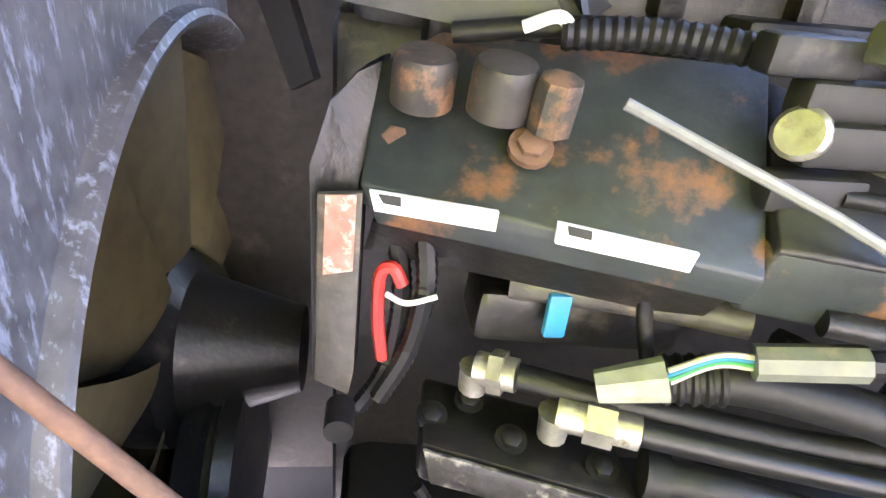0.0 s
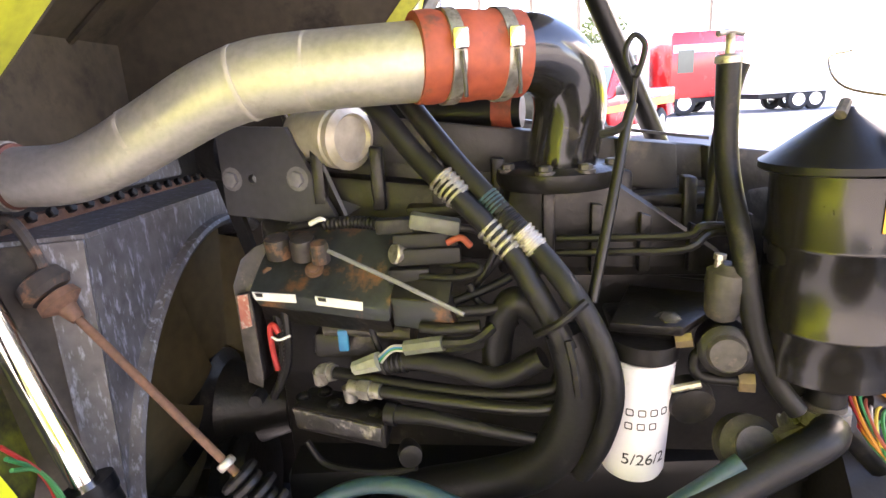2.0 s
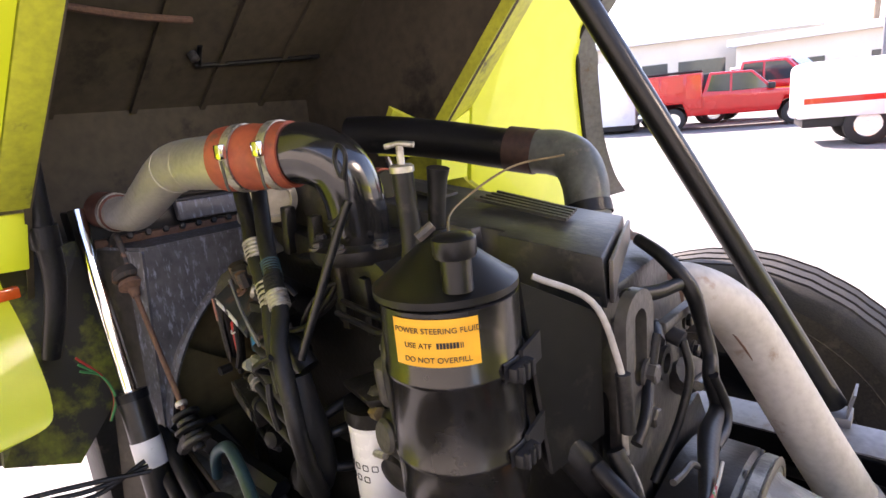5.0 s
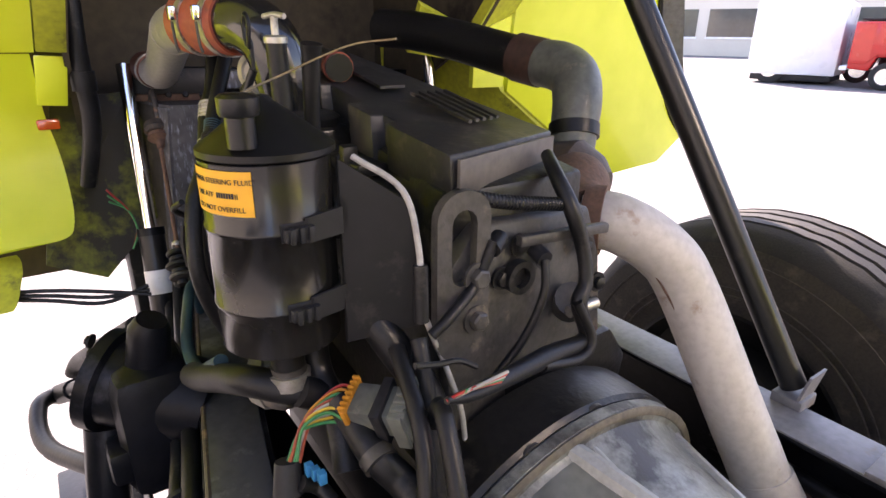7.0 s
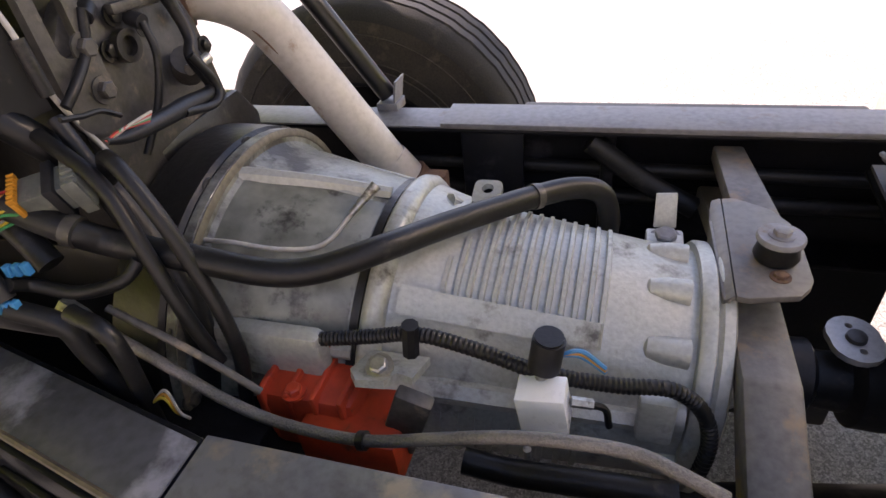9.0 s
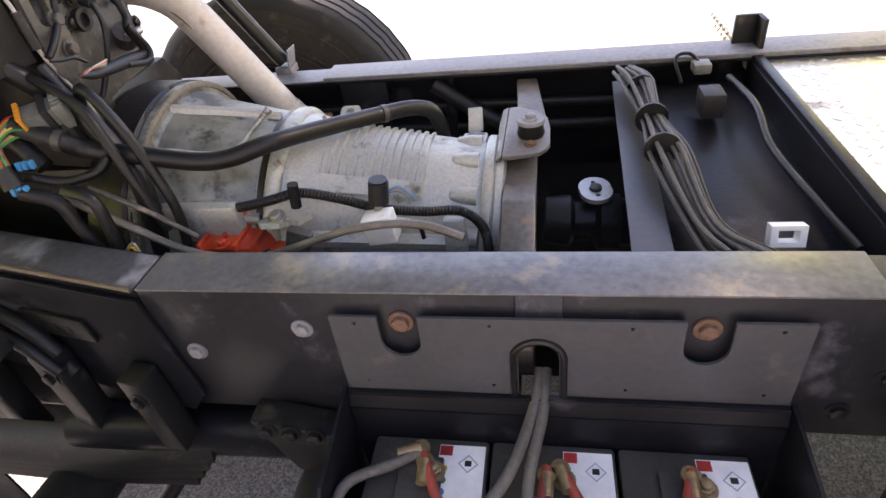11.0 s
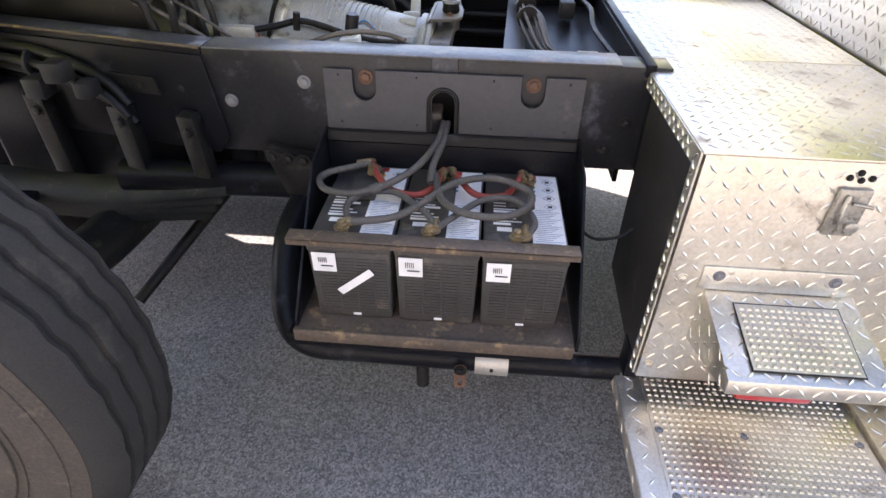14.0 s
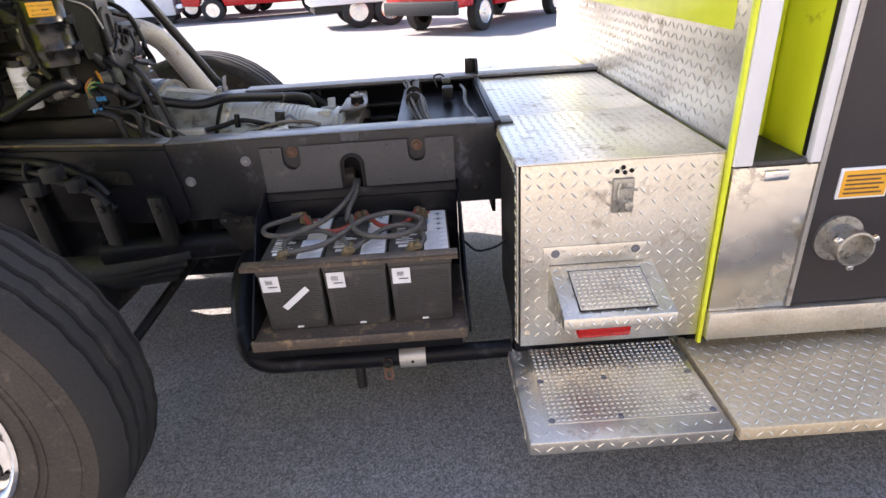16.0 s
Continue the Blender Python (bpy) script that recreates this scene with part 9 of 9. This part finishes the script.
box_vehicle("dark_truck", "dark truck parked at the far side of the yard", (-8.5, 24.5, 0), 20, 1.0, 5.0, 2.1, 1.9, 0.8, "plasticdark", (-1.6, -0.6, 1.7))



def building(name, label, p, heading, L, D, H, windows):
    m = place(p, heading)
    b = thing(name, label, "building", p)
    part("wall", prism([(-L / 2, 0), (-L / 2, H), (L / 2, H), (L / 2, 0)], 0, D, m, 0.02), "wall", b)
    part("roof_edge", prism([(-L / 2 - 0.4, H), (-L / 2 - 0.4, H + 0.5), (L / 2 + 0.4, H + 0.5), (L / 2 + 0.4, H)], -0.8, D + 0.4, m, 0.03), "whitepaint", b)
    for x0, x1, z0, z1 in windows:
        w_ = pane(b, [(x0, -0.01, z0), (x1, -0.01, z0), (x1, -0.01, z1), (x0, -0.01, z1)], m, "window", "glass", (0, -0.03, 0))
        pane(w_, [(x0 - 0.08, -0.015, z0 - 0.15), (x1 + 0.08, -0.015, z0 - 0.15), (x1 + 0.08, -0.015, z0), (x0 - 0.08, -0.015, z0)], m, "sill", "whitepaint", (0, -0.06, 0))
    return b


building("station_building", "pale single-storey building with a flat roof and wide windows", (-22, 46, 0), 22, 34, 8, 5.0, [(-14 + i * 4.2, -10.6 + i * 4.2, 1.4, 3.4) for i in range(7)])
building("low_store", "long pale low building behind the parked trucks", (4, 46, 0), -4, 30, 8, 3.9, [(-12 + i * 5, -9.5 + i * 5, 1.2, 2.6) for i in range(5)])


def palm(p, h, n, s, label):
    t = thing("palm_tree", label, "palm tree", p, group="palms")
    random.seed(int(h * 10))
    part("trunk", tube([p, V(p) + V((0.15, 0.1, h * 0.5)), V(p) + V((0.1, 0.0, h))], [0.24, 0.19, 0.17], 12), "bark", t)
    verts, faces = [], []
    c = V(p) + V((0.1, 0, h))
    for i in range(n):
        a, el = random.uniform(0, 6.28), random.uniform(-0.35, 1.1)
        ln = s * random.uniform(0.8, 1.2)
        d = V((math.cos(a) * math.cos(el), math.sin(a) * math.cos(el), math.sin(el)))
        side = d.cross(V((0, 0, 1))).normalized()
        for k in range(9):
            q = c + d * ln * k / 9 - V((0, 0, 0.5 * s * (k / 9) ** 2))
            for sg_ in (-1, 1):
                tip = q + side * sg_ * s * 0.28 * math.sin(0.4 + 2.6 * k / 9) + d * 0.15 - V((0, 0, 0.12 * s))
                j = len(verts)
                verts += [q, q + d * ln * 0.06, tip]
                faces.append((j, j + 1, j + 2))
    me = bpy.data.meshes.new("crown")
    me.from_pydata([tuple(v) for v in verts], [], faces)
    bm = bmesh.new()
    bm.from_mesh(me)
    part("crown", bm, "leaf", t, smooth=False)


palm((5.2, 52, 0), 9.5, 34, 1.7, "slim palm tree with a shaggy crown")
palm((8.8, 50, 0), 10.5, 34, 1.8, "tall palm tree with a shaggy crown")
palm((0.8, 54, 0), 15.5, 30, 1.7, "very tall palm tree on a bare trunk")
palm((-3.2, 50, 0), 16.0, 30, 1.7, "very tall palm tree on a bare trunk")
palm((19.5, 50, 0), 11.0, 30, 1.8, "palm tree behind the fire engines")


def shrub(p, r, label):
    t = thing("round_tree", label, "tree", p)
    part("trunk", tube([p, V(p) + V((0, 0, p[2] + r * 2.2))], [0.2, 0.12], 10, 1), "bark", t)
    random.seed(9)
    verts, faces = [], []
    c = V(p) + V((0, 0, r * 3.0))
    for i in range(900):
        d = V((random.gauss(0, 1), random.gauss(0, 1), random.gauss(0, 1))).normalized() * r * random.uniform(0.6, 1.08)
        q = c + V((d.x, d.y, d.z * 0.85))
        u, w_ = V((random.uniform(-1, 1), random.uniform(-1, 1), random.uniform(-1, 1))) * 0.17, V((random.uniform(-1, 1), random.uniform(-1, 1), random.uniform(-1, 1))) * 0.17
        j = len(verts)
        verts += [q - u, q + w_, q + u, q - w_]
        faces.append((j, j + 1, j + 2, j + 3))
    me = bpy.data.meshes.new("crown")
    me.from_pydata([tuple(v) for v in verts], [], faces)
    bm = bmesh.new()
    bm.from_mesh(me)
    part("crown", bm, "leaf", t, smooth=False)


shrub((11.2, 51, 0), 1.9, "round clipped tree behind the roof line")
for p in ((-2.0, 38, 0),):
    pl = thing("light_pole", "grey street light pole", "light pole", p)
    part("pole", tube([p, V(p) + V((0, 0, 9))], [0.11, 0.08], 12, 1), "greyframe", pl)


# Unseen wall added behind the camera; throws warm light on the near side.
building("bounce_wall", "unseen cream-coloured wall added behind the camera for warm bounce", (0.0, -7.5, 0), 180, 30, 6, 5.5, [(-12 + i * 6, -9 + i * 6, 3.6, 4.6) for i in range(4)])
